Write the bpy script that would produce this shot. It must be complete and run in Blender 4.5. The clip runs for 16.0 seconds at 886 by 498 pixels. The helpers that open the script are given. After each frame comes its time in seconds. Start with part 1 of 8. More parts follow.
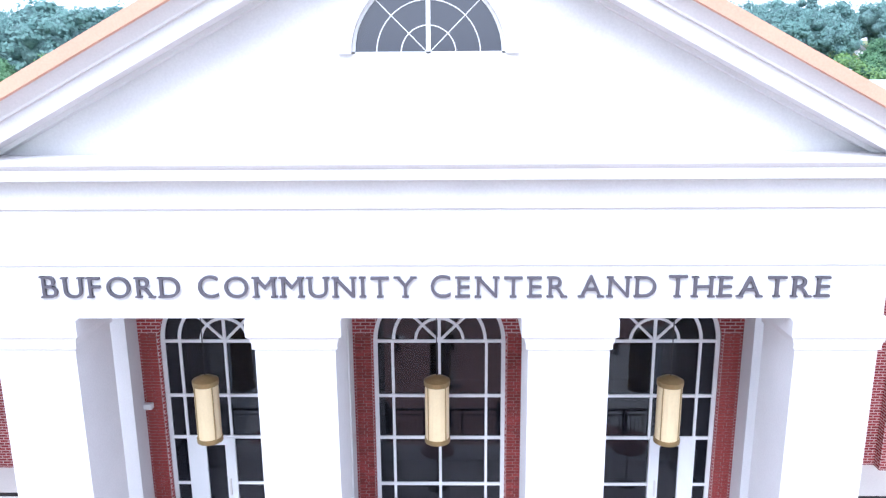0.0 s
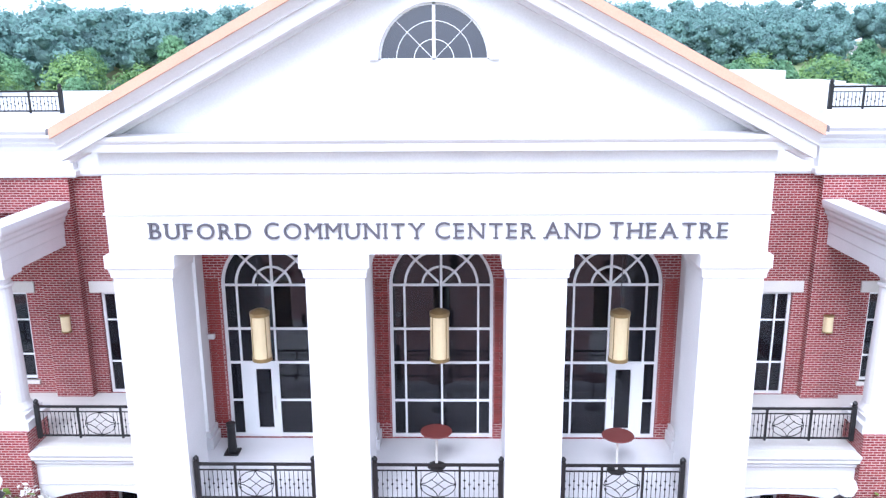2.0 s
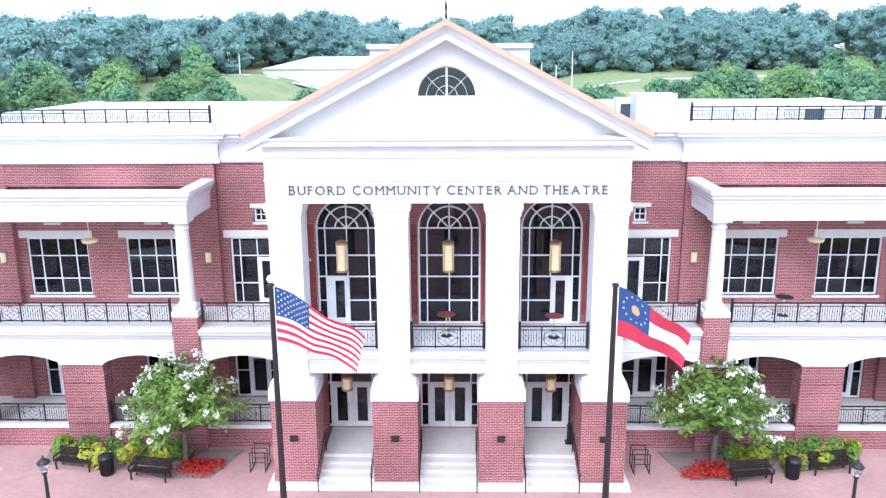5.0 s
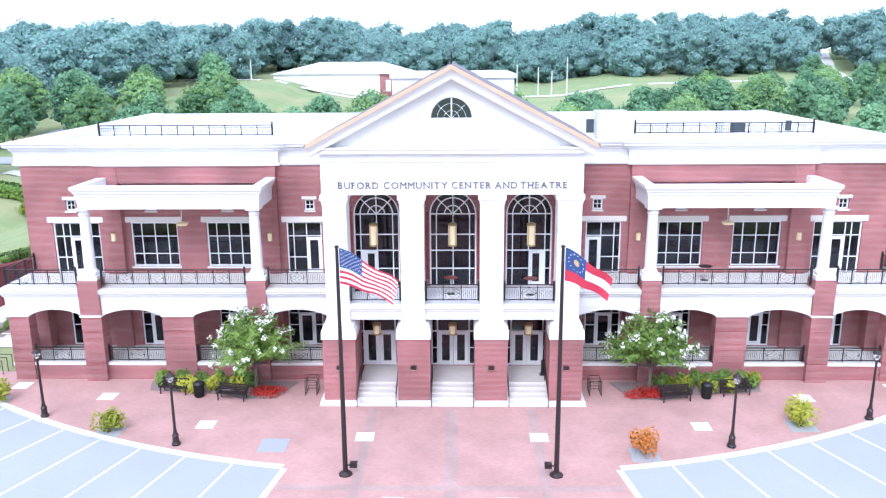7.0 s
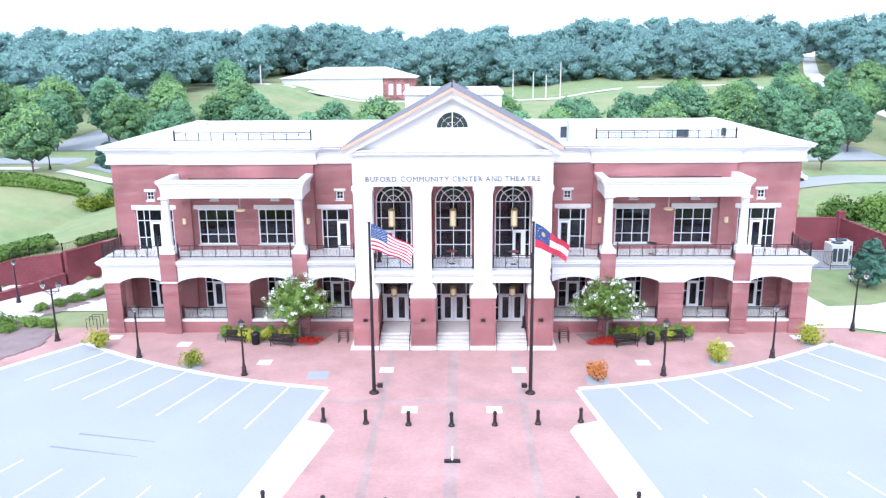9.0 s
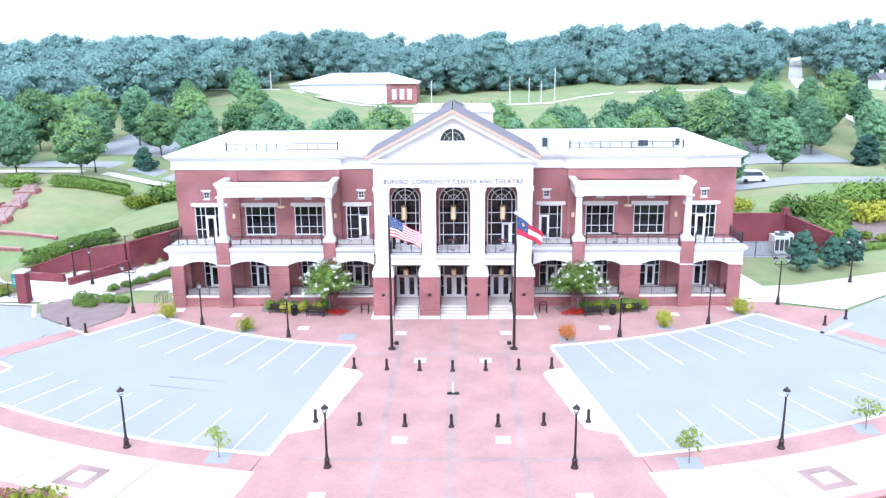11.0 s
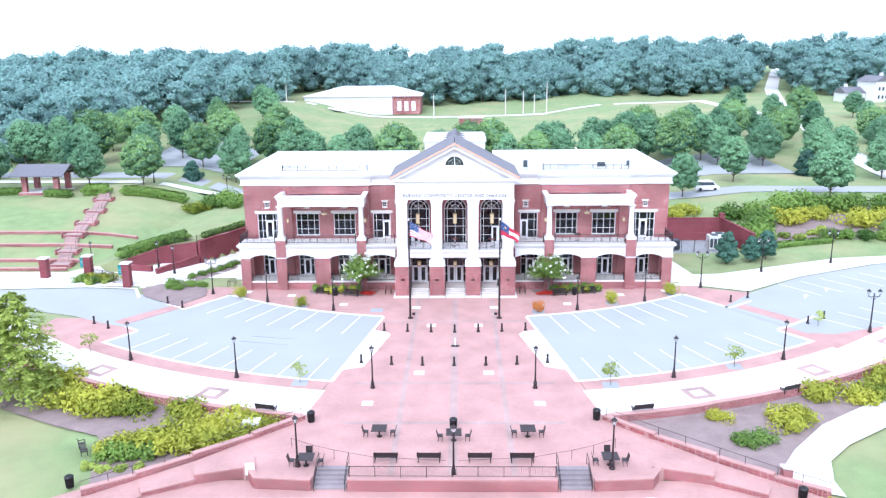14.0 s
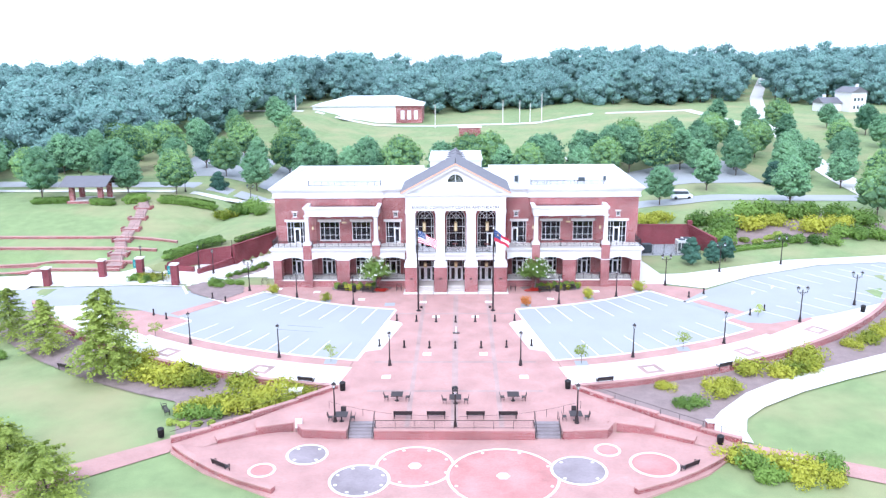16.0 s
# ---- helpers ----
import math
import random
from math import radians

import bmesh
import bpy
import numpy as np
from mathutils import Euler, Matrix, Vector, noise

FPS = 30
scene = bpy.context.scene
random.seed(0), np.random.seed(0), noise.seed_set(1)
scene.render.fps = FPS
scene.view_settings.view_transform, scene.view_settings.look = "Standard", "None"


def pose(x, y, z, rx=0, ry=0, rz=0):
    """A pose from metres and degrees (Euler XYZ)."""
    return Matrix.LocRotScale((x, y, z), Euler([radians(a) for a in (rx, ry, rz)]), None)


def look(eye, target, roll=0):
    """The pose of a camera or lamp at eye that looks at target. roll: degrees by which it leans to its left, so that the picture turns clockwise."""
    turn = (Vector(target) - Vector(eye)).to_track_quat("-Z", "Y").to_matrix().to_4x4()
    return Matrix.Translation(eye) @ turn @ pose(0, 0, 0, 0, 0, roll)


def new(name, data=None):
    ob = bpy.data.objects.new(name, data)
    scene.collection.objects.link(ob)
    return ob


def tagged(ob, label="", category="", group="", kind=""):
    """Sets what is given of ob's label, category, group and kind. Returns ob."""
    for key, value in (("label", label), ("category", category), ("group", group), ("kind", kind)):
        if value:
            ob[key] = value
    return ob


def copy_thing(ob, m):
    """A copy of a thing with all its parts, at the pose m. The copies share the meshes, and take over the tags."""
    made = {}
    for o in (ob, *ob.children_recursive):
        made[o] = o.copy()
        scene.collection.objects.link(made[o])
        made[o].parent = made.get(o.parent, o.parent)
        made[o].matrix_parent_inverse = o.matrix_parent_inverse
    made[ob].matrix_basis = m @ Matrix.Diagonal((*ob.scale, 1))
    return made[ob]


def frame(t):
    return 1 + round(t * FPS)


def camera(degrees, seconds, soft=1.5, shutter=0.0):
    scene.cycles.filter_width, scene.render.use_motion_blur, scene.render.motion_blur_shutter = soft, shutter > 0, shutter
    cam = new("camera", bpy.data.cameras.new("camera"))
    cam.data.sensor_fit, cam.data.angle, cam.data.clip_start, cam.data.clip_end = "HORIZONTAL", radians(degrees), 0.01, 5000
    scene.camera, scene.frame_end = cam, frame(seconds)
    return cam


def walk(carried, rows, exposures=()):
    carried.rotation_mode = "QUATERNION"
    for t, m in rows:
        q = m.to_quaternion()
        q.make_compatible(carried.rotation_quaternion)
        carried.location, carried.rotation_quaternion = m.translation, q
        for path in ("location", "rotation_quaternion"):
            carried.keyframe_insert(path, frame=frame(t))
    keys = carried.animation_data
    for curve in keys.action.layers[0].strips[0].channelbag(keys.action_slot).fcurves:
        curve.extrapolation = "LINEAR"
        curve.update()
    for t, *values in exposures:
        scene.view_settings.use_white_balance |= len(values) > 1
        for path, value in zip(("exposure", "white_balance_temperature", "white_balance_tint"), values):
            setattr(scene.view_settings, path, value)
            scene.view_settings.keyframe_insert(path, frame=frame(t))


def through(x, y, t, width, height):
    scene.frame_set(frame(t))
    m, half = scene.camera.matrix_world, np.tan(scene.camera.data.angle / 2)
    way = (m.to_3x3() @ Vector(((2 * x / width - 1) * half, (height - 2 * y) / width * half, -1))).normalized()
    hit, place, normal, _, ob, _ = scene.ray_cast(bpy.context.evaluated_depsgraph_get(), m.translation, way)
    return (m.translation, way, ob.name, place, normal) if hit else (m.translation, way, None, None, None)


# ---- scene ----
EXPOSURE = 1.42
cam = camera(58.18, 16.0, soft=1.3)
# seconds, eye x, y, z, pitch, roll, yaw
ROWS = [
    (0.0, 0.481, -12.560, 16.951, -13.900, 0.430, 1.149),
    (0.5, 0.508, -13.244, 17.018, -13.907, 0.423, 1.169),
    (1.0, 0.535, -14.280, 17.044, -13.914, 0.416, 1.189),
    (1.5, 0.563, -15.658, 17.035, -13.921, 0.409, 1.210),
    (2.0, 0.562, -17.399, 17.095, -13.917, 0.391, 1.200),
    (2.5, 0.562, -19.424, 17.232, -13.912, 0.372, 1.191),
    (3.0, 0.561, -21.657, 17.406, -13.907, 0.354, 1.181),
    (3.5, 0.561, -24.047, 17.620, -13.903, 0.335, 1.172),
    (4.0, 0.552, -26.508, 17.903, -13.901, 0.342, 1.178),
    (6.5, 0.510, -41.198, 20.036, -13.895, 0.377, 1.210),
    (7.0, 0.502, -44.516, 20.510, -13.893, 0.384, 1.217),
    (7.5, 0.520, -47.964, 20.923, -13.905, 0.412, 1.193),
    (8.0, 0.538, -51.437, 21.372, -13.917, 0.440, 1.170),
    (8.5, 0.538, -54.884, 21.847, -13.901, 0.435, 1.160),
    (9.0, 0.539, -58.401, 22.312, -13.886, 0.429, 1.150),
    (11.5, 0.653, -77.231, 25.745, -13.927, 0.517, 1.140),
    (12.0, 0.632, -81.323, 26.613, -13.910, 0.519, 1.129),
    (12.5, 0.612, -85.482, 27.529, -13.893, 0.522, 1.118),
    (13.0, 0.620, -89.688, 28.537, -13.898, 0.512, 1.125),
    (13.5, 0.629, -93.971, 29.593, -13.902, 0.502, 1.131),
    (14.0, 0.635, -98.276, 30.648, -13.903, 0.508, 1.133),
    (14.5, 0.641, -102.637, 31.743, -13.903, 0.514, 1.134),
    (15.0, 0.623, -106.988, 32.914, -13.905, 0.507, 1.127),
    (15.5, 0.604, -111.392, 34.195, -13.906, 0.500, 1.121),
    (16.0, 0.586, -115.825, 35.551, -13.908, 0.493, 1.114),
]
walk(cam, [(t, pose(x, y, z, 90 + pitch, roll, yaw)) for t, x, y, z, pitch, roll, yaw in ROWS],
     exposures=[(0.0, EXPOSURE, 5400, 15), (16.0, EXPOSURE, 5400, 15)])

# ---- world and light: a bright, thinly overcast day ----
world = bpy.data.worlds.new("sky")
scene.world = world
world.use_nodes = True
wn, wl = world.node_tree.nodes, world.node_tree.links
sky = wn.new("ShaderNodeTexSky")
sky.sky_type = "NISHITA"
sky.sun_disc = False
sky.sun_elevation, sky.sun_rotation = radians(46), radians(195)
sky.air_density, sky.dust_density, sky.ozone_density = 1.0, 2.0, 1.0
soft_sky = wn.new("ShaderNodeHueSaturation")
soft_sky.inputs["Saturation"].default_value = 0.25
wl.new(sky.outputs[0], soft_sky.inputs["Color"])
# an even veil of thin cloud over the whole sky
veil = wn.new("ShaderNodeMix")
veil.data_type = "RGBA"
veil.inputs["Factor"].default_value = 0.7
for socket in veil.inputs:
    if socket.name == "A" and socket.type == "RGBA":
        wl.new(soft_sky.outputs[0], socket)
    if socket.name == "B" and socket.type == "RGBA":
        socket.default_value = (7.0, 7.35, 7.9, 1)
wl.new([o for o in veil.outputs if o.type == "RGBA"][0], wn["Background"].inputs["Color"])
wn["Background"].inputs["Strength"].default_value = 0.112

sun = new("sun", bpy.data.lights.new("sun", "SUN"))
sun.data.energy, sun.data.angle, sun.data.color = 1.0, radians(30), (1.0, 0.97, 0.92)
sun.matrix_world = look((-22, -80, 85), (0, 0, 0))


# ---- materials ----
def mat(name, color, rough=0.8, metal=0.0, var=0.12, scale=1.5, bump=0.15, fine=30.0, spec=0.4):
    """A plain surface with stains at one scale and grain at another."""
    m = bpy.data.materials.new(name)
    m.use_nodes = True
    n, l = m.node_tree.nodes, m.node_tree.links
    b = n["Principled BSDF"]
    b.inputs["Roughness"].default_value, b.inputs["Metallic"].default_value = rough, metal
    b.inputs["Specular IOR Level"].default_value = spec
    co = n.new("ShaderNodeTexCoord")
    big, small = n.new("ShaderNodeTexNoise"), n.new("ShaderNodeTexNoise")
    big.inputs["Scale"].default_value, small.inputs["Scale"].default_value = scale, fine
    big.inputs["Detail"].default_value = 5
    geo = n.new("ShaderNodeNewGeometry")
    for t in (big, small):
        l.new(geo.outputs["Position"], t.inputs["Vector"])
    add = n.new("ShaderNodeMath")
    add.operation = "ADD"
    l.new(big.outputs["Fac"], add.inputs[0])
    l.new(small.outputs["Fac"], add.inputs[1])
    ramp = n.new("ShaderNodeMapRange")
    ramp.inputs["From Min"].default_value, ramp.inputs["From Max"].default_value = 0.6, 1.4
    ramp.inputs["To Min"].default_value, ramp.inputs["To Max"].default_value = 1 - var, 1 + var
    l.new(add.outputs[0], ramp.inputs["Value"])
    mul = n.new("ShaderNodeVectorMath")
    mul.operation = "MULTIPLY"
    mul.inputs[0].default_value = color
    l.new(ramp.outputs[0], mul.inputs[1])
    l.new(mul.outputs[0], b.inputs["Base Color"])
    if bump:
        bp = n.new("ShaderNodeBump")
        bp.inputs["Strength"].default_value, bp.inputs["Distance"].default_value = bump, 0.02
        l.new(small.outputs["Fac"], bp.inputs["Height"])
        l.new(bp.outputs[0], b.inputs["Normal"])
    return m


def brick_mat(name, c1, c2, mortar, w, h, gap, flat=False, var=0.2, bump=0.5, rough=0.85):
    """Running-bond bricks; flat: laid as paving, else on upright faces."""
    m = bpy.data.materials.new(name)
    m.use_nodes = True
    n, l = m.node_tree.nodes, m.node_tree.links
    b = n["Principled BSDF"]
    b.inputs["Roughness"].default_value = rough
    b.inputs["Specular IOR Level"].default_value = 0.3
    geo = n.new("ShaderNodeNewGeometry")
    sep, com = n.new("ShaderNodeSeparateXYZ"), n.new("ShaderNodeCombineXYZ")
    l.new(geo.outputs["Position"], sep.inputs[0])
    if flat:
        l.new(sep.outputs["X"], com.inputs["X"])
        l.new(sep.outputs["Y"], com.inputs["Y"])
    else:
        add = n.new("ShaderNodeMath")
        add.operation = "ADD"
        l.new(sep.outputs["X"], add.inputs[0])
        l.new(sep.outputs["Y"], add.inputs[1])
        l.new(add.outputs[0], com.inputs["X"])
        l.new(sep.outputs["Z"], com.inputs["Y"])
    br = n.new("ShaderNodeTexBrick")
    br.inputs["Scale"].default_value = 1.0
    br.inputs["Color1"].default_value, br.inputs["Color2"].default_value = (*c1, 1), (*c2, 1)
    br.inputs["Mortar"].default_value = (*mortar, 1)
    br.inputs["Mortar Size"].default_value, br.inputs["Mortar Smooth"].default_value = gap, 0.2
    br.inputs["Brick Width"].default_value, br.inputs["Row Height"].default_value = w, h
    l.new(com.outputs[0], br.inputs["Vector"])
    big, small = n.new("ShaderNodeTexNoise"), n.new("ShaderNodeTexNoise")
    big.inputs["Scale"].default_value, small.inputs["Scale"].default_value = 0.35, 25.0
    big.inputs["Detail"].default_value = 6
    for t in (big, small):
        l.new(geo.outputs["Position"], t.inputs["Vector"])
    ramp = n.new("ShaderNodeMapRange")
    ramp.inputs["From Min"].default_value, ramp.inputs["From Max"].default_value = 0.3, 0.7
    ramp.inputs["To Min"].default_value, ramp.inputs["To Max"].default_value = 1 - var, 1 + var
    l.new(big.outputs["Fac"], ramp.inputs["Value"])
    mul = n.new("ShaderNodeVectorMath")
    mul.operation = "MULTIPLY"
    l.new(br.outputs["Color"], mul.inputs[0])
    l.new(ramp.outputs[0], mul.inputs[1])
    l.new(mul.outputs[0], b.inputs["Base Color"])
    sub = n.new("ShaderNodeMath")
    sub.operation = "MULTIPLY_ADD"
    sub.inputs[1].default_value = -1.0
    l.new(br.outputs["Fac"], sub.inputs[0])
    l.new(small.outputs["Fac"], sub.inputs[2])
    bp = n.new("ShaderNodeBump")
    bp.inputs["Strength"].default_value, bp.inputs["Distance"].default_value = bump, 0.01
    l.new(sub.outputs[0], bp.inputs["Height"])
    l.new(bp.outputs[0], b.inputs["Normal"])
    return m


def leaf_mat(name, c1, c2, rough=0.6, through=0.25, island=0.4, patch_scale=0.16, mottle=0.0):
    """Leaves whose green differs from clump to clump."""
    m = bpy.data.materials.new(name)
    m.use_nodes = True
    n, l = m.node_tree.nodes, m.node_tree.links
    b = n["Principled BSDF"]
    b.inputs["Roughness"].default_value = rough
    b.inputs["Specular IOR Level"].default_value = 0.25
    geo, info = n.new("ShaderNodeNewGeometry"), n.new("ShaderNodeObjectInfo")
    noi = n.new("ShaderNodeTexNoise")
    noi.inputs["Scale"].default_value = patch_scale
    noi.inputs["Detail"].default_value = 4
    l.new(geo.outputs["Position"], noi.inputs["Vector"])
    mix1, mix2 = n.new("ShaderNodeMath"), n.new("ShaderNodeMath")
    mix1.operation = mix2.operation = "MULTIPLY_ADD"
    mix1.inputs[1].default_value = island
    l.new(geo.outputs["Random Per Island"], mix1.inputs[0])
    mix2.inputs[1].default_value = 1.6
    mix2.inputs[2].default_value = -0.55
    l.new(noi.outputs["Fac"], mix2.inputs[0])
    l.new(mix2.outputs[0], mix1.inputs[2])
    add = n.new("ShaderNodeMath")
    add.operation = "MULTIPLY_ADD"
    add.inputs[1].default_value = 0.5
    l.new(info.outputs["Random"], add.inputs[0])
    l.new(mix1.outputs[0], add.inputs[2])
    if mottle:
        # dense foliage seen as a mass: leaf tufts, the shade in their gaps put into the colour
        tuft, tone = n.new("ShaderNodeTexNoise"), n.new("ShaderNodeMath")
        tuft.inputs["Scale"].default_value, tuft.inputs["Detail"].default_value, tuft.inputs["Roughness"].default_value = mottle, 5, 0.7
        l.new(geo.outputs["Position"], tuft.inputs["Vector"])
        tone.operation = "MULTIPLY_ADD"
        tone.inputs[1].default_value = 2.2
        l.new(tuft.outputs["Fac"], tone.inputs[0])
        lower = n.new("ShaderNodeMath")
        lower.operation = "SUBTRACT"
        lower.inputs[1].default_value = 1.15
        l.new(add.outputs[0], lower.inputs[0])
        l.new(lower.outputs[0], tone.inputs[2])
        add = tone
        bp = n.new("ShaderNodeBump")
        bp.inputs["Strength"].default_value, bp.inputs["Distance"].default_value = 1.0, 0.9 / mottle
        l.new(tuft.outputs["Fac"], bp.inputs["Height"])
        l.new(bp.outputs[0], b.inputs["Normal"])
    ramp = n.new("ShaderNodeValToRGB")
    ramp.color_ramp.elements[0].color, ramp.color_ramp.elements[1].color = (*c1, 1), (*c2, 1)
    ramp.color_ramp.elements[0].position, ramp.color_ramp.elements[1].position = 0.1, 1.0
    l.new(add.outputs[0], ramp.inputs[0])
    l.new(ramp.outputs[0], b.inputs["Base Color"])
    tr = n.new("ShaderNodeBsdfTranslucent")
    l.new(ramp.outputs[0], tr.inputs["Color"])
    mx = n.new("ShaderNodeMixShader")
    mx.inputs[0].default_value = through
    l.new(b.outputs[0], mx.inputs[1])
    l.new(tr.outputs[0], mx.inputs[2])
    l.new(mx.outputs[0], n["Material Output"].inputs["Surface"])
    return m


def lawn_mat(name, green, dry):
    """Mown grass with dry tan patches, mowing bands and fine blades."""
    m = mat(name, green, 0.95, var=0.22, scale=0.5, bump=0.6, fine=9.0)
    n, l = m.node_tree.nodes, m.node_tree.links
    base = n["Principled BSDF"].inputs["Base Color"]
    geo, noi, ramp, mix = n.new("ShaderNodeNewGeometry"), n.new("ShaderNodeTexNoise"), n.new("ShaderNodeMapRange"), n.new("ShaderNodeMixRGB")
    noi.inputs["Scale"].default_value, noi.inputs["Detail"].default_value = 0.07, 8
    l.new(geo.outputs["Position"], noi.inputs["Vector"])
    ramp.inputs["From Min"].default_value, ramp.inputs["From Max"].default_value = 0.44, 0.74
    ramp.inputs["To Max"].default_value = 0.75
    l.new(noi.outputs["Fac"], ramp.inputs["Value"])
    l.new(ramp.outputs[0], mix.inputs[0])
    l.new(base.links[0].from_socket, mix.inputs[1])
    mix.inputs[2].default_value = (*dry, 1)
    l.new(mix.outputs[0], base)
    return m


def glass_mat(name, tint):
    m = bpy.data.materials.new(name)
    m.use_nodes = True
    b = m.node_tree.nodes["Principled BSDF"]
    b.inputs["Base Color"].default_value = (*tint, 1)
    b.inputs["Roughness"].default_value = 0.02
    b.inputs["Transmission Weight"].default_value = 0.9
    b.inputs["IOR"].default_value = 1.46
    return m


RED1, RED2 = (0.285, 0.043, 0.046), (0.19, 0.027, 0.032)
M_BRICK = brick_mat("red_brick", RED1, RED2, (0.52, 0.36, 0.34), 0.22, 0.078, 0.012, var=0.24, bump=0.8)
M_SITEBRICK = brick_mat("maroon_site_brick", (0.20, 0.034, 0.045), (0.145, 0.024, 0.033), (0.27, 0.12, 0.125), 0.22, 0.078, 0.010, var=0.2, bump=0.6)
M_BRICKFACE = mat("single_brick", (0.25, 0.046, 0.042), 0.85, var=0.3, scale=9.0, bump=0.4, fine=60)
_n, _l = M_BRICKFACE.node_tree.nodes, M_BRICKFACE.node_tree.links
_info, _vary = _n.new("ShaderNodeObjectInfo"), _n.new("ShaderNodeMapRange")
_vary.inputs["To Min"].default_value, _vary.inputs["To Max"].default_value = 0.72, 1.25
_l.new(_info.outputs["Random"], _vary.inputs["Value"])
_scale = _n.new("ShaderNodeVectorMath")
_scale.operation = "MULTIPLY"
_base = _n["Principled BSDF"].inputs["Base Color"]
_l.new(_base.links[0].from_socket, _scale.inputs[0])
_l.new(_vary.outputs[0], _scale.inputs[1])
_l.new(_scale.outputs[0], _base)
M_MORTAR = mat("mortar", (0.42, 0.32, 0.29), 0.9, var=0.15)
M_PAVER = brick_mat("brick_paving", (0.465, 0.268, 0.24), (0.41, 0.235, 0.21), (0.43, 0.295, 0.27), 0.2, 0.1, 0.006, flat=True, var=0.12, bump=0.2)
M_BAND = brick_mat("grey_paver_band", (0.40, 0.275, 0.25), (0.36, 0.245, 0.225), (0.39, 0.29, 0.27), 0.2, 0.1, 0.006, flat=True, bump=0.25)
M_WHITE = mat("white_stucco", (0.705, 0.69, 0.69), 0.8, var=0.07, scale=0.9, bump=0.1)
M_STONE = mat("cast_stone", (0.66, 0.62, 0.58), 0.85, var=0.08, scale=1.2, bump=0.15)
M_FRAME = mat("white_window_paint", (0.80, 0.80, 0.80), 0.5, var=0.03, bump=0.0)
M_GLASS = glass_mat("tinted_glass", (0.08, 0.085, 0.12))
M_SPANDREL = mat("opaque_dark_glass", (0.012, 0.016, 0.028), 0.03, var=0.05, bump=0.0)
M_SPANDREL.node_tree.nodes["Principled BSDF"].inputs["IOR"].default_value = 2.1
# near-black: the darkness of unlit rooms is painted into this colour
M_INSIDE = mat("darkened_interior", (0.07, 0.055, 0.05), 0.9, var=0.3)
M_CONC = mat("pale_concrete", (0.66, 0.64, 0.60), 0.85, var=0.07, scale=0.5, bump=0.15)
M_STEP = mat("step_concrete", (0.63, 0.585, 0.54), 0.85, var=0.1, scale=1.5, bump=0.2)
M_KERB = mat("kerb_concrete", (0.70, 0.68, 0.64), 0.85, var=0.07, scale=1.0)
M_ASPHALT = mat("worn_asphalt", (0.335, 0.347, 0.352), 0.9, var=0.08, scale=0.16, bump=0.3, fine=18)
M_PAINT = mat("road_paint", (0.72, 0.72, 0.70), 0.7, var=0.12, scale=6)
M_IRON = mat("black_iron", (0.018, 0.017, 0.018), 0.45, metal=0.2, var=0.2, bump=0.05)
M_BRONZE = mat("dark_bronze_paint", (0.035, 0.025, 0.026), 0.4, metal=0.3, var=0.15, bump=0.05)
M_COPPER = mat("new_copper", (0.68, 0.38, 0.26), 0.5, metal=0.0, var=0.12, scale=1.0, bump=0.05)
M_SHINGLE = mat("grey_roofing", (0.17, 0.165, 0.18), 0.85, var=0.15, scale=2.0, bump=0.4)
M_MEMBRANE = mat("white_roof_membrane", (0.66, 0.67, 0.68), 0.8, var=0.10, scale=0.25, bump=0.1)
M_LETTER = mat("grey_letter_metal", (0.12, 0.11, 0.13), 0.5, metal=0.3, var=0.08)
M_LAMPGLASS = mat("ivory_lamp_glass", (0.80, 0.66, 0.40), 0.5, var=0.06, bump=0.0)
M_BRASS = mat("aged_brass", (0.36, 0.26, 0.12), 0.4, metal=0.7, var=0.2)
M_TILE = mat("pale_tile", (0.72, 0.69, 0.64), 0.7, var=0.06)
M_LAWN = lawn_mat("mown_grass", (0.21, 0.275, 0.118), (0.36, 0.31, 0.17))
M_MULCH = mat("mulch", (0.25, 0.19, 0.18), 0.95, var=0.25, scale=0.8, bump=0.6, fine=12)
M_BARK = mat("bark", (0.13, 0.10, 0.085), 0.95, var=0.25, scale=4)
M_LEAF = leaf_mat("tree_leaf", (0.07, 0.175, 0.10), (0.31, 0.53, 0.29), through=0.38, island=0.28)
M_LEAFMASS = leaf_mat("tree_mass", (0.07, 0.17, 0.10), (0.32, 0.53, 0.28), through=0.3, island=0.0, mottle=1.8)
M_MYRTLE = leaf_mat("myrtle_leaf", (0.035, 0.085, 0.015), (0.22, 0.33, 0.07), through=0.3, island=0.5)
M_LIME = leaf_mat("light_tree_leaf", (0.08, 0.17, 0.06), (0.33, 0.51, 0.19), through=0.3, island=0.35)
M_CONIFER = leaf_mat("conifer_leaf", (0.02, 0.055, 0.045), (0.09, 0.20, 0.14), through=0.2)
# far woods: the blue of distance haze is mixed into both leaf colours
M_HAZEWOODS = leaf_mat("woodland_leaf_hazed", (0.12, 0.215, 0.205), (0.305, 0.485, 0.435), through=0.42, island=0.25, patch_scale=0.05)
M_HAZEMASS = leaf_mat("woodland_mass_hazed", (0.105, 0.195, 0.19), (0.31, 0.485, 0.44), through=0.3, island=0.0, patch_scale=0.05, mottle=0.9)
M_SHRUB = leaf_mat("shrub_leaf", (0.14, 0.20, 0.02), (0.53, 0.53, 0.07), through=0.35)
M_HEDGE = leaf_mat("hedge_leaf", (0.055, 0.125, 0.025), (0.24, 0.37, 0.075), through=0.35)
M_PINE = leaf_mat("feathery_leaf", (0.12, 0.19, 0.03), (0.46, 0.54, 0.12), through=0.4)
M_RUST = leaf_mat("red_leaf", (0.45, 0.05, 0.03), (0.55, 0.22, 0.05), through=0.3)
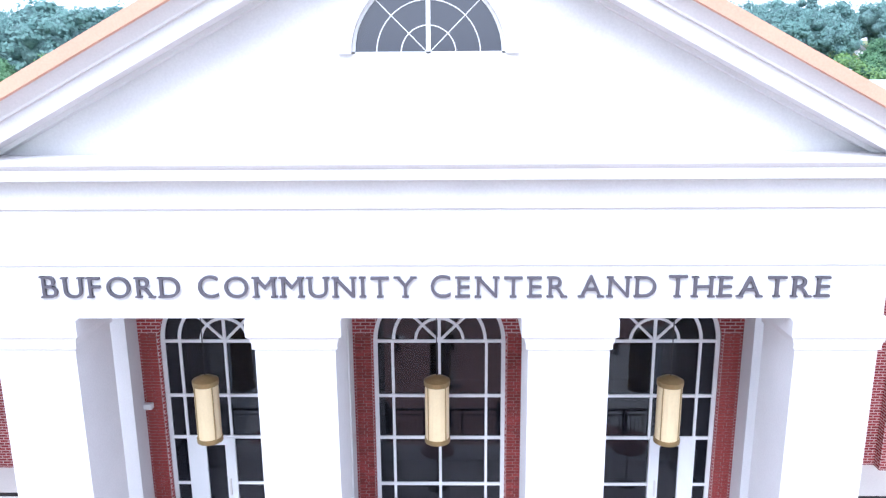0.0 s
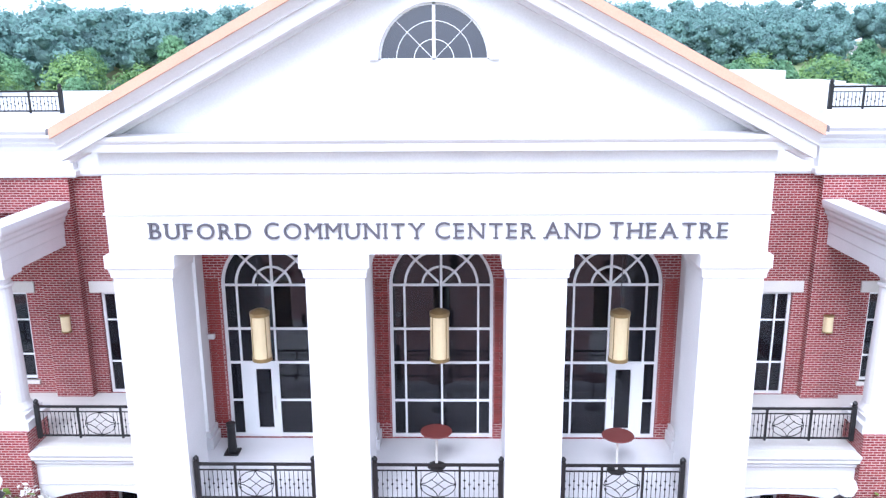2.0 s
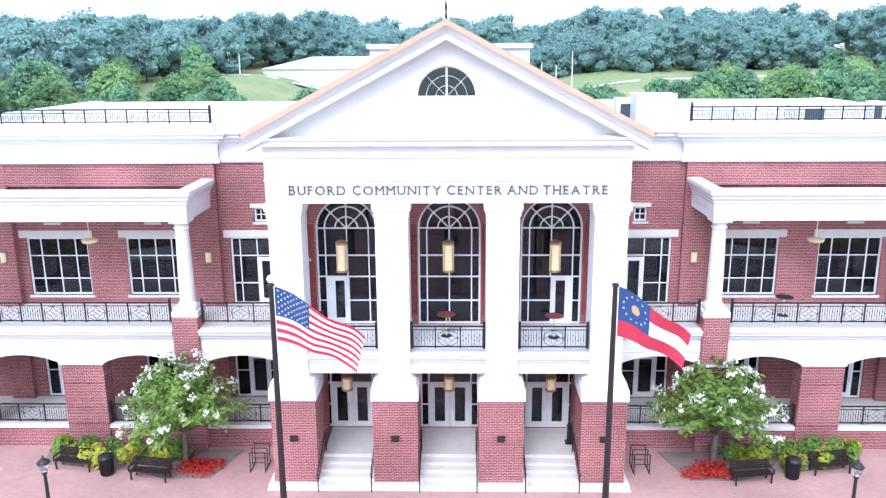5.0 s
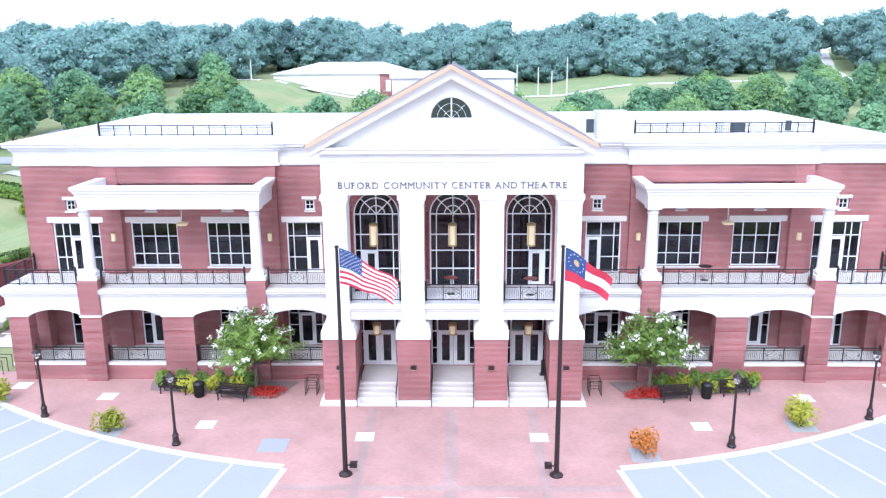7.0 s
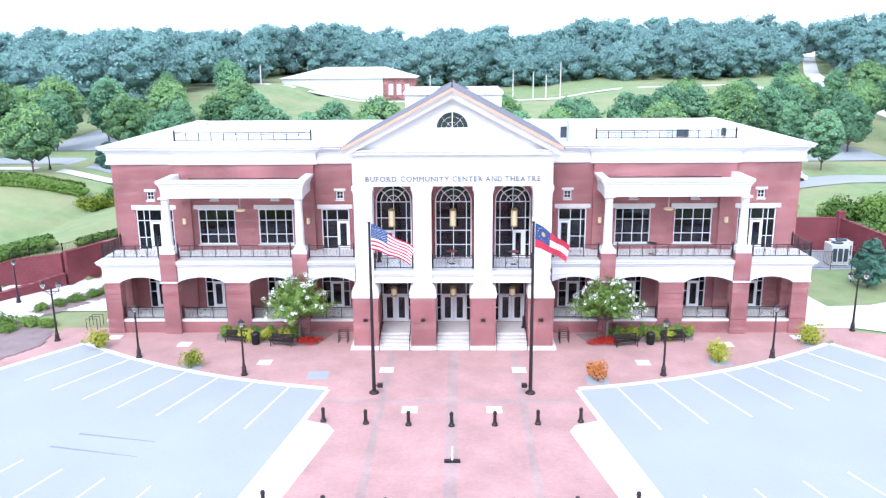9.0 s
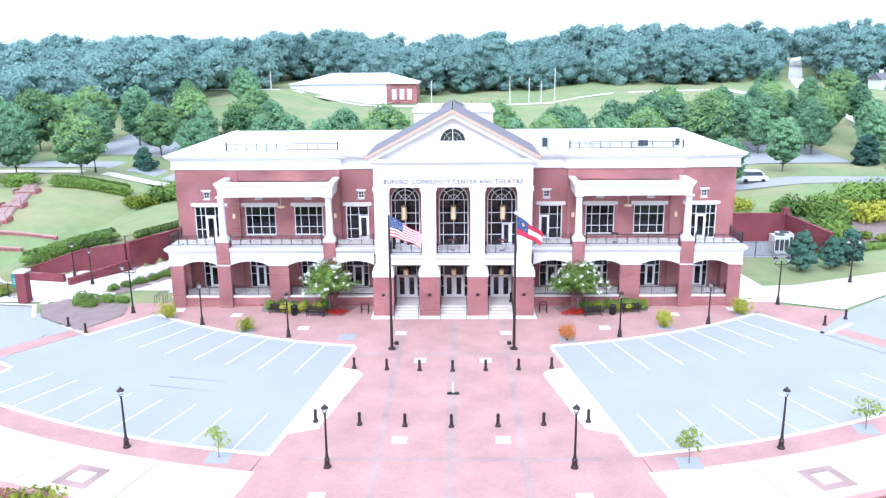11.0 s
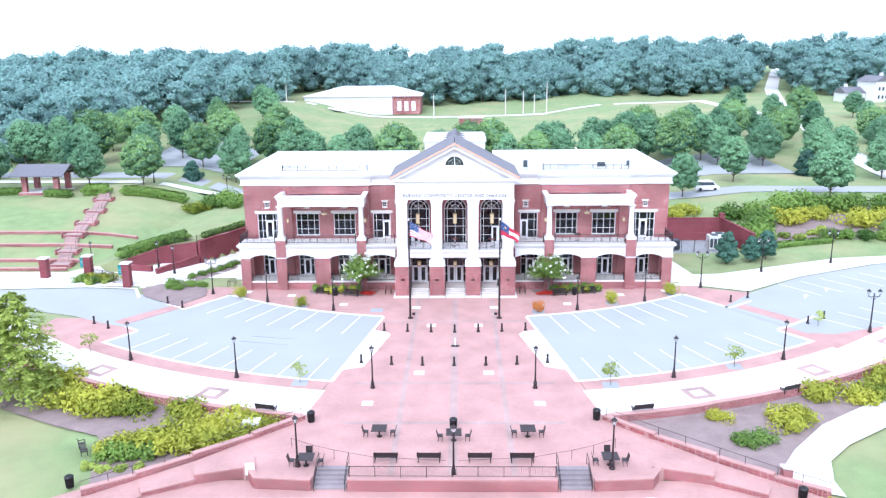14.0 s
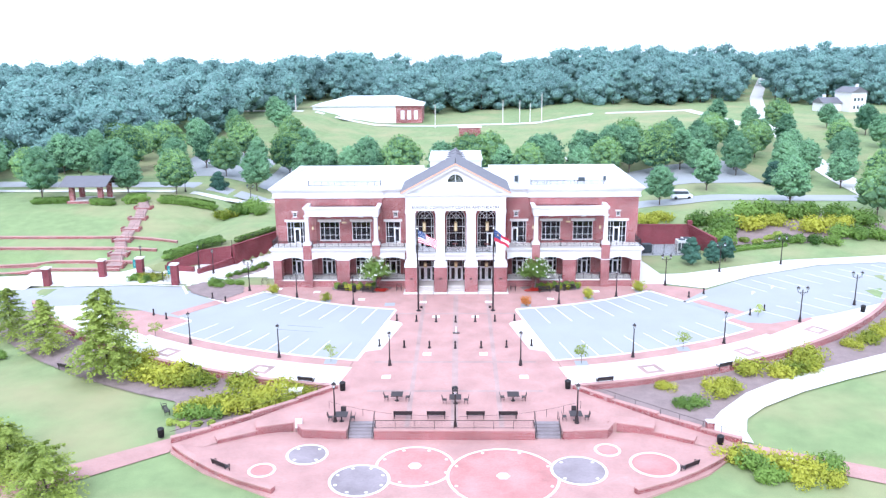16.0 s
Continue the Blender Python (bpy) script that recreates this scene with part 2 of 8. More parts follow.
M_BLOOM = mat("white_blossom", (0.85, 0.83, 0.78), 0.7, var=0.05, bump=0)
M_REDFLOWER = mat("red_begonia", (0.40, 0.02, 0.02), 0.7, var=0.3, scale=8, bump=0)


# ---- mesh helpers ----
def part(name, bm, material, parent=None, label="", smooth=False, weld=False):
    """Links a bmesh as one mesh object under parent."""
    if weld:
        bmesh.ops.remove_doubles(bm, verts=bm.verts, dist=0.0005)
    bmesh.ops.recalc_face_normals(bm, faces=bm.faces)
    me = bpy.data.meshes.new(name)
    bm.to_mesh(me)
    bm.free()
    for mm in (material if isinstance(material, (list, tuple)) else [material]):
        me.materials.append(mm)
    if smooth:
        for p in me.polygons:
            p.use_smooth = True
    ob = new(name, me)
    if parent:
        ob.parent = parent
    if label:
        tagged(ob, label)
    return ob


def mesh_of(name, verts, faces, material, parent=None, label=""):
    me = bpy.data.meshes.new(name)
    me.from_pydata(verts, [], faces)
    me.materials.append(material)
    ob = new(name, me)
    if parent:
        ob.parent = parent
    if label:
        tagged(ob, label)
    return ob


def thing(name, label, category, group="", at=(0, 0, 0), kind=""):
    ob = new(name)
    ob.empty_display_size = 0.2
    ob.location = at
    return tagged(ob, label, category, group, kind)


def box(bm, x0, x1, y0, y1, z0, z1):
    v = [bm.verts.new((x, y, z)) for x in sorted((x0, x1)) for y in sorted((y0, y1)) for z in sorted((z0, z1))]
    for f in ((0, 1, 3, 2), (4, 6, 7, 5), (0, 4, 5, 1), (2, 3, 7, 6), (0, 2, 6, 4), (1, 5, 7, 3)):
        bm.faces.new([v[i] for i in f])
    return bm


def boxes(*bs):
    bm = bmesh.new()
    for b in bs:
        box(bm, *b)
    return bm


def prism(bm, pts, axis, a, b):
    """Extrudes a closed outline along an axis. pts are the two other coordinates, in x, y, z order."""
    def at(p, v):
        return {"x": (v, p[0], p[1]), "y": (p[0], v, p[1]), "z": (p[0], p[1], v)}[axis]
    lo, hi = [bm.verts.new(at(p, a)) for p in pts], [bm.verts.new(at(p, b)) for p in pts]
    n = len(pts)
    bm.faces.new(lo)
    bm.faces.new(hi[::-1])
    for i in range(n):
        bm.faces.new((lo[i], hi[i], hi[(i + 1) % n], lo[(i + 1) % n]))
    return bm


def sweep(bm, path, profile, closed=False):
    """A moulding: profile points (out, z) carried along a plan path with mitred corners; out is to the right of the way."""
    n = len(path)
    rings = []
    for i, p in enumerate(path):
        p = Vector(p)
        a = (p - Vector(path[i - 1])).normalized() if (i or closed) else None
        b = (Vector(path[(i + 1) % n]) - p).normalized() if (i < n - 1 or closed) else None
        a, b = a or b, b or a
        na, nb = Vector((a.y, -a.x)), Vector((b.y, -b.x))
        mitre = (na + nb) / (1 + na.dot(nb))
        rings.append([bm.verts.new((p.x + mitre.x * o, p.y + mitre.y * o, z)) for o, z in profile])
    m = len(profile)
    for i in range(n if closed else n - 1):
        r, s = rings[i], rings[(i + 1) % n]
        for j in range(m):
            bm.faces.new((r[j], s[j], s[(j + 1) % m], r[(j + 1) % m]))
    if not closed:
        bm.faces.new(rings[0])
        bm.faces.new(rings[-1][::-1])
    return bm


def lathe(bm, profile, cx=0, cy=0, seg=12):
    """Turns (radius, z) points round an upright axis."""
    rings = [[bm.verts.new((cx + r * math.cos(2 * math.pi * k / seg), cy + r * math.sin(2 * math.pi * k / seg), z)) for k in range(seg)] for r, z in profile]
    for a, b in zip(rings, rings[1:]):
        for k in range(seg):
            bm.faces.new((a[k], a[(k + 1) % seg], b[(k + 1) % seg], b[k]))
    bm.faces.new(rings[0][::-1])
    bm.faces.new(rings[-1])
    return bm


def bar(bm, p, q, r, seg=6):
    """A round bar from p to q."""
    p, q = Vector(p), Vector(q)
    d = (q - p).normalized()
    u = d.orthogonal().normalized()
    v = d.cross(u)
    a, b = [[bm.verts.new(c + r * (math.cos(2 * math.pi * k / seg) * u + math.sin(2 * math.pi * k / seg) * v)) for k in range(seg)] for c in (p, q)]
    for k in range(seg):
        bm.faces.new((a[k], a[(k + 1) % seg], b[(k + 1) % seg], b[k]))
    bm.faces.new(a[::-1])
    bm.faces.new(b)
    return bm


def holed(bm, x0, x1, z0, z1, y0, y1, holes):
    """An upright wall along x with rectangular openings (x0, x1, z0, z1)."""
    xs = sorted({x0, x1, *[h[0] for h in holes], *[h[1] for h in holes]})
    zs = sorted({z0, z1, *[h[2] for h in holes], *[h[3] for h in holes]})
    xs, zs = [x for x in xs if x0 <= x <= x1], [z for z in zs if z0 <= z <= z1]
    for i in range(len(xs) - 1):
        run = None
        for k in range(len(zs) - 1):
            cx, cz = (xs[i] + xs[i + 1]) / 2, (zs[k] + zs[k + 1]) / 2
            if any(h[0] < cx < h[1] and h[2] < cz < h[3] for h in holes):
                if run is not None:
                    box(bm, xs[i], xs[i + 1], y0, y1, run, zs[k])
                run = None
            elif run is None:
                run = zs[k]
        if run is not None:
            box(bm, xs[i], xs[i + 1], y0, y1, run, z1)
    return bm


def arch_fill(bm, xc, half, spring, rise, top, y0, y1, seg=14):
    """The wall between an arch and the level top above it."""
    if abs(rise - half) < 0.01:
        pts = [(xc - half * math.cos(math.pi * k / seg), spring + half * math.sin(math.pi * k / seg)) for k in range(seg + 1)]
    else:
        r = (half * half + rise * rise) / (2 * rise)
        a = math.asin(half / r)
        pts = [(xc + r * math.sin(-a + 2 * a * k / seg), spring + rise - r + r * math.cos(-a + 2 * a * k / seg)) for k in range(seg + 1)]
    for (xa, za), (xb, zb) in zip(pts, pts[1:]):
        prism(bm, [(xa, za), (xb, zb), (xb, top), (xa, top)], "y", y0, y1)
    return bm


def ring_part(bm, cx, cz, r0, r1, a0, a1, y0, y1, seg=16):
    """A curved bar in an upright plane."""
    for k in range(seg):
        a, b = a0 + (a1 - a0) * k / seg, a0 + (a1 - a0) * (k + 1) / seg
        prism(bm, [(cx + r * math.cos(t), cz + r * math.sin(t)) for r, t in ((r0, a), (r0, b), (r1, b), (r1, a))], "y", y0, y1)
    return bm


def slab(bm, pts, z0, z1):
    return prism(bm, pts, "z", z0, z1)


CY = 41.4      # centre of the curved forecourt, on the axis


def fan(r, deg):
    """A point of the forecourt: radius and angle from the axis, towards +x."""
    a = radians(deg)
    return (r * math.sin(a), CY - r * math.cos(a))


def annulus(bm, r0, r1, a0, a1, z0, z1, seg=24):
    inner = [fan(r0, a0 + (a1 - a0) * k / seg) for k in range(seg + 1)]
    outer = [fan(r1, a0 + (a1 - a0) * k / seg) for k in range(seg + 1)]
    for k in range(seg):
        prism(bm, [inner[k], inner[k + 1], outer[k + 1], outer[k]], "z", z0, z1)
    return bm


def step(a, b, v):
    t = min(1.0, max(0.0, (v - a) / (b - a)))
    return t * t * (3 - 2 * t)


def height(x, y):
    """The lie of the land."""
    r = math.hypot(x, y - CY)
    h = -0.06
    if y < 20:
        h -= 0.62 * step(77.25, 78.1, r) + 0.32 * step(78.0, 86.0, r)
    yard = max(step(46.4, 49, x), step(31.8, 34.5, y)) if x > 0 else max(step(-50, -54, x), step(33, 37, y))
    h += 2.0 * step(18, 58, y) * step(30, 46, abs(x)) * yard
    h += 6.0 * step(70, 210, y) + 9.0 * step(190, 420, y)
    h += 3.0 * step(60, 260, x) * step(60, 200, y)
    h += 1.7 * step(-46, -52, x) * step(13, 26, y)
    h += 2.2 * step(-48, -62, x) * step(8, 50, y)
    h += 1.5 * step(44, 60, x) * step(20, 40, y) * yard
    h -= 85.0 * step(430, 1500, y) + 60.0 * step(330, 1200, abs(x)) * step(-400, 200, y)
    if -56 < x < -30 and 12 < y < 60:
        # the lawn held up by the court wall
        back = (-38.6 + 0.55 * (y - 17.2) - x) if y > 17.2 else 9.0
        front = y - (17.2 if x > -44 else 17.2 + 0.75 * (x + 44))
        bench = 2.9 - 0.2 * max(0.0, -42.0 - x)
        h = max(h, (bench + 0.02 * max(0.0, y - 25)) * step(0.0, 0.9, back) * step(0.0, 0.9, front))
    return h


# ---- the ground ----
def terrain():
    xs = sorted({*range(-80, 81), *range(-120, 121, 4), *range(-400, 401, 20), *range(-2600, 2601, 200)})
    ys = sorted({*range(-64, 61), *range(-140, 121, 4), *range(-240, 500, 20), *range(-1000, 3401, 200)})
    
    def lie(x, y):
        # the cut for the retaining wall starts under the walk
        r = math.hypot(x, y - CY)
        if 75.5 < r < 82.0 and y < 20:
            k = (r + 1.2) / r
            return min(height(x, y), height(x * k, CY + (y - CY) * k))
        return height(x, y)
    verts = [(x, y, lie(x, y)) for y in ys for x in xs]
    w = len(xs)
    faces = [(j * w + i, j * w + i + 1, (j + 1) * w + i + 1, (j + 1) * w + i) for j in range(len(ys) - 1) for i in range(w - 1)]
    return tagged(mesh_of("ground", verts, faces, M_LAWN), "gently rising mown grass ground", "ground", kind="structure")


terrain()


def paving(name, bm, material, label, category="pavement"):
    return tagged(part(name, bm, material), label, category, kind="structure")


A0, A1 = 9.9, 35.7
R0, R1 = 49.8, 69.45
# brick forecourt: the middle way and the strip along the building, the fan lots left out
bm = bmesh.new()
edge = [fan(R0, a) for a in (A0, 6.4, 3.2, 0.0, -3.2, -6.4, -A0)]
slab(bm, [fan(R1 + 0.3, -A0), fan(R1 + 0.3, A0), *edge], -0.5, 0.0)
slab(bm, [(edge[-1][0], 4.5), *edge[::-1], (edge[0][0], 4.5)], -0.5, 0.0)
slab(bm, [(-13.4, -41.5), (-10.4, -43.3), (-7.8, -43.3), (-7.8, -45.2), (7.8, -45.2), (7.8, -43.3), (10.4, -43.3), (13.4, -41.5), (12.95, -35.3), fan(R1 + 0.3, A0), fan(R1 + 0.3, -A0), (-12.95, -35.3)], -0.5, 0.0)
for s in (-1, 1):
    seg = 20
    for k in range(seg):
        a, b = A0 + (41 - A0) * k / seg, A0 + (41 - A0) * (k + 1) / seg
        p, q = fan(R0, a), fan(R0, b)
        slab(bm, [(s * p[0], p[1]), (s * q[0], q[1]), (s * q[0], 4.5), (s * p[0], 4.5)], -0.5, 0.0)
    annulus(bm, R1 + 0.3, 71.8, s * A0, s * 41, -0.5, 0.0)
paving("brick_forecourt", bm, M_PAVER, "pinkish red brick paving of the forecourt")
bm = boxes((-0.35, 0.35, -45, -1.2, 0.0, 0.004), (-4.9, -4.4, -45, -1.2, 0.0, 0.004), (4.4, 4.9, -45, -1.2, 0.0, 0.004),
           (-8.4, 8.4, -10.1, -9.6, 0.0, 0.005), (-9.5, 9.5, -28.0, -27.5, 0.0, 0.005), (-9.5, 9.5, -36.3, -35.8, 0.0, 0.005))
paving("paver_bands", bm, M_BAND, "greyish paver bands set in brick paving")

for s, side in ((-1, "left"), (1, "right")):
    bm = bmesh.new()
    annulus(bm, R0 + 0.35, R1, s * A0, s * A1, -0.3, -0.02)
    annulus(bm, 57.4, 65.0, s * A1, s * 46, -0.3, -0.022, 8)
    tagged(part("parking_lot", bm, M_ASPHALT, weld=True), "pale worn asphalt parking lot with white stall lines", "parking lot", kind="structure")
    bm = bmesh.new()
    for k in range(7):
        a = 12.95 + 3.22 * k
        d = math.degrees(0.06 / R0)
        annulus(bm, R0 + 0.5, 56.7, s * (a - d), s * (a + d), -0.02, -0.014, 1)
    for k in range(8):
        a = 11.8 + 2.64 * k
        d = math.degrees(0.06 / R1)
        annulus(bm, 64.0, R1, s * (a - d), s * (a + d), -0.02, -0.014, 1)
    tagged(part("stall_lines", bm, M_PAINT), "white painted parking stall lines", "road marking", kind="structure")
    bm = bmesh.new()
    annulus(bm, R0, R0 + 0.42, s * A0, s * A1, -0.3, 0.012)
    annulus(bm, R1, R1 + 0.35, s * A0, s * (A1 - 1.8), -0.3, 0.012)
    annulus(bm, R0 + 0.42, 57.4, s * A1, s * (A1 + 0.45), -0.3, 0.012, 2)
    annulus(bm, 57.0, 57.4, s * A1, s * 40.5, -0.3, 0.013, 4)
    annulus(bm, 65.0, 65.4, s * (A1 - 1.8), s * 40.5, -0.3, 0.013, 4)
    annulus(bm, 65.4, R1, s * (A1 - 2.2), s * (A1 - 1.8), -0.3, 0.012, 2)
    annulus(bm, R0 + 0.42, 56.2, s * (A0 - 0.35), s * A0, -0.3, 0.012, 2)
    annulus(bm, 65.0, R1 + 0.35, s * (A0 - 0.35), s * A0, -0.3, 0.012, 2)
    tagged(part("kerb", bm, M_KERB, weld=True), "pale concrete kerb round the parking lot", "kerb", kind="structure")
    bm = bmesh.new()
    slab(bm, [(s * v[0], v[1]) for v in (fan(54.8, A0), fan(67.0, A0), (9.1, -23.6), (7.15, -14.2), (7.6, -13.4))], -0.3, 0.008)
    tagged(part("concrete_apron", bm, M_CONC), "pale concrete driveway apron", "pavement", kind="structure")
    # curved concrete walk with its joints
    bm = bmesh.new()
    edges = [9.6, 14.8, 20.2, 25.5, 30.9, 36.2, 41.6, 47.0, 52.4]
    for a, b in zip(edges, edges[1:]):
        annulus(bm, 71.8, 77.3, s * (a + 0.04), s * (b - 0.04), -0.4, 0.005, 4)
    tagged(part("concrete_walk", bm, M_CONC), "pale concrete walk in curved slabs", "pavement", kind="structure")
    for a in (17.5, 28.2, 38.9):
        bm = bmesh.new()
        for r0, r1, d0, d1 in ((73.6, 74.2, -0.95, 0.95), (75.4, 76.0, -0.95, 0.95), (74.2, 75.4, -0.95, -0.5), (74.2, 75.4, 0.5, 0.95)):
            annulus(bm, r0, r1, s * (a + d0), s * (a + d1), 0.0, 0.01, 1)
        tagged(part("brick_inlay", bm, M_BAND), "square brick inlay in the concrete walk", "pavement", kind="structure")


# ---- the building ----
building = thing("theatre_building", "two-storey red brick community theatre with white columned portico", "building", at=(0, 0, 0))
FLOOR, DECK, BRICKTOP, PARTOP = 0.95, 6.1, 13.5, 14.95
WALL, ARC = 7.0, 3.2       # planes of the wing wall and of the arcade front


def glazed(name, x0, x1, z0, z1, y, cols, rows, parent, door=None, label="white framed window with dark panes", bar_w=0.055):
    """A framed window in the plane y. cols, rows: the inner bars; door: (x0, x1, top) of a door leaf in it."""
    bm = boxes((x0, x0 + 0.09, y, y + 0.12, z0, z1), (x1 - 0.09, x1, y, y + 0.12, z0, z1),
               (x0 + 0.09, x1 - 0.09, y, y + 0.12, z1 - 0.09, z1), (x0 + 0.09, x1 - 0.09, y, y + 0.12, z0, z0 + 0.09))
    win = part(name, bm, M_FRAME, parent, label)

    def glazing_bar(*b):
        part("glazing_bar", boxes(b), M_FRAME, win)
    for c in cols:
        low = door[2] + 0.05 if door and door[0] < c < door[1] else z0 + 0.09
        glazing_bar(c - bar_w / 2, c + bar_w / 2, y + 0.01, y + 0.1, low, z1 - 0.09)
    for r in rows:
        if door and r < door[2]:
            glazing_bar(x0 + 0.09, door[0] - 0.05, y + 0.014, y + 0.096, r - bar_w / 2, r + bar_w / 2)
            glazing_bar(door[1] + 0.05, x1 - 0.09, y + 0.014, y + 0.096, r - bar_w / 2, r + bar_w / 2)
        else:
            glazing_bar(x0 + 0.09, x1 - 0.09, y + 0.014, y + 0.096, r - bar_w / 2, r + bar_w / 2)
    xs = [x0 + 0.09, *sorted(cols), x1 - 0.09]
    zs = [z0 + 0.09, *sorted(rows), z1 - 0.09]
    for xa, xb in zip(xs, xs[1:]):
        for za, zb in zip(zs, zs[1:]):
            if door and door[0] - 0.01 < (xa + xb) / 2 < door[1] + 0.01 and (za + zb) / 2 < door[2]:
                continue
            part("pane", boxes((xa, xb, y + 0.05, y + 0.058, za, zb)), M_GLASS, win)
    if door:
        add_leaf(win, door[0], door[1], z0, door[2], y)
    return win


def add_leaf(win, xa, xb, z0, z1, y, hinge=1):
    w = 0.17
    leaf = part("door", boxes((xa - 0.06, xa + w, y - 0.01, y + 0.11, z0, z1 + 0.05), (xb - w, xb + 0.06, y - 0.01, y + 0.11, z0, z1 + 0.05),
                              (xa + w, xb - w, y - 0.01, y + 0.11, z1 - 0.13, z1 + 0.05), (xa + w, xb - w, y - 0.01, y + 0.11, z0, z0 + 0.28)), M_FRAME, win, "white framed glass door")
    tagged(part("door_pane", boxes((xa + w, xb - w, y + 0.045, y + 0.055, z0 + 0.28, z1 - 0.13)), M_GLASS, win))
    hx = xb - 0.09 if hinge > 0 else xa + 0.09
    part("door_handle", boxes((hx - 0.02, hx + 0.02, y - 0.08, y - 0.05, z0 + 0.9, z0 + 1.3), (hx - 0.015, hx + 0.015, y - 0.06, y, z0 + 0.92, z0 + 0.95), (hx - 0.015, hx + 0.015, y - 0.06, y, z0 + 1.25, z0 + 1.28)), M_STONE, win, "metal pull handle")


def cornice(depth, z0, z1):
    """Outline of a stepped white cornice."""
    h = z1 - z0
    return [(0, z0), (0.05 * depth, z0), (0.12 * depth, z0 + 0.18 * h), (0.35 * depth, z0 + 0.32 * h), (0.35 * depth, z0 + 0.42 * h), (0.8 * depth, z0 + 0.62 * h),
            (0.8 * depth, z0 + 0.74 * h), (depth, z0 + 0.9 * h), (depth, z1), (0, z1)]


WINDOWS = [(8.75, 11.1, "door_in"), (13.5, 16.45, "plain"), (18.4, 21.55, "plain"), (23.65, 26.8, "door_out")]
LOWER = [(8.9, 11.3), (13.9, 16.0), (19.3, 21.4), (24.2, 26.3)]
for s in (-1, 1):
    def X(a, b):
        return (min(s * a, s * b), max(s * a, s * b))
    holes = []
    for a, b, k in WINDOWS:
        holes.append((*X(a, b), DECK + (0.0 if "door" in k else 0.5), 9.62))
    squares = [(9.15, 9.8), (14.6, 15.3), (19.7, 20.4), (25.1, 25.75)]
    for a, b in squares:
        holes.append((*X(a, b), 10.42, 11.15))
    for a, b in LOWER:
        holes.append((*X(a, b), FLOOR, 4.0))
    bm = bmesh.new()
    xa, xb = X(7.3, 28.5)
    holed(bm, xa, xb, 0.0, BRICKTOP, WALL, WALL + 0.35, holes)
    # piers beside the loggia and at the ends
    for a, b in ((11.55, 12.75), (22.0, 23.2)):
        box(bm, *X(a, b), WALL - 0.3, WALL - 0.002, DECK, BRICKTOP)
        box(bm, *X(a, b), WALL - 0.3, WALL - 0.002, FLOOR, DECK - 0.5)
    box(bm, *X(12.75, 22.0), WALL - 0.27, WALL - 0.002, 12.3, BRICKTOP)
    box(bm, *X(28.15, 28.5), WALL + 0.35, 33.0, 0.0, BRICKTOP)
    part("brick_wall", bm, M_BRICK, building, "red brick wall with pale mortar")
    # windows
    for a, b, k in WINDOWS:
        x0, x1 = X(a, b)
        if k == "plain":
            w = x1 - x0
            win = glazed("window", x0, x1, DECK + 0.5, 9.62, WALL + 0.12, [x0 + w * 0.22, x0 + w * 0.5, x0 + w * 0.78], [7.45, 8.65], building)
            part("sill", boxes((x0 - 0.1, x1 + 0.1, WALL - 0.1, WALL + 0.2, DECK + 0.38, DECK + 0.5)), M_STONE, win)
        else:
            w = x1 - x0
            if k == "door_in":
                d = (x0 + 0.1, x0 + 1.0) if s > 0 else (x1 - 1.0, x1 - 0.1)
            else:
                d = (x0 + w * 0.36, x0 + w * 0.36 + 0.95)
            if k == "door_out":
                cols = [x0 + w * 0.2, d[0] - 0.03, d[1] + 0.03, x1 - w * 0.2]
            else:
                cols = [d[0] - 0.03, x0 + 0.45] if s < 0 else [d[1] + 0.03, x1 - 0.45]
            win = glazed("window", x0, x1, DECK, 9.62, WALL + 0.12, cols, [7.2, 8.65], building, door=(d[0], d[1], 8.5))
        part("lintel", boxes((x0 - 0.3, x1 + 0.3, WALL - 0.06, WALL + 0.34, 9.63, 10.0)), M_STONE, win, "pale stone lintel")
    for a, b in squares:
        x0, x1 = X(a, b)
        win = glazed("window", x0, x1, 10.42, 11.15, WALL + 0.12, [(x0 + x1) / 2], [10.78], building, bar_w=0.04)
        part("lintel", boxes((x0 - 0.16, x1 + 0.16, WALL - 0.05, WALL + 0.34, 11.15, 11.36)), M_STONE, win, "pale stone lintel")
        part("sill", boxes((x0 - 0.06, x1 + 0.06, WALL - 0.08, WALL + 0.2, 10.30, 10.42)), M_STONE, win)
    for a, b in LOWER:
        x0, x1 = X(a, b)
        w = x1 - x0
        glazed("window", x0, x1, FLOOR, 4.0, WALL + 0.12, [x0 + w * 0.3, x0 + w * 0.76], [2.4, 3.25], building, door=(x0 + w * 0.32, x0 + w * 0.74, 3.2))
    # parapet and cornice
    for b in ((*X(7.0, 28.8), WALL - 0.06, WALL + 0.5, BRICKTOP, PARTOP - 0.02), (*X(28.3, 28.8), WALL + 0.5, 33.0, BRICKTOP, PARTOP - 0.02),
              (*X(11.3, 23.4), WALL - 0.36, WALL - 0.06, BRICKTOP, PARTOP - 0.02), (*X(6.0, 28.8), 33.0, 33.5, 11.0, PARTOP - 0.1)):
        part("parapet", boxes(b), M_WHITE, building, "white stucco parapet")
    prof = cornice(0.55, 14.25, PARTOP)
    path = [(7.2, WALL - 0.06), (11.3, WALL - 0.06), (11.3, WALL - 0.36), (23.4, WALL - 0.36), (23.4, WALL - 0.06), (28.8, WALL - 0.06), (28.8, 33.0)]
    if s < 0:
        path = [(-x, y) for x, y in path][::-1]
    part("cornice", sweep(bmesh.new(), path, prof), M_WHITE, building, "white moulded cornice")
    prof = [(0, 13.42), (0.05, 13.42), (0.10, 13.5), (0.10, 13.62), (0.0, 13.66)]
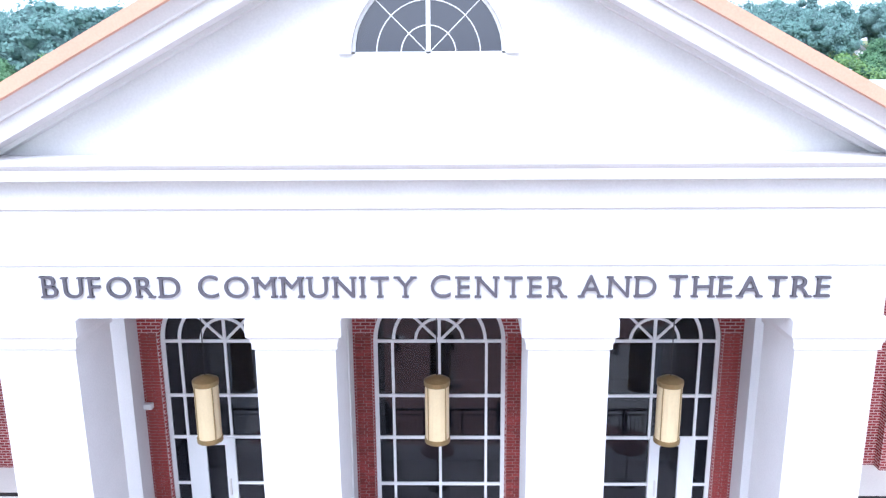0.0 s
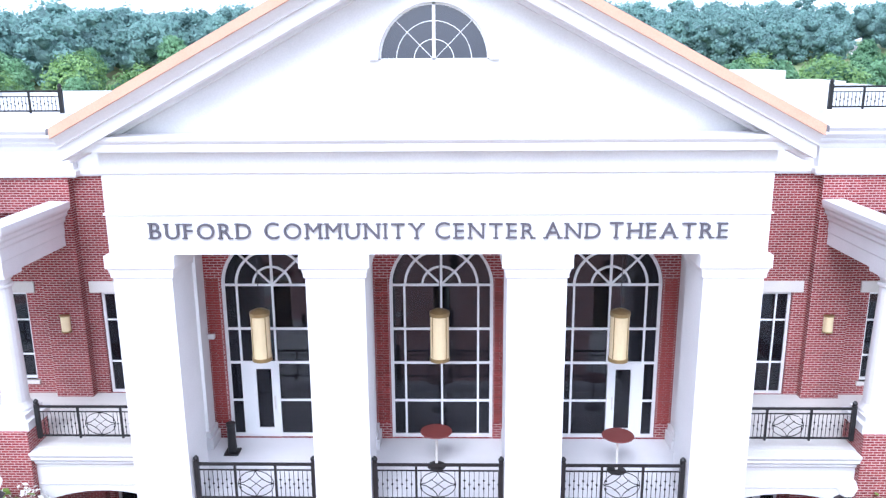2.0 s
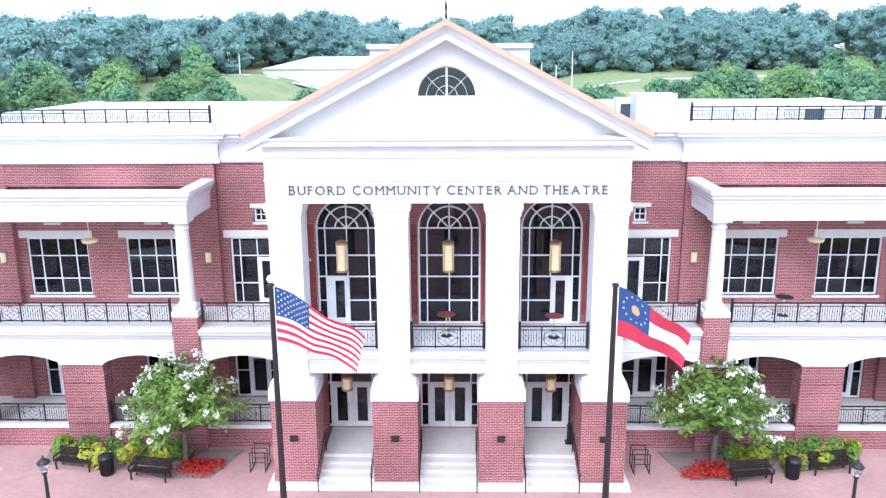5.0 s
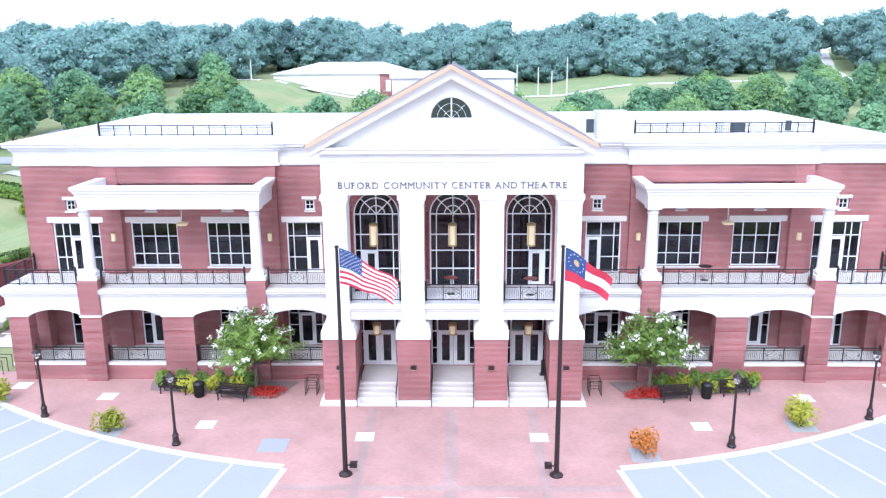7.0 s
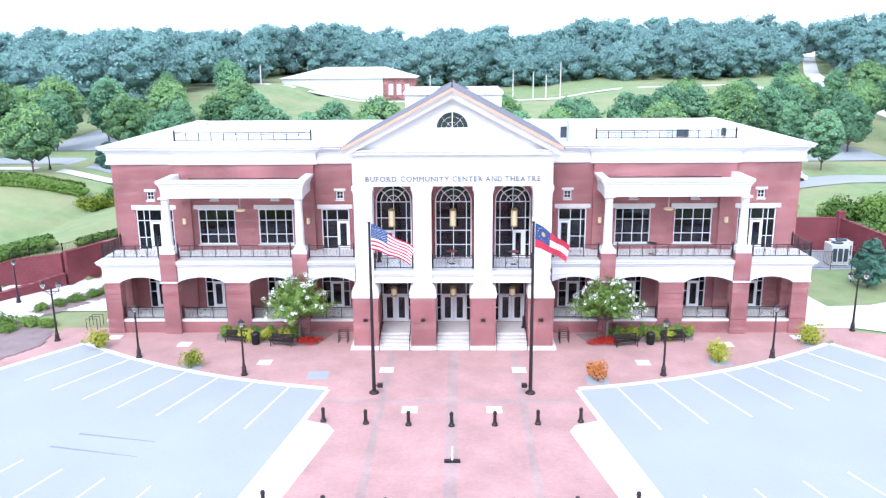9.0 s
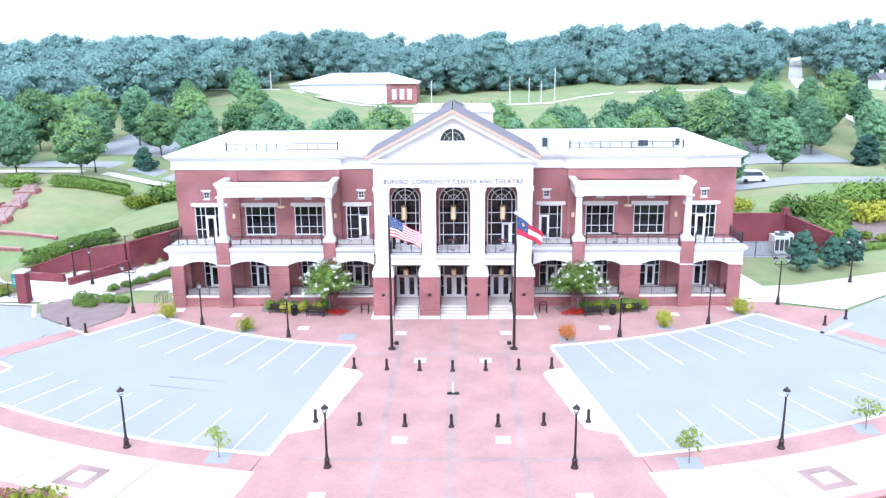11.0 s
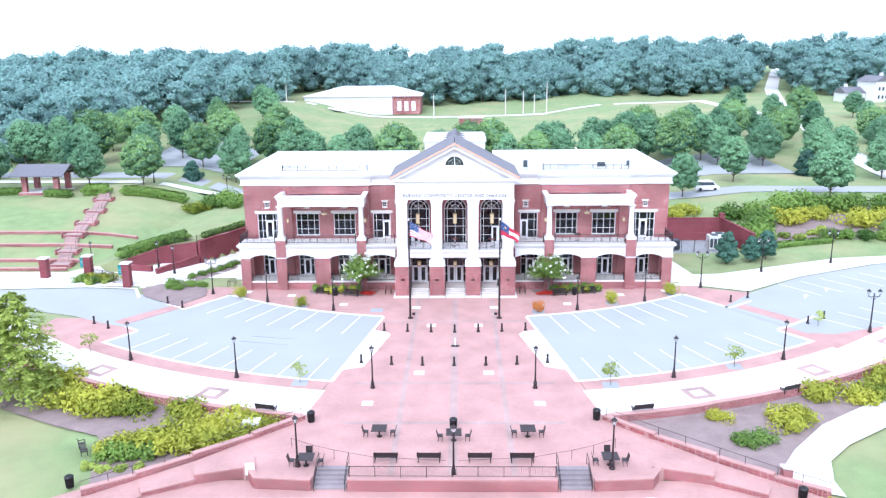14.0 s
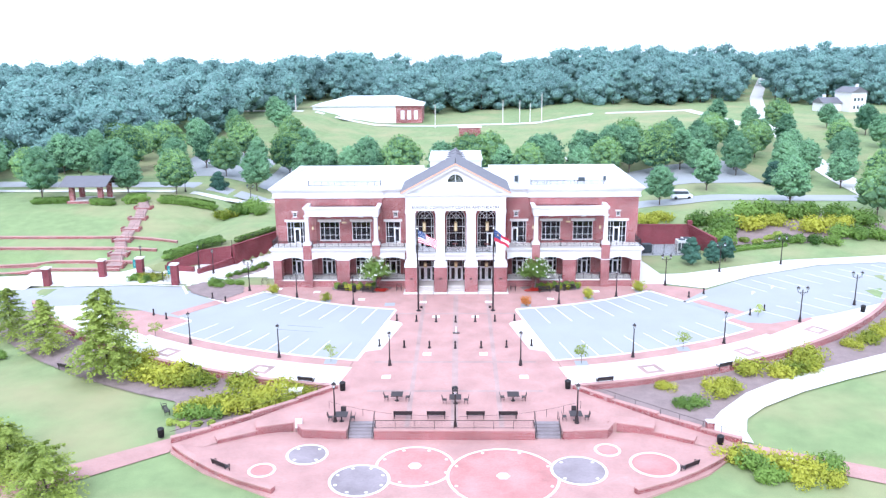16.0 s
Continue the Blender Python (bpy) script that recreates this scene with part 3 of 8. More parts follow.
    part("frieze_band", sweep(bmesh.new(), path, prof), M_WHITE, building)
    # roof
    part("roof", boxes((*X(0.0, 28.3), WALL + 0.5, 32.6, 14.2, 14.45)), M_MEMBRANE, building, "white flat roof membrane")
    # loggia canopy on two columns
    bm = bmesh.new()
    box(bm, *X(11.9, 23.02), ARC + 0.15, WALL - 0.3, 11.3, 12.1)
    loop = [(11.9, WALL - 0.3), (11.9, ARC + 0.0), (23.02, ARC + 0.0), (23.02, WALL - 0.3)]
    loop = loop if s > 0 else [(-x, y) for x, y in loop][::-1]
    sweep(bm, loop, [(-0.3, 11.25), (0.05, 11.25), (0.05, 11.62), (0.07, 11.66), (0.07, 11.98), (0.13, 12.06), (0.13, 12.16), (0.22, 12.26), (0.22, 12.34), (0.31, 12.44), (0.33, 12.52), (0.33, 12.66), (-0.3, 12.68)])
    part("canopy", bm, M_WHITE, building, "white flat canopy with stepped cornice")
    for x in (12.3, 22.95):
        bm = bmesh.new()
        cx, cy = s * x, ARC + 0.45
        box(bm, cx - 0.62, cx + 0.62, cy - 0.62, cy + 0.62, 6.72, 6.98)
        box(bm, cx - 0.48, cx + 0.48, cy - 0.48, cy + 0.48, 6.98, 7.14)
        lathe(bm, [(0.46, 7.14), (0.46, 7.22), (0.40, 7.3), (0.36, 7.4), (0.355, 8.4), (0.30, 10.75), (0.30, 10.8), (0.36, 10.84), (0.36, 10.9), (0.30, 10.93), (0.31, 11.02), (0.40, 11.12), (0.40, 11.14)], cx, cy, 20)
        box(bm, cx - 0.44, cx + 0.44, cy - 0.44, cy + 0.44, 11.14, 11.26)
        part("column", bm, M_WHITE, building, "round white column on a brick pedestal")
    # arcade: piers, arches, entablature, deck
    for a, b, top, proud in ((11.7, 12.9, 6.72, 0.25), (22.3, 23.6, 6.72, 0.25), (16.5, 18.5, 4.35, 0), (27.1, 28.4, 4.35, 0)):
        pier = part("arcade_pier", boxes((*X(a + 0.025, b - 0.025), ARC - proud + 0.025, ARC + 0.88, 0.0, 4.35)), M_BRICK, building, "red brick arcade pier with recessed joints")
        if top > 5:
            part("balcony_pedestal", boxes((*X(a, b), ARC - proud, ARC + 0.9, 4.42, top)), M_BRICK, pier)
        z = 0.0
        while z < 4.2:
            part("course", boxes((*X(a, b), ARC - proud, ARC + 0.9, z, min(z + 0.42, 4.35) - 0.035)), M_BRICK, pier)
            z += 0.42
    part("base_wall", boxes((*X(7.7, 28.4), ARC + 0.12, ARC + 0.5, 0.0, 0.98), (*X(28.05, 28.4), ARC + 0.9, WALL, 0.0, 0.98), (*X(27.4, 28.4), WALL - 0.9, WALL, 0.98, 4.35)), M_BRICK, building, "low red brick base wall")
    bm = boxes((*X(7.7, 28.5), ARC + 0.05, ARC + 0.6, 0.98, 1.16))
    part("sill_band", bm, M_STONE, building, "white stone sill band")
    bm = bmesh.new()
    spans = [(7.9, 11.7), (12.9, 16.5), (18.5, 22.3), (23.6, 27.1)]
    for a, b in spans:
        arch_fill(bm, s * (a + b) / 2, (b - a) / 2, 4.36, 0.42, 5.55, ARC - 0.02, ARC + 0.7)
    for a, b in ((16.5, 18.5), (27.1, 28.45)):
        box(bm, *X(a, b), ARC - 0.02, ARC + 0.7, 4.36, 5.55)
        box(bm, *X(a - 0.06, b + 0.06), ARC - 0.06, ARC + 0.93, 4.3, 4.46)
    for a, b in ((11.7, 12.9), (22.3, 23.6)):
        box(bm, *X(a - 0.05, b + 0.05), ARC - 0.31, ARC + 0.93, 4.34, 4.46)
    # return at the end
    box(bm, *X(27.75, 28.45), ARC + 0.7, WALL - 0.002, 4.36, 5.55)
    box(bm, *X(7.7, 28.45), ARC + 0.0, WALL - 0.002, 5.55, DECK)
    part("arcade_entablature", bm, M_WHITE, building, "white arcade entablature with segmental arches")
    pieces = [[(7.6, ARC), (11.68, ARC)], [(12.92, ARC), (22.28, ARC)], [(23.62, ARC), (28.45, ARC), (28.45, WALL)]]
    bm = bmesh.new()
    for p in pieces:
        p = p if s > 0 else [(-x, y) for x, y in p][::-1]
        sweep(bm, p, [(-0.05, 4.95), (0.03, 4.95), (0.05, 5.0), (0.0, 5.03), (-0.05, 5.03)])
        sweep(bm, p, cornice(0.36, 5.5, DECK + 0.02))
    part("belt_cornice", bm, M_WHITE, building, "white moulded belt cornice")
    part("floor_slab", boxes((*X(7.7, 28.3), ARC + 0.45, WALL, 0.7, FLOOR)), M_CONC, building, "pale concrete gallery floor")
    part("balcony_floor", boxes((*X(7.7, 28.4), ARC + 0.05, WALL, DECK, DECK + 0.02)), M_CONC, building, "pale concrete balcony floor")
    # rooms behind the glass, their unlit look put into the dark colour
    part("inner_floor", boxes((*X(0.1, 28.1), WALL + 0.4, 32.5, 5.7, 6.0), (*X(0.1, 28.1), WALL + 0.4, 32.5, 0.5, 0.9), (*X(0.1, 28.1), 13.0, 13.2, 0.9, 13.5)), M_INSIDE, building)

# ---- the portico ----
COLS = (-6.72, -2.3, 2.3, 6.72)
for cx in COLS:
    col = part("portico_column", boxes((cx - 0.68, cx + 0.68, 0.0, 1.36, 5.25, 12.1)), M_WHITE, building, "tall square white portico column")
    bm = bmesh.new()
    rings = []
    for r, z in ((0.68, 12.1), (0.72, 12.12), (0.72, 12.2), (0.76, 12.34), (0.80, 12.36), (0.80, 12.655)):
        rings.append([bm.verts.new((cx + i * r, 0.68 + j * r, z)) for i, j in ((-1, -1), (1, -1), (1, 1), (-1, 1))])
    for va, vb in zip(rings, rings[1:]):
        for k in range(4):
            bm.faces.new((va[k], va[(k + 1) % 4], vb[(k + 1) % 4], vb[k]))
    bm.faces.new(rings[-1])
    part("capital", bm, M_WHITE, col, "plain white capital")
    bm = bmesh.new()
    rings = []
    for r, z in ((0.681, 5.5), (0.70, 5.2), (0.72, 5.05), (0.83, 4.92), (0.93, 4.85), (0.93, 4.75), (1.02, 4.6), (1.03, 4.08)):
        rings.append([bm.verts.new((cx + i * r, 0.68 + j * r, z)) for i, j in ((-1, -1), (1, -1), (1, 1), (-1, 1))])
    for va, vb in zip(rings, rings[1:]):
        for k in range(4):
            bm.faces.new((va[k], va[(k + 1) % 4], vb[(k + 1) % 4], vb[k]))
    part("column_base", bm, M_WHITE, col, "flared white column base")
    part("pedestal", boxes((cx - 0.97, cx + 0.97, -0.29, 1.65, 0.0, 4.08)), M_BRICK, col, "red brick pedestal")
    part("plinth", boxes((cx - 1.2, cx + 1.2, -0.6, 1.7, 0.06, 0.2)), M_CONC, col, "pale concrete plinth")

# entablature with the lettering, cornice
part("entablature", boxes((-7.42, 7.42, 0.0, 1.32, 12.66, 14.9)), M_WHITE, building, "white entablature over the columns")
for s in (-1, 1):
    part("side_entablature", boxes((min(s * 6.1, s * 7.42), max(s * 6.1, s * 7.42), 1.32, WALL, 12.66, 14.9)), M_WHITE, building)
    part("side_wall", boxes((min(s * 6.66, s * 7.4), max(s * 6.66, s * 7.4), 3.4, WALL, DECK, 12.66)), M_WHITE, building, "white return wall of the portico")
round_path = [(-7.42, WALL), (-7.42, 0.0), (7.42, 0.0), (7.42, WALL)]
part("frieze_moulding", sweep(bmesh.new(), round_path, [(0.0, 13.56), (0.04, 13.58), (0.04, 13.62), (0.0, 13.64)]), M_WHITE, building)
part("portico_cornice", sweep(bmesh.new(), round_path, [(0.0, 14.50), (0.06, 14.53), (0.06, 14.58), (0.02, 14.6), (0.02, 15.02), (0.34, 15.03), (0.34, 15.2), (0.38, 15.23), (0.42, 15.28), (0.42, 15.36), (0.0, 15.4)]), M_WHITE, building, "white moulded cornice under the pediment")
# shallow stone joints in the frieze
bm = bmesh.new()
for k in range(-6, 7):
    box(bm, k * 1.15 - 0.004, k * 1.15 + 0.004, -0.003, 0.0, 13.64, 14.5)
part("stone_joints", bm, M_STONE, building)
part("portico_ceiling", boxes((-6.1, 6.1, 1.32, 3.9, 12.68, 12.9)), M_WHITE, building)

# pediment: tympanum with the half-round window, raking cornice, gable roof
APEX, SL = 19.86, 8.05
rise = APEX - 15.6
bm = bmesh.new()
LZ, LR = 16.93, 1.19
top_z = 19.3
slope = rise / SL
half_w = (top_z - 15.3) / slope
n = 32
for k in range(n):
    xa, xb = -half_w + 2 * half_w * k / n, -half_w + 2 * half_w * (k + 1) / n
    za, zb = top_z - abs(xa) * slope, top_z - abs(xb) * slope
    if max(abs(xa), abs(xb)) < LR + 0.3 or min(abs(xa), abs(xb)) < LR:
        continue
    prism(bm, [(xa, 15.3), (xb, 15.3), (xb, zb), (xa, za)], "y", 0.12, 0.4)
lim = 2 * half_w / n * math.ceil(LR / (2 * half_w / n))
prism(bm, [(-lim, 15.3), (lim, 15.3), (lim, LZ), (-lim, LZ)], "y", 0.12, 0.4)
m_ = 20
arc = [(-LR * math.cos(math.pi * k / m_), LZ + LR * math.sin(math.pi * k / m_)) for k in range(m_ + 1)]
for (xa, za), (xb, zb) in zip(arc, arc[1:]):
    prism(bm, [(xa, za), (xb, zb), (xb, top_z - abs(xb) * slope), (xa, top_z - abs(xa) * slope)], "y", 0.12, 0.4)
for s in (-1, 1):
    prism(bm, [(s * LR, LZ), (s * lim, LZ), (s * lim, top_z - lim * slope), (s * LR, top_z - LR * slope)], "y", 0.12, 0.4)
part("tympanum", bm, M_WHITE, building, "white pediment wall", weld=True)
bm = bmesh.new()
ring_part(bm, 0, LZ, LR, LR + 0.2, 0, math.pi, 0.06, 0.14, 24)
part("window_surround", bm, M_WHITE, building, weld=True)
bm = bmesh.new()
ring_part(bm, 0, LZ, LR - 0.05, LR + 0.0, 0, math.pi, 0.16, 0.26, 24)
ring_part(bm, 0, LZ, 0.80, 0.816, 0, math.pi, 0.18, 0.22, 24)
ring_part(bm, 0, LZ, 0.42, 0.436, 0, math.pi, 0.18, 0.22, 16)
box(bm, -0.035, 0.035, 0.16, 0.26, LZ, LZ + LR)
box(bm, -LR, LR, 0.16, 0.26, LZ, LZ + 0.03)
for a in (45, 135):
    bar(bm, (0, 0.2, LZ), (LR * math.cos(radians(a)), 0.2, LZ + LR * math.sin(radians(a))), 0.009)
lun = part("half_round_window", bm, M_FRAME, building, "half-round window with white glazing bars")
for s in (-1, 1):
    bm = bmesh.new()
    v = [(0.0, LZ)] + [(s * LR * math.cos(math.pi / 2 * k / 10), LZ + LR * math.sin(math.pi / 2 * k / 10)) for k in range(11)]
    prism(bm, v, "y", 0.21, 0.218)
    part("pane", bm, M_SPANDREL, lun, "opaque dark reflective pane")
# backing wall and floor added behind the half-round window, same dark colour
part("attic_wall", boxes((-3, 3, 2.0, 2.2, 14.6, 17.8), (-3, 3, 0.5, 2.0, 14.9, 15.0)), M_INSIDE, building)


def rake(bm, o0, o1, y0, y1):
    """A band along both slopes, between two heights under the roof line."""
    for s in (-1, 1):
        prism(bm, [(0, APEX - o0), (s * SL, APEX - rise - o0), (s * SL, APEX - rise - o1), (0, APEX - o1)], "y", y0, y1)


PROFILE = ((0.3, 0.13), (-0.70, 0.13), (-0.70, 0.22), (-0.62, 0.34), (-0.57, 0.42), (-0.57, 0.46), (-0.50, 0.47), (-0.50, 0.75), (-0.1, 0.76), (-0.1, 0.84), (0.3, 0.84))
for s in (-1, 1):
    bm = bmesh.new()
    ra = [bm.verts.new((0, y, APEX - o)) for y, o in PROFILE]
    rb = [bm.verts.new((s * SL, y, APEX - rise - o)) for y, o in PROFILE]
    for k in range(len(ra)):
        bm.faces.new((ra[k], rb[k], rb[(k + 1) % len(ra)], ra[(k + 1) % len(ra)]))
    bm.faces.new(ra)
    bm.faces.new(rb[::-1])
    part("raking_cornice", bm, M_WHITE, building, "white raking cornice")
bm = bmesh.new()
rake(bm, 0.0, 0.22, -0.84, -0.70)
part("copper_edge", bm, M_COPPER, building, "bright copper roof edging")
bm = bmesh.new()
for s in (-1, 1):
    prism(bm, [(0, APEX + 0.02), (s * (SL + 0.1), APEX - rise - 0.04), (s * (SL + 0.1), APEX - rise - 0.16), (0, APEX - 0.1)], "y", -0.76, 10.0)
part("gable_roof", bm, M_SHINGLE, building, "grey pitched roof behind the pediment")
part("roof_finial", lathe(bmesh.new(), [(0.05, APEX), (0.03, APEX + 0.35), (0.06, APEX + 0.4), (0.01, APEX + 0.75)], 0, -0.3, 8), M_IRON, building)
part("fly_tower", boxes((-4.1, 4.1, 10.1, 21.0, 14.4, APEX - 1.05), (-4.25, 4.25, 9.95, 10.4, APEX - 1.05, APEX - 0.8), (-4.25, 4.25, 20.7, 21.15, APEX - 1.05, APEX - 0.8),
                         (-4.25, -3.8, 10.4, 20.7, APEX - 1.05, APEX - 0.8), (3.8, 4.25, 10.4, 20.7, APEX - 1.05, APEX - 0.8)), M_WHITE, building, "white block rising from the roof")

# inner portico wall with three arched windows
IW = 3.9
ARCHES = ((-4.75, 1.43), (0.02, 1.46), (4.75, 1.43))
SPRING = 10.75
bm = bmesh.new()
holes = [(c - h, c + h, DECK, SPRING + h) for c, h in ARCHES] + [(c - 1.42, c + 1.42, 0.75, 4.1) for c, h in ARCHES]
holed(bm, -7.5, 7.5, 0.0, 12.9, IW, IW + 0.35, holes)
for c, h in ARCHES:
    arch_fill(bm, c, h, SPRING, h, SPRING + h, IW, IW + 0.35, 24)
for s in (-1, 1):
    box(bm, min(s * 7.2, s * 7.5), max(s * 7.2, s * 7.5), IW + 0.35, WALL, 0.0, 12.9)
    box(bm, min(s * 7.0, s * 7.72), max(s * 7.0, s * 7.72), ARC - 0.3, WALL, 0.0, DECK - 0.2)
part("portico_brick_wall", bm, M_BRICK, building, "red brick wall round the arched windows")
for c, h in ARCHES:
    y = IW + 0.1
    top = SPRING
    bm = boxes((c - h, c - h + 0.09, y, y + 0.12, DECK, SPRING), (c + h - 0.09, c + h, y, y + 0.12, DECK, SPRING), (c - h + 0.09, c + h - 0.09, y, y + 0.12, DECK, DECK + 0.1))
    ring_part(bm, c, SPRING, h - 0.09, h, 0, math.pi, y, y + 0.12, 28)
    ring_part(bm, c, SPRING, 0.98, 1.05, 0, math.pi, y + 0.01, y + 0.1, 24)
    ring_part(bm, c, SPRING, 0.5, 0.56, 0, math.pi, y + 0.01, y + 0.1, 18)
    for a in (45, 135):
        bar(bm, (c, y + 0.05, SPRING), (c + h * math.cos(radians(a)), y + 0.05, SPRING + h * math.sin(radians(a))), 0.035)
    box(bm, c - 0.035, c + 0.035, y + 0.005, y + 0.105, SPRING, SPRING + h - 0.05)
    rows = [7.25, 8.42, 9.45]
    rows_all = rows + [SPRING]
    door = None
    if c < -1:
        door = (c - 0.78, c + 0.0, 8.36)
    elif c > 1:
        door = (c + 0.08, c + 0.86, 8.36)
    side = h - 0.42
    for vx in (c - side, c, c + side):
        if door and door[0] - 0.2 < vx < door[1] + 0.1:
            box(bm, vx - 0.03, vx + 0.03, y + 0.01, y + 0.1, 8.42, SPRING)
        else:
            box(bm, vx - 0.03, vx + 0.03, y + 0.01, y + 0.1, DECK + 0.1, SPRING)
    for z in rows_all:
        if door and z < 8.3:
            box(bm, c - h + 0.09, door[0] - 0.06, y + 0.015, y + 0.095, z - 0.03, z + 0.03)
            box(bm, door[1] + 0.06, c + h - 0.09, y + 0.015, y + 0.095, z - 0.03, z + 0.03)
        else:
            box(bm, c - h + 0.09, c + h - 0.09, y + 0.015, y + 0.095, z - 0.035, z + 0.035)
    win = part("arched_window", bm, M_FRAME, building, "tall arched window with white glazing bars")
    xs = [c - h + 0.09, c - side, c, c + side, c + h - 0.09]
    zs = [DECK + 0.1, *rows_all]
    for a, b in zip(xs, xs[1:]):
        for za, zb in zip(zs, zs[1:]):
            if door and door[0] - 0.2 < (a + b) / 2 < door[1] + 0.1 and zb < 8.5:
                continue
            part("pane", boxes((a, b, y + 0.05, y + 0.058, za, zb)), M_GLASS, win)
    bm = bmesh.new()
    prism(bm, [(c - (h - 0.05) * math.cos(math.pi * k / 24), SPRING + (h - 0.05) * math.sin(math.pi * k / 24)) for k in range(25)], "y", y + 0.05, y + 0.058)
    part("fanlight_pane", bm, M_GLASS, win)
    if door:
        add_leaf(win, door[0], door[1], DECK, door[2], y, hinge=1 if c < 0 else -1)
        part("transom_fill", boxes((door[0] - 0.2, door[0] - 0.061, y + 0.02, y + 0.1, DECK, 8.41) if c < 0 else (door[1] + 0.061, door[1] + 0.2, y + 0.02, y + 0.1, DECK, 8.41)), M_FRAME, win)
    # entrance below
    x0, x1, zt = c - 1.42, c + 1.42, 4.1
    bm = boxes((x0, x0 + 0.08, y, y + 0.12, 0.75, zt), (x1 - 0.08, x1, y, y + 0.12, 0.75, zt), (x0 + 0.08, x1 - 0.08, y, y + 0.12, zt - 0.08, zt), (x0 + 0.08, x1 - 0.08, y, y + 0.12, 3.02, 3.1),
               (x0 + 0.08, c - 1.06, y, y + 0.1, 0.75, 0.85), (c + 1.06, x1 - 0.08, y, y + 0.1, 0.75, 0.85))
    ent = part("entrance", bm, M_FRAME, building, "white framed glass entrance with double doors")
    for b in ((c - 1.06, c - 0.98, y, y + 0.118, 0.75, zt - 0.08), (c + 0.98, c + 1.06, y, y + 0.118, 0.75, zt - 0.08), (x0 + 0.08, c - 1.06, y + 0.01, y + 0.1, 1.9, 1.96), (c + 1.06, x1 - 0.08, y + 0.01, y + 0.1, 1.9, 1.96)):
        part("mullion", boxes(b), M_FRAME, ent)
    for a, b, za, zb in ((x0 + 0.08, c - 1.06, 0.85, 1.9), (x0 + 0.08, c - 1.06, 1.96, 3.02), (c + 1.06, x1 - 0.08, 0.85, 1.9), (c + 1.06, x1 - 0.08, 1.96, 3.02), (x0 + 0.08, c - 1.06, 3.1, zt - 0.08), (c + 1.06, x1 - 0.08, 3.1, zt - 0.08), (c - 0.98, c + 0.98, 3.1, zt - 0.08)):
        part("pane", boxes((a, b, y + 0.05, y + 0.058, za, zb)), M_GLASS, ent)
    add_leaf(ent, c - 0.91, c - 0.07, 0.75, 2.96, y, 1)
    add_leaf(ent, c + 0.07, c + 0.91, 0.75, 2.96, y, -1)

# single bricks beside the arched windows, laid in running bond proud of the mortar
def brick_mesh(w):
    bm = boxes((0, w, -0.012, 0.0, 0, 0.064))
    bmesh.ops.recalc_face_normals(bm, faces=bm.faces)
    me = bpy.data.meshes.new("brick")
    bm.to_mesh(me)
    bm.free()
    me.materials.append(M_BRICKFACE)
    return me


brick_long, brick_short = brick_mesh(0.2), brick_mesh(0.14)
strips = [(-1.83, 6.62), (1.52, 6.62), (-6.58, 6.62), (-3.24, 6.62), (2.9, 6.62), (6.22, 6.62)]
mortar = bmesh.new()
rest = bmesh.new()
for i, (sx, sz) in enumerate(strips):
    box(mortar, sx - 0.01, sx + 0.36, IW - 0.006, IW - 0.001, sz, sz + 58 * 0.075)
    for k in range(58):
        z = sz + 0.075 * k + 0.005
        for x, me in (((sx, brick_long), (sx + 0.21, brick_short)) if k % 2 else ((sx, brick_short), (sx + 0.15, brick_long))):
            if i < 2:
                ob = new("brick", me)
                ob.parent = building
                ob.location = (x, IW - 0.006, z)
            else:
                w = 0.2 if me is brick_long else 0.14
                box(rest, x, x + w, IW - 0.018, IW - 0.006, z, z + 0.064)
part("mortar_bed", mortar, M_MORTAR, building)
tagged(part("bricks", rest, M_BRICKFACE, building, "red bricks beside the arched windows"), kind="stuff")

# portico deck with its white belt, and the white pilasters behind the columns
part("portico_deck", boxes((-7.3, 7.3, 0.9, IW, 5.3, DECK)), M_WHITE, building, "white balcony deck of the portico")
for a, b in ((-6.06, -2.96), (-1.64, 1.64), (2.96, 6.06)):
    bm = boxes((a, b, 0.3, 0.9, 5.14, DECK))
    sweep(bm, [(a, 0.3), (b, 0.3)], cornice(0.32, 5.5, DECK - 0.01))
    sweep(bm, [(a, 0.3), (b, 0.3)], [(0, 5.12), (0.05, 5.13), (0.05, 5.22), (0, 5.25)])
    part("deck_front", bm, M_WHITE, building, "white moulded balcony front")
for cx in (-7.1, -2.35, 2.35, 7.1):
    w = 0.47
    bm = bmesh.new()
    box(bm, cx - w, cx + w, 3.3, IW - 0.002, 6.6, 12.4)
    box(bm, cx - w - 0.14, cx + w + 0.14, 3.16, IW - 0.003, DECK, 6.42)
    box(bm, cx - w - 0.07, cx + w + 0.07, 3.23, IW - 0.0025, 6.42, 6.6)
    box(bm, cx - w - 0.08, cx + w + 0.08, 3.22, IW - 0.004, 12.4, 12.66)
    part("pilaster", bm, M_WHITE, building, "white pilaster behind the columns")
for cx in COLS:
    part("entry_side_wall", boxes((cx - 0.85, cx + 0.85, 1.63, IW - 0.002, 0.0, 5.3)), M_BRICK, building, "red brick wall between the entrances")

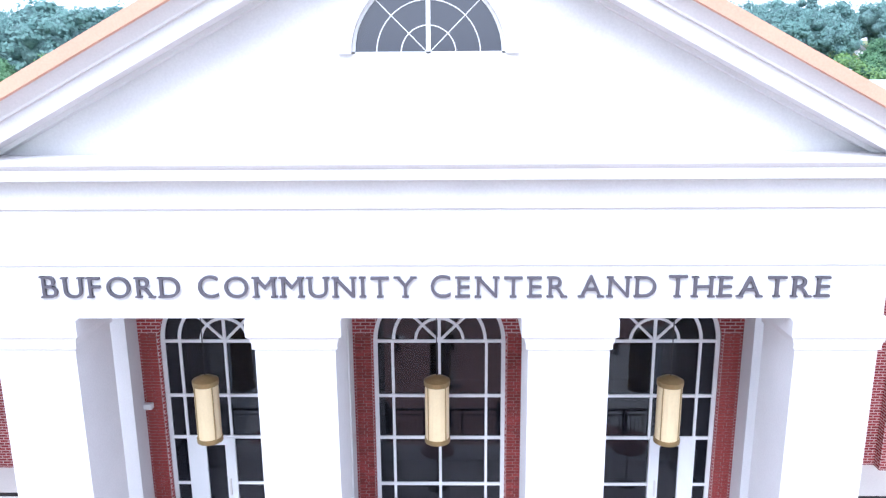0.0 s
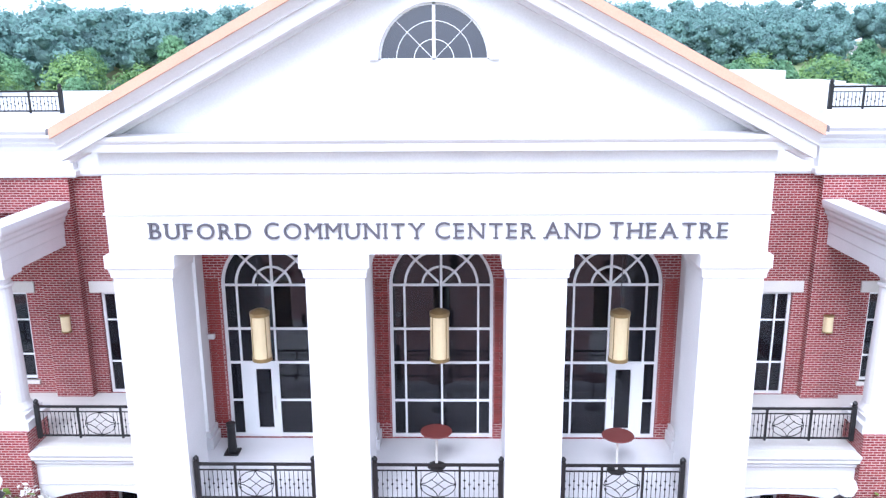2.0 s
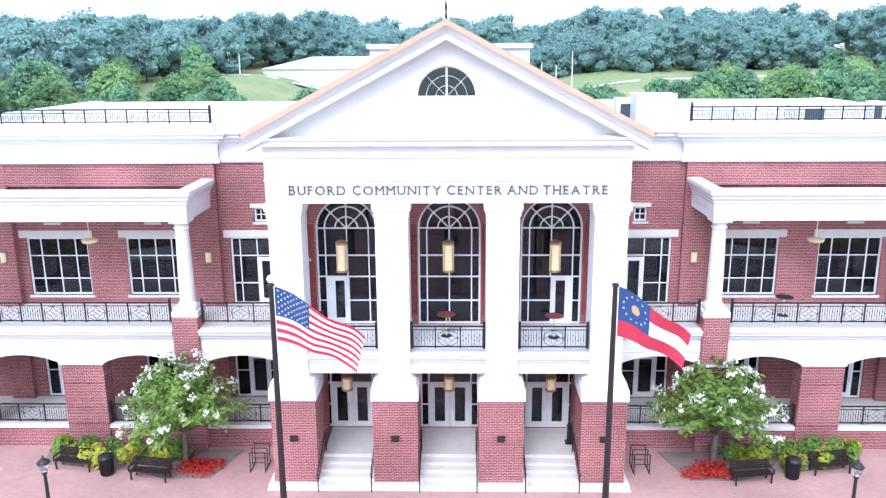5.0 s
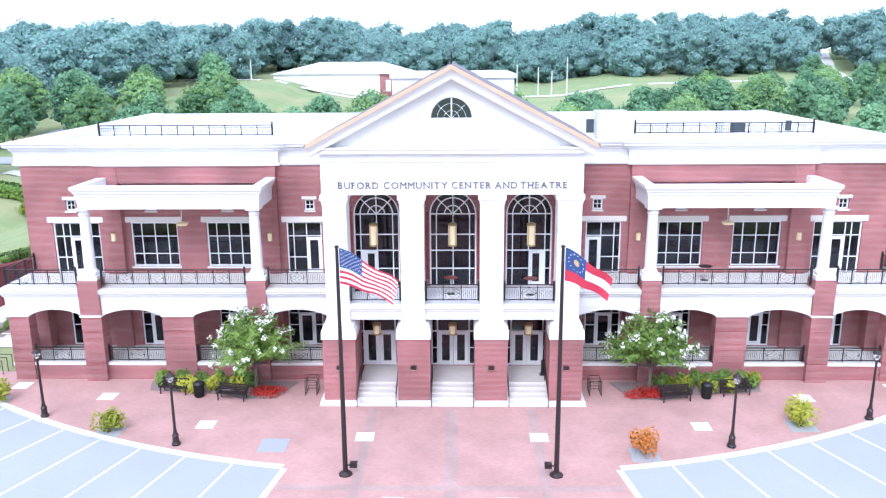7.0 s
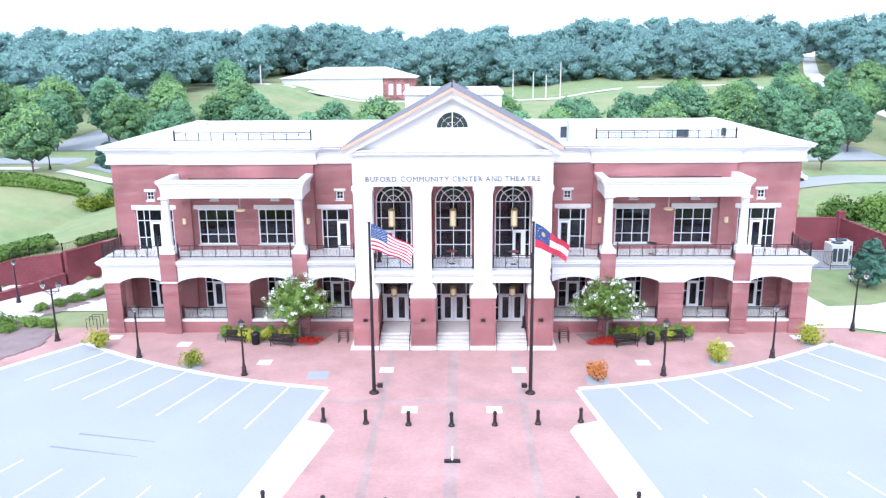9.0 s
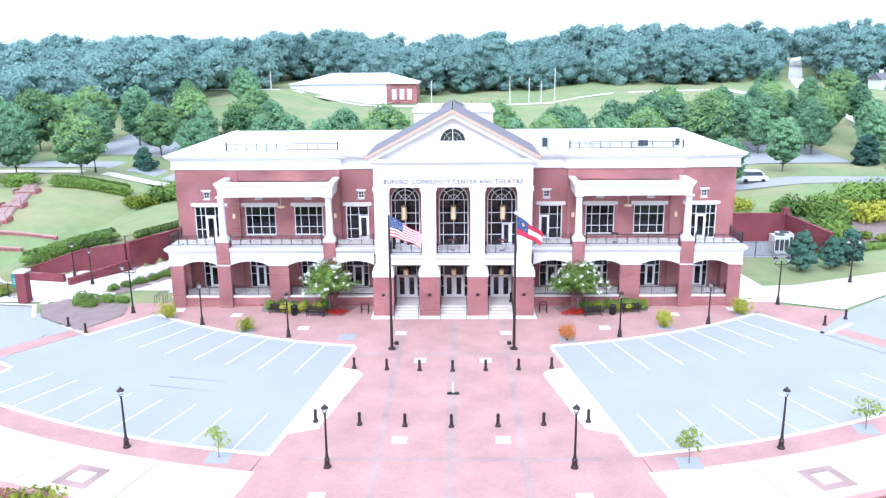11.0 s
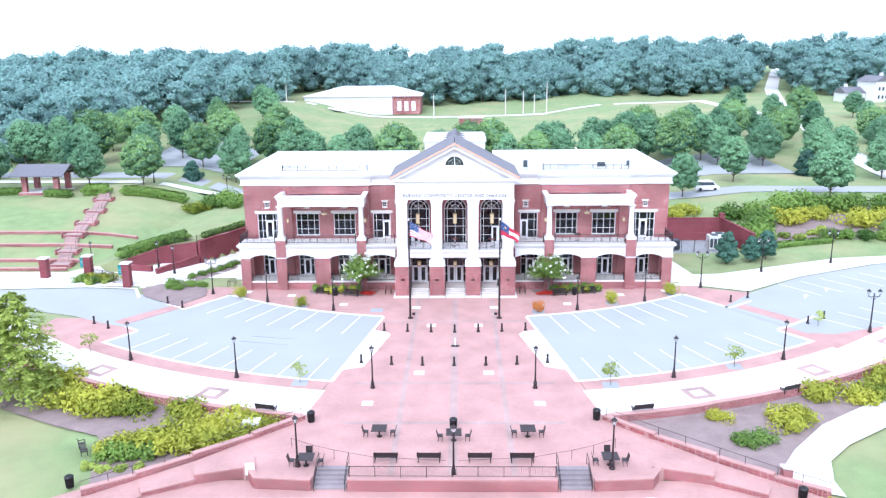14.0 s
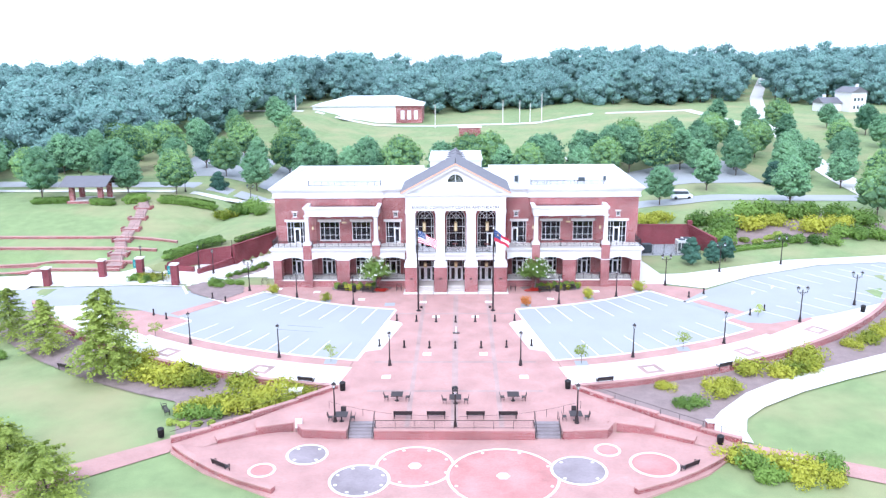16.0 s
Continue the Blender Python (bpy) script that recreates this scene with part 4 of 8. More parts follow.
# front steps, landing, cheek plinth
for a, b in ((-5.75, -3.27), (-1.33, 1.33), (3.27, 5.75)):
    st = tagged(part("front_steps", boxes((a, b, -0.45 + 0.42 * 4, IW, 0.6, 0.75)), M_STEP), "pale concrete front steps between brick pedestals", "steps", kind="structure")
    for k in range(4):
        part("step", boxes((a, b, -0.45 + 0.42 * k, -0.45 + 0.42 * (k + 1) + 0.03, 0.0, 0.15 * (k + 1) - 0.03), (a, b, -0.48 + 0.42 * k, -0.45 + 0.42 * (k + 1) + 0.03, 0.15 * (k + 1) - 0.03, 0.15 * (k + 1))), M_STEP, st)
    part("landing_base", boxes((a, b, -0.42 + 0.42 * 4, IW, 0.0, 0.6)), M_STEP, st)
tagged(part("front_plinth", boxes((-7.95, 7.95, -0.7, 2.0, -0.3, 0.05)), M_CONC), "pale concrete plinth under the portico", "plinth", kind="structure")

# lettering, letter by letter
LINE = "BUFORD COMMUNITY CENTER AND THEATRE"


# stems that end in a serif, as shares of the width: foot, head
SERIFS = {"B": ((0.08,), (0.08,)), "U": ((), (0.06, 0.94)), "F": ((0.08,), (0.08,)), "R": ((0.08, 0.9), (0.08,)), "D": ((0.08,), (0.08,)), "M": ((0.05, 0.95), (0.05, 0.95)),
          "N": ((0.06,), (0.06, 0.94)), "I": ((0.5,), (0.5,)), "T": ((0.5,), ()), "Y": ((0.5,), (0.07, 0.93)), "E": ((0.08,), (0.08,)), "A": ((0.05, 0.95), ()), "H": ((0.06, 0.94), (0.06, 0.94))}


def letter_mesh(ch):
    cu = bpy.data.curves.new("letter", "FONT")
    cu.body, cu.size, cu.extrude, cu.offset = ch, 1.0, 0.05, -0.004
    ob = bpy.data.objects.new("letter", cu)
    scene.collection.objects.link(ob)
    me = bpy.data.meshes.new_from_object(ob.evaluated_get(bpy.context.evaluated_depsgraph_get()))
    bpy.data.objects.remove(ob)
    return me


sign = thing("sign_lettering", "raised grey metal letters on the white entablature", "sign", at=(0, 0, 0))
glyphs, widths = {}, {}
for ch in set(LINE.replace(" ", "")):
    me = letter_mesh(ch)
    me.materials.append(M_LETTER)
    xs, top = [v.co.x for v in me.vertices], max(v.co.y for v in me.vertices)
    shift = min(xs)
    for v in me.vertices:
        v.co.x -= shift
    gb = bmesh.new()
    gb.from_mesh(me)
    foot, head = SERIFS.get(ch, ((), ()))
    for share, z0 in [(q, 0.0) for q in foot] + [(q, top - 0.05) for q in head]:
        box(gb, share * (max(xs) - min(xs)) - 0.105, share * (max(xs) - min(xs)) + 0.105, z0, z0 + 0.05, -0.05, 0.051)
    gb.to_mesh(me)
    gb.free()
    glyphs[ch], widths[ch] = me, max(xs) - min(xs)
WORDS = (("BUFORD", -6.44, -4.15), ("COMMUNITY", -3.84, -0.26), ("CENTER", 0.0, 2.21), ("AND", 2.45, 3.68), ("THEATRE", 3.88, 6.49))
GAP = 0.11
for word, xa, xb in WORDS:
    total = sum(widths[ch] for ch in word)
    k = (xb - xa - GAP * (len(word) - 1)) / total
    lx = xa
    for j, ch in enumerate(word):
        size = 0.55 if j == 0 else 0.52
        ob = new("letter", glyphs[ch])
        ob.parent = sign
        ob.matrix_local = Matrix.LocRotScale((lx, -0.03, 13.03), Euler((radians(90), 0, 0)), (k, size, 0.6))
        lx += widths[ch] * k + GAP

# ---- railings with diamond medallions ----
def railing(x0, x1, y, z0, z1, posts=True, group="balcony railings", panels=3, medallion=True):
    """A straight iron railing along x, on two rails, with balusters and a medallion in every middle panel."""
    rl = thing("iron_railing", "black iron railing with thin balusters and diamond medallions", "railing", group, at=((x0 + x1) / 2, y, z0))
    L = (x1 - x0) / 2
    h = z1 - z0
    part("top_rail", boxes((-L, L, -0.03, 0.03, h - 0.06, h)), M_IRON, rl)
    part("middle_rail", boxes((-L, L, -0.015, 0.015, h - 0.2, h - 0.17)), M_IRON, rl)
    part("bottom_rail", boxes((-L, L, -0.02, 0.02, 0.05, 0.1)), M_IRON, rl)
    n = max(1, round((x1 - x0) / 1.15))
    n += (n + 1) % 2 if n > 1 else 0
    w = 2 * L / n
    for k in range(n + 1):
        px = -L + k * w
        end = k in (0, n)
        r = 0.055 if end else 0.028
        px = max(-L + r, min(L - r, px))
        bm = boxes((px - r, px + r, -r, r, 0.0, h + (0.06 if end else 0.0)))
        if end:
            lathe(bm, [(0.04, h + 0.06), (0.07, h + 0.1), (0.07, h + 0.14), (0.02, h + 0.2)], px, 0, 8)
        part("post", bm, M_IRON, rl)
    bm = bmesh.new()
    for k in range(n):
        a, b = -L + k * w, -L + (k + 1) * w
        mid = medallion and (k % 2 == 1 or n == 1)
        m = max(4, round(w / 0.115))
        for j in range(1, m):
            x = a + (b - a) * j / m
            if mid and abs(x - (a + b) / 2) < 0.30:
                continue
            box(bm, x - 0.007, x + 0.007, -0.007, 0.007, 0.1, h - 0.2)
            for zc in ((0.35, 0.65) if j % 2 else (0.5,)):
                c = 0.1 + (h - 0.3) * zc
                prism(bm, [(x, c - 0.045), (x + 0.03, c), (x, c + 0.045), (x - 0.03, c)], "y", -0.006, 0.006)
    tagged(part("balusters", bm, M_IRON, rl), kind="stuff")
    for k in range(n):
        if medallion and (k % 2 == 1 or n == 1):
            c = -L + (k + 0.5) * w
            zc, rx, rz = 0.1 + (h - 0.3) / 2, 0.44, (h - 0.32) / 2
            bm = bmesh.new()
            pts = [(c + rx * math.cos(2 * math.pi * j / 20), 0, zc + rz * math.sin(2 * math.pi * j / 20)) for j in range(20)]
            for j in range(20):
                bar(bm, pts[j], pts[(j + 1) % 20], 0.011, 4)
            for sx in (-1, 1):
                for sz in (-1, 1):
                    p = [Vector((c + sx * rx * (1 - t) ** 1.5, 0, zc + sz * rz * t ** 1.5)) for t in (0, 0.25, 0.5, 0.75, 1)]
                    for u, v in zip(p, p[1:]):
                        bar(bm, u, v, 0.011, 4)
                    bar(bm, (c, 0, zc), (c + sx * rx * 0.42, 0, zc + sz * rz * 0.42), 0.009, 4)
            part("medallion", bm, M_IRON, rl)
    return rl


for a, b in ((-6.0, -3.0), (-1.6, 1.6), (3.0, 6.0)):
    railing(a, b, 0.22, DECK + 0.2, 7.32)
for s in (-1, 1):
    for a, b in ((7.9, 11.6), (13.0, 22.2), (23.7, 28.35)):
        railing(min(s * a, s * b), max(s * a, s * b), ARC + 0.12, DECK + 0.28, 7.38)
    side = railing(-1.85, 1.85, 0, DECK + 0.28, 7.38)
    side.matrix_basis = pose(s * 28.3, 5.15, DECK + 0.28, 0, 0, 90)
    for a, b in ((7.9, 11.7), (12.9, 16.5), (18.5, 22.3), (23.6, 27.1)):
        railing(min(s * a, s * b), max(s * a, s * b), ARC + 0.3, 1.2, 2.15, group="arcade railings")
    side = railing(-1.5, 1.5, 0, 1.2, 2.15, group="arcade railings")
    side.matrix_basis = pose(s * 28.2, 5.5, 1.2, 0, 0, 90)
    # roof railing, low and plain
    part("upstand", boxes((min(s * 11.5, s * 23.2), max(s * 11.5, s * 23.2), WALL - 0.05, WALL + 0.45, PARTOP - 0.02, 15.33)), M_WHITE, building, "white parapet upstand under the roof railing")
    railing(min(s * 11.65, s * 23.1), max(s * 11.65, s * 23.1), WALL + 0.2, 15.33, 16.03, group="roof railings", medallion=False)
# side rails of the portico balcony
for s in (-1, 1):
    side = railing(-0.75, 0.75, 0, DECK + 0.02, 7.2, medallion=False)
    side.matrix_basis = pose(s * 6.72, 2.35, DECK + 0.02, 0, 0, 90)


# ---- lanterns and wall lights ----
def lantern(x, y, z0, z1, r, hang):
    th = thing("hanging_lantern", "cylindrical ivory glass lantern with brass bands, hanging by a rod", "lantern", "hanging lanterns", at=(x, y, z0))
    h = z1 - z0
    part("shade", lathe(bmesh.new(), [(r * 0.93, 0.04), (r * 0.93, h - 0.04)], 0, 0, 20), M_LAMPGLASS, th, "ivory glass cylinder")
    part("lower_band", lathe(bmesh.new(), [(r, 0.0), (r, 0.09), (r * 0.9, 0.1), (r * 0.9, 0.0)], 0, 0, 20), M_BRASS, th)
    part("upper_band", lathe(bmesh.new(), [(r, h - 0.1), (r, h), (r * 0.6, h + 0.06), (0.03, h + 0.1)], 0, 0, 20), M_BRASS, th)
    bm = bmesh.new()
    for k in range(4):
        a = math.pi / 4 + math.pi / 2 * k
        box(bm, r * 0.95 * math.cos(a) - 0.01, r * 0.95 * math.cos(a) + 0.01, r * 0.95 * math.sin(a) - 0.01, r * 0.95 * math.sin(a) + 0.01, 0.09, h - 0.1)
    part("cage_bars", bm, M_BRASS, th)
    part("rod", bar(bmesh.new(), (0, 0, h + 0.08), (0, 0, hang - z0), 0.012), M_IRON, th)


for x in (-4.8, 0.0, 4.78):
    lantern(x, 2.7, 9.03, 10.4, 0.27, 12.66)
    lantern(x * 0.98, 2.2, 3.5, 4.2, 0.26, 5.3)


def sconce(x, y, z):
    th = thing("wall_sconce", "half-round amber glass wall sconce on brick", "wall lamp", "wall sconces", at=(x, y, z))
    part("backplate", boxes((-0.14, 0.14, -0.03, 0.0, 0.0, 0.58)), M_BRASS, th)
    bm = bmesh.new()
    prism(bm, [(0.15 * math.cos(math.pi * k / 8), -0.03 - 0.15 * math.sin(math.pi * k / 8)) for k in range(9)], "z", 0.04, 0.54)
    part("shade", bm, M_LAMPGLASS, th)
    for z0 in (0.0, 0.54):
        bm = bmesh.new()
        prism(bm, [(0.17 * math.cos(math.pi * k / 8), -0.03 - 0.17 * math.sin(math.pi * k / 8)) for k in range(9)], "z", z0, z0 + 0.04)
        part("band", bm, M_BRASS, th)


for s in (-1, 1):
    for x in (12.15, 22.6):
        sconce(s * x, WALL - 0.3, 8.4)
    # white fan fittings under the canopies
    th = thing("ceiling_light", "white oval ceiling light under the canopy", "ceiling light", "canopy lights", at=(s * 17.4, 5.2, 9.75))
    part("bowl", lathe(bmesh.new(), [(0.08, 0), (0.34, 0.06), (0.4, 0.2), (0.1, 0.26)], 0, 0, 16), M_LAMPGLASS, th)
    part("stem", bar(bmesh.new(), (0, 0, 0.24), (0, 0, 1.52), 0.02), M_FRAME, th)
cam_box = thing("wall_floodlight", "small white floodlight on a brick wall", "wall lamp", at=(-6.5, IW, 9.3))
part("body", boxes((-0.09, 0.09, -0.2, -0.06, -0.06, 0.06)), M_FRAME, cam_box)
part("arm", boxes((-0.02, 0.02, -0.06, 0.0, -0.02, 0.02)), M_FRAME, cam_box)
for x in COLS:
    th = thing("pedestal_light", "small dark step light on a brick pedestal", "wall lamp", "pedestal lights", at=(x, -0.31, 2.2))
    part("body", boxes((-0.17, 0.17, -0.14, 0.0, 0.0, 0.24)), M_BRONZE, th)
    part("lens", boxes((-0.14, 0.14, -0.13, -0.01, -0.02, -0.002)), M_LAMPGLASS, th)


# ---- stair rails, bins, balcony tables ----
for x in (-5.68, -3.35, -1.25, 1.25, 3.35, 5.68):
    th = thing("stair_handrail", "dark metal stair handrail", "handrail", "front stair handrails", at=(x, 0, 0))
    bm = bmesh.new()
    pts = [(0, -1.0, 0.95), (0, -0.7, 0.98), (0, 1.35, 1.7), (0, 1.7, 1.7)]
    for p, q in zip(pts, pts[1:]):
        bar(bm, p, q, 0.028)
    part("rail", bm, M_BRONZE, th)
    part("post", bar(bmesh.new(), (0, -0.8, 0.0), (0, -0.8, 0.96), 0.026), M_BRONZE, th)
    part("post", bar(bmesh.new(), (0, 1.5, 0.6), (0, 1.5, 1.7), 0.026), M_BRONZE, th)
    part("lower_rail", bar(bmesh.new(), (0, -0.8, 0.5), (0, 1.4, 1.25), 0.018), M_BRONZE, th)

M_TABLETOP = mat("maroon_tabletop", (0.16, 0.035, 0.03), 0.5, var=0.15)


def bistro_table(x, y, z, h, r, material):
    th = thing("bistro_table", "round maroon bistro table on a single steel leg", "table", "balcony tables", at=(x, y, z))
    part("tabletop", lathe(bmesh.new(), [(r, h - 0.03), (r + 0.01, h - 0.015), (r, h)], 0, 0, 24), material, th)
    part("leg", lathe(bmesh.new(), [(0.04, 0.03), (0.035, h - 0.03)], 0, 0, 10), M_STONE, th)
    part("foot", lathe(bmesh.new(), [(0.26, 0.0), (0.26, 0.015), (0.05, 0.05)], 0, 0, 16), M_IRON, th)


bistro_table(-0.1, 2.3, DECK, 1.05, 0.42, M_TABLETOP)
bistro_table(4.75, 2.1, DECK, 1.05, 0.42, M_TABLETOP)
bistro_table(16.2, 5.2, DECK + 0.02, 0.95, 0.42, M_IRON)
th = thing("ash_urn", "slim black ash urn beside a balcony door", "bin", at=(-5.9, 3.0, DECK))
part("base", boxes((-0.2, 0.2, -0.2, 0.2, 0.0, 0.05)), M_IRON, th)
part("body", lathe(bmesh.new(), [(0.13, 0.05), (0.11, 0.8), (0.13, 0.85), (0.13, 0.92)], 0, 0, 12), M_IRON, th)
th = thing("ash_urn", "slim black ash urn beside the entrance", "bin", at=(5.65, 2.4, 0.75))
part("base", boxes((-0.2, 0.2, -0.2, 0.2, 0.0, 0.05)), M_IRON, th)
part("body", lathe(bmesh.new(), [(0.13, 0.05), (0.11, 0.8), (0.13, 0.85), (0.13, 0.92)], 0, 0, 12), M_IRON, th)


# ---- street lamps, bollards, bins, benches ----
M_LAMPTOP = glass_mat("lamp_globe", (0.75, 0.78, 0.8))


def lamp_head(parent, x, z):
    g = part("globe", lathe(bmesh.new(), [(0.10, z), (0.17, z + 0.12), (0.19, z + 0.28), (0.17, z + 0.36)], x, 0, 12), M_LAMPTOP, parent, "clear acorn lamp globe")
    part("cap", lathe(bmesh.new(), [(0.24, z + 0.35), (0.25, z + 0.38), (0.15, z + 0.48), (0.05, z + 0.55), (0.02, z + 0.66)], x, 0, 12), M_BRONZE, parent)


def street_lamp(x, y, z=0.0, double=False):
    th = thing("street_lamp", "dark bronze double-headed street lamp" if double else "dark bronze street lamp with a capped globe", "street lamp", "forecourt lamps", at=(x, y, z))
    H = 4.5 if double else 3.62
    part("base", lathe(bmesh.new(), [(0.24, 0), (0.24, 0.1), (0.18, 0.16), (0.16, 0.5), (0.19, 0.55), (0.12, 0.66), (0.09, 0.9)], 0, 0, 12), M_BRONZE, th)
    part("pole", lathe(bmesh.new(), [(0.085, 0.85), (0.06, H - 0.1), (0.1, H - 0.08), (0.1, H)], 0, 0, 10), M_BRONZE, th)
    if double:
        bm = bmesh.new()
        bar(bm, (-0.62, 0, H - 0.35), (0.62, 0, H - 0.35), 0.035)
        for s in (-1, 1):
            bar(bm, (s * 0.62, 0, H - 0.36), (s * 0.62, 0, H - 0.1), 0.05)
            bar(bm, (0, 0, H - 0.75), (s * 0.45, 0, H - 0.36), 0.025)
        part("cross_arm", bm, M_BRONZE, th)
        for s in (-1, 1):
            lamp_head(th, s * 0.62, H - 0.1)
    else:
        lamp_head(th, 0, H)
    return th


for x, y in ((21.2, -26.25), (33.45, -21.7), (7.63, -28.8), (14.9, -5.55), (23.8, -2.2)):
    for s in (-1, 1):
        street_lamp(s * x, y)
street_lamp(-11.84, -43.4)
street_lamp(12.05, -43.7)
street_lamp(0.1, -44.9)
for x, y in ((-31.85, 1.4), (32.5, 3.7), (43.3, 11.4), (55.1, 16.0), (46.1, -13.7), (56.8, -6.4), (-60.5, 58.5), (-46.5, 60.5)):
    street_lamp(x, y, max(0.0, height(x, y)), double=True)
for x, y in ((-43.8, 14.3), (-53.5, 14.0), (-40.5, 11.5)):
    street_lamp(x, y, 0)


def bollard(x, y):
    th = thing("bollard", "short dark bronze bollard with a wide foot and ball cap", "bollard", "forecourt bollards", at=(x, y, 0))
    part("foot", lathe(bmesh.new(), [(0.2, 0), (0.2, 0.07), (0.16, 0.14), (0.13, 0.2)], 0, 0, 12), M_BRONZE, th)
    part("shaft", lathe(bmesh.new(), [(0.12, 0.18), (0.10, 0.72), (0.13, 0.74), (0.13, 0.8)], 0, 0, 12), M_BRONZE, th)
    part("cap", lathe(bmesh.new(), [(0.10, 0.8), (0.12, 0.86), (0.09, 0.93), (0.02, 0.96)], 0, 0, 12), M_BRONZE, th)


for x, y in ((0, -13.5), (2.66, -13.38), (5.32, -13.2), (8.0, -12.9)):
    for s in ((-1, 1) if x else (1,)):
        bollard(s * x, y)
for x, y in ((0, -23.3), (3.19, -23.2), (6.33, -23.0), (9.45, -22.55)):
    for s in ((-1, 1) if x else (1,)):
        bollard(s * x, y)
for x, y in ((-36.4, -2.65), (-33.95, -4.4), (-42.4, -10.3), (-40.0, -12.0), (34.4, -2.6), (37.1, -0.9), (40.5, -10.8), (43.1, -9.0)):
    bollard(x, y)


def bench(x, y, z, turn, label="black slatted iron bench with a low back", back=True, width=1.85):
    th = thing("bench", label, "bench", "park benches", at=(x, y, z))
    w = width / 2
    for k in range(5):
        part("seat_slat", boxes((-w, w, -0.22 + 0.1 * k, -0.14 + 0.1 * k, 0.42, 0.45)), M_BRONZE, th)
    if back:
        for k in range(4):
            bm = boxes((-w, w, 0.27 + 0.02 * k, 0.30 + 0.02 * k, 0.52 + 0.1 * k, 0.6 + 0.1 * k))
            part("back_slat", bm, M_BRONZE, th)
    for s in (-1, 1):
        bm = boxes((s * (w - 0.1) - 0.03, s * (w - 0.1) + 0.03, -0.24, -0.18, 0, 0.42), (s * (w - 0.1) - 0.03, s * (w - 0.1) + 0.03, 0.22, 0.28, 0, 0.42),
                   (s * (w - 0.1) - 0.03, s * (w - 0.1) + 0.03, -0.18, 0.22, 0.36, 0.42))
        if back:
            prism(bm, [(0.22, 0.42), (0.28, 0.42), (0.39, 0.92), (0.33, 0.92)], "x", s * (w - 0.1) - 0.03, s * (w - 0.1) + 0.03)
            box(bm, s * (w - 0.02) - 0.03, s * (w - 0.02) + 0.03, -0.24, 0.28, 0.62, 0.66)
            box(bm, s * (w - 0.02) - 0.03, s * (w - 0.02) + 0.03, -0.24, -0.19, 0.42, 0.62)
        part("bench_frame", bm, M_BRONZE, th)
    th.matrix_basis = pose(x, y, z, 0, 0, turn)
    return th


for s in (-1, 1):
    bench(s * 17.3, 1.1, 0, 0 + s * 8)
    bench(s * 13.45, 0.2, 0, 0 + s * 8)
    bench(s * 16.45, -34.0, 0, 180 + s * 13)
    bench(s * 30.8, -29.9, 0, 180 + s * 23)
    bench(s * 21.0, -51.2, -0.8, 180 + s * 33)
for x in (-5.15, -1.82, 2.1, 5.35):
    bench(x, -42.6, 0, 180, "bronze slatted bench facing the steps")
bench(-46.4, -28.0, -0.9, 160)
bench(-30.2, -39.6, -0.85, 120)


def bin_can(x, y, z=0.0):
    th = thing("litter_bin", "black slatted litter bin with a domed lid", "litter bin", "litter bins", at=(x, y, z))
    bm = bmesh.new()
    for k in range(18):
        a = 2 * math.pi * k / 18
        bar(bm, (0.27 * math.cos(a), 0.27 * math.sin(a), 0.04), (0.31 * math.cos(a), 0.31 * math.sin(a), 0.85), 0.022, 4)
    part("slats", bm, M_IRON, th)
    part("liner", lathe(bmesh.new(), [(0.25, 0.02), (0.28, 0.84)], 0, 0, 14), M_IRON, th)
    part("lid", lathe(bmesh.new(), [(0.34, 0.83), (0.35, 0.88), (0.28, 0.98), (0.12, 1.04), (0.11, 1.0)], 0, 0, 16), M_IRON, th)


for x, y, z in ((-15.6, 0.6, 0), (15.4, 0.6, 0), (-12.15, -35.9, 0), (12.25, -35.4, 0), (0.03, -37.2, 0), (-28.7, -45.1, -0.85), (25.2, -46.5, -0.85), (56.5, -9.5, 0)):
    bin_can(x, y, z)


def picnic_table(x, y, z=0.0, label="dark metal square table with attached seats", seats=(90, 270)):
    th = thing("picnic_table", label, "table", "plaza tables", at=(x, y, z))
    part("tabletop", boxes((-0.62, 0.62, -0.62, 0.62, 0.72, 0.76)), M_BRONZE, th)
    part("pedestal", lathe(bmesh.new(), [(0.25, 0), (0.25, 0.03), (0.07, 0.08), (0.06, 0.72)], 0, 0, 10), M_BRONZE, th)
    for a in seats:
        bm = bmesh.new()
        box(bm, -0.25, 0.25, -1.32, -0.9, 0.43, 0.47)
        prism(bm, [(-1.32, 0.45), (-1.28, 0.45), (-1.40, 0.92), (-1.44, 0.92)], "x", -0.25, 0.25)
        for sx in (-0.2, 0.2):
            bar(bm, (sx, -1.27, 0), (sx, -1.27, 0.43), 0.02)
            bar(bm, (sx, -0.95, 0), (sx, -0.95, 0.43), 0.02)
        for v in bm.verts:
            v.co = Matrix.Rotation(radians(a), 3, "Z") @ v.co
        part("seat", bm, M_BRONZE, th)


for x, y in ((-6.05, -38.5), (0.08, -39.2), (6.12, -38.5)):
    picnic_table(x, y)
picnic_table(-11.2, -43.3, 0, seats=(90, 180, 270))
picnic_table(12.0, -43.1, 0, seats=(90, 180, 270))

# pale stone tiles set in the paving
for x, y in ((3.42, -25.2), (7.75, -32.2), (2.72, -11.2), (4.78, -4.6), (14.0, -3.2), (21.3, 0.6), (27.5, 2.2)):
    for s in (-1, 1):
        tagged(part("paving_tile", boxes((s * x - 0.5, s * x + 0.5, y - 0.5, y + 0.5, -0.05, 0.012)), M_TILE), "pale square stone tile set in brick paving", "tile", kind="structure")


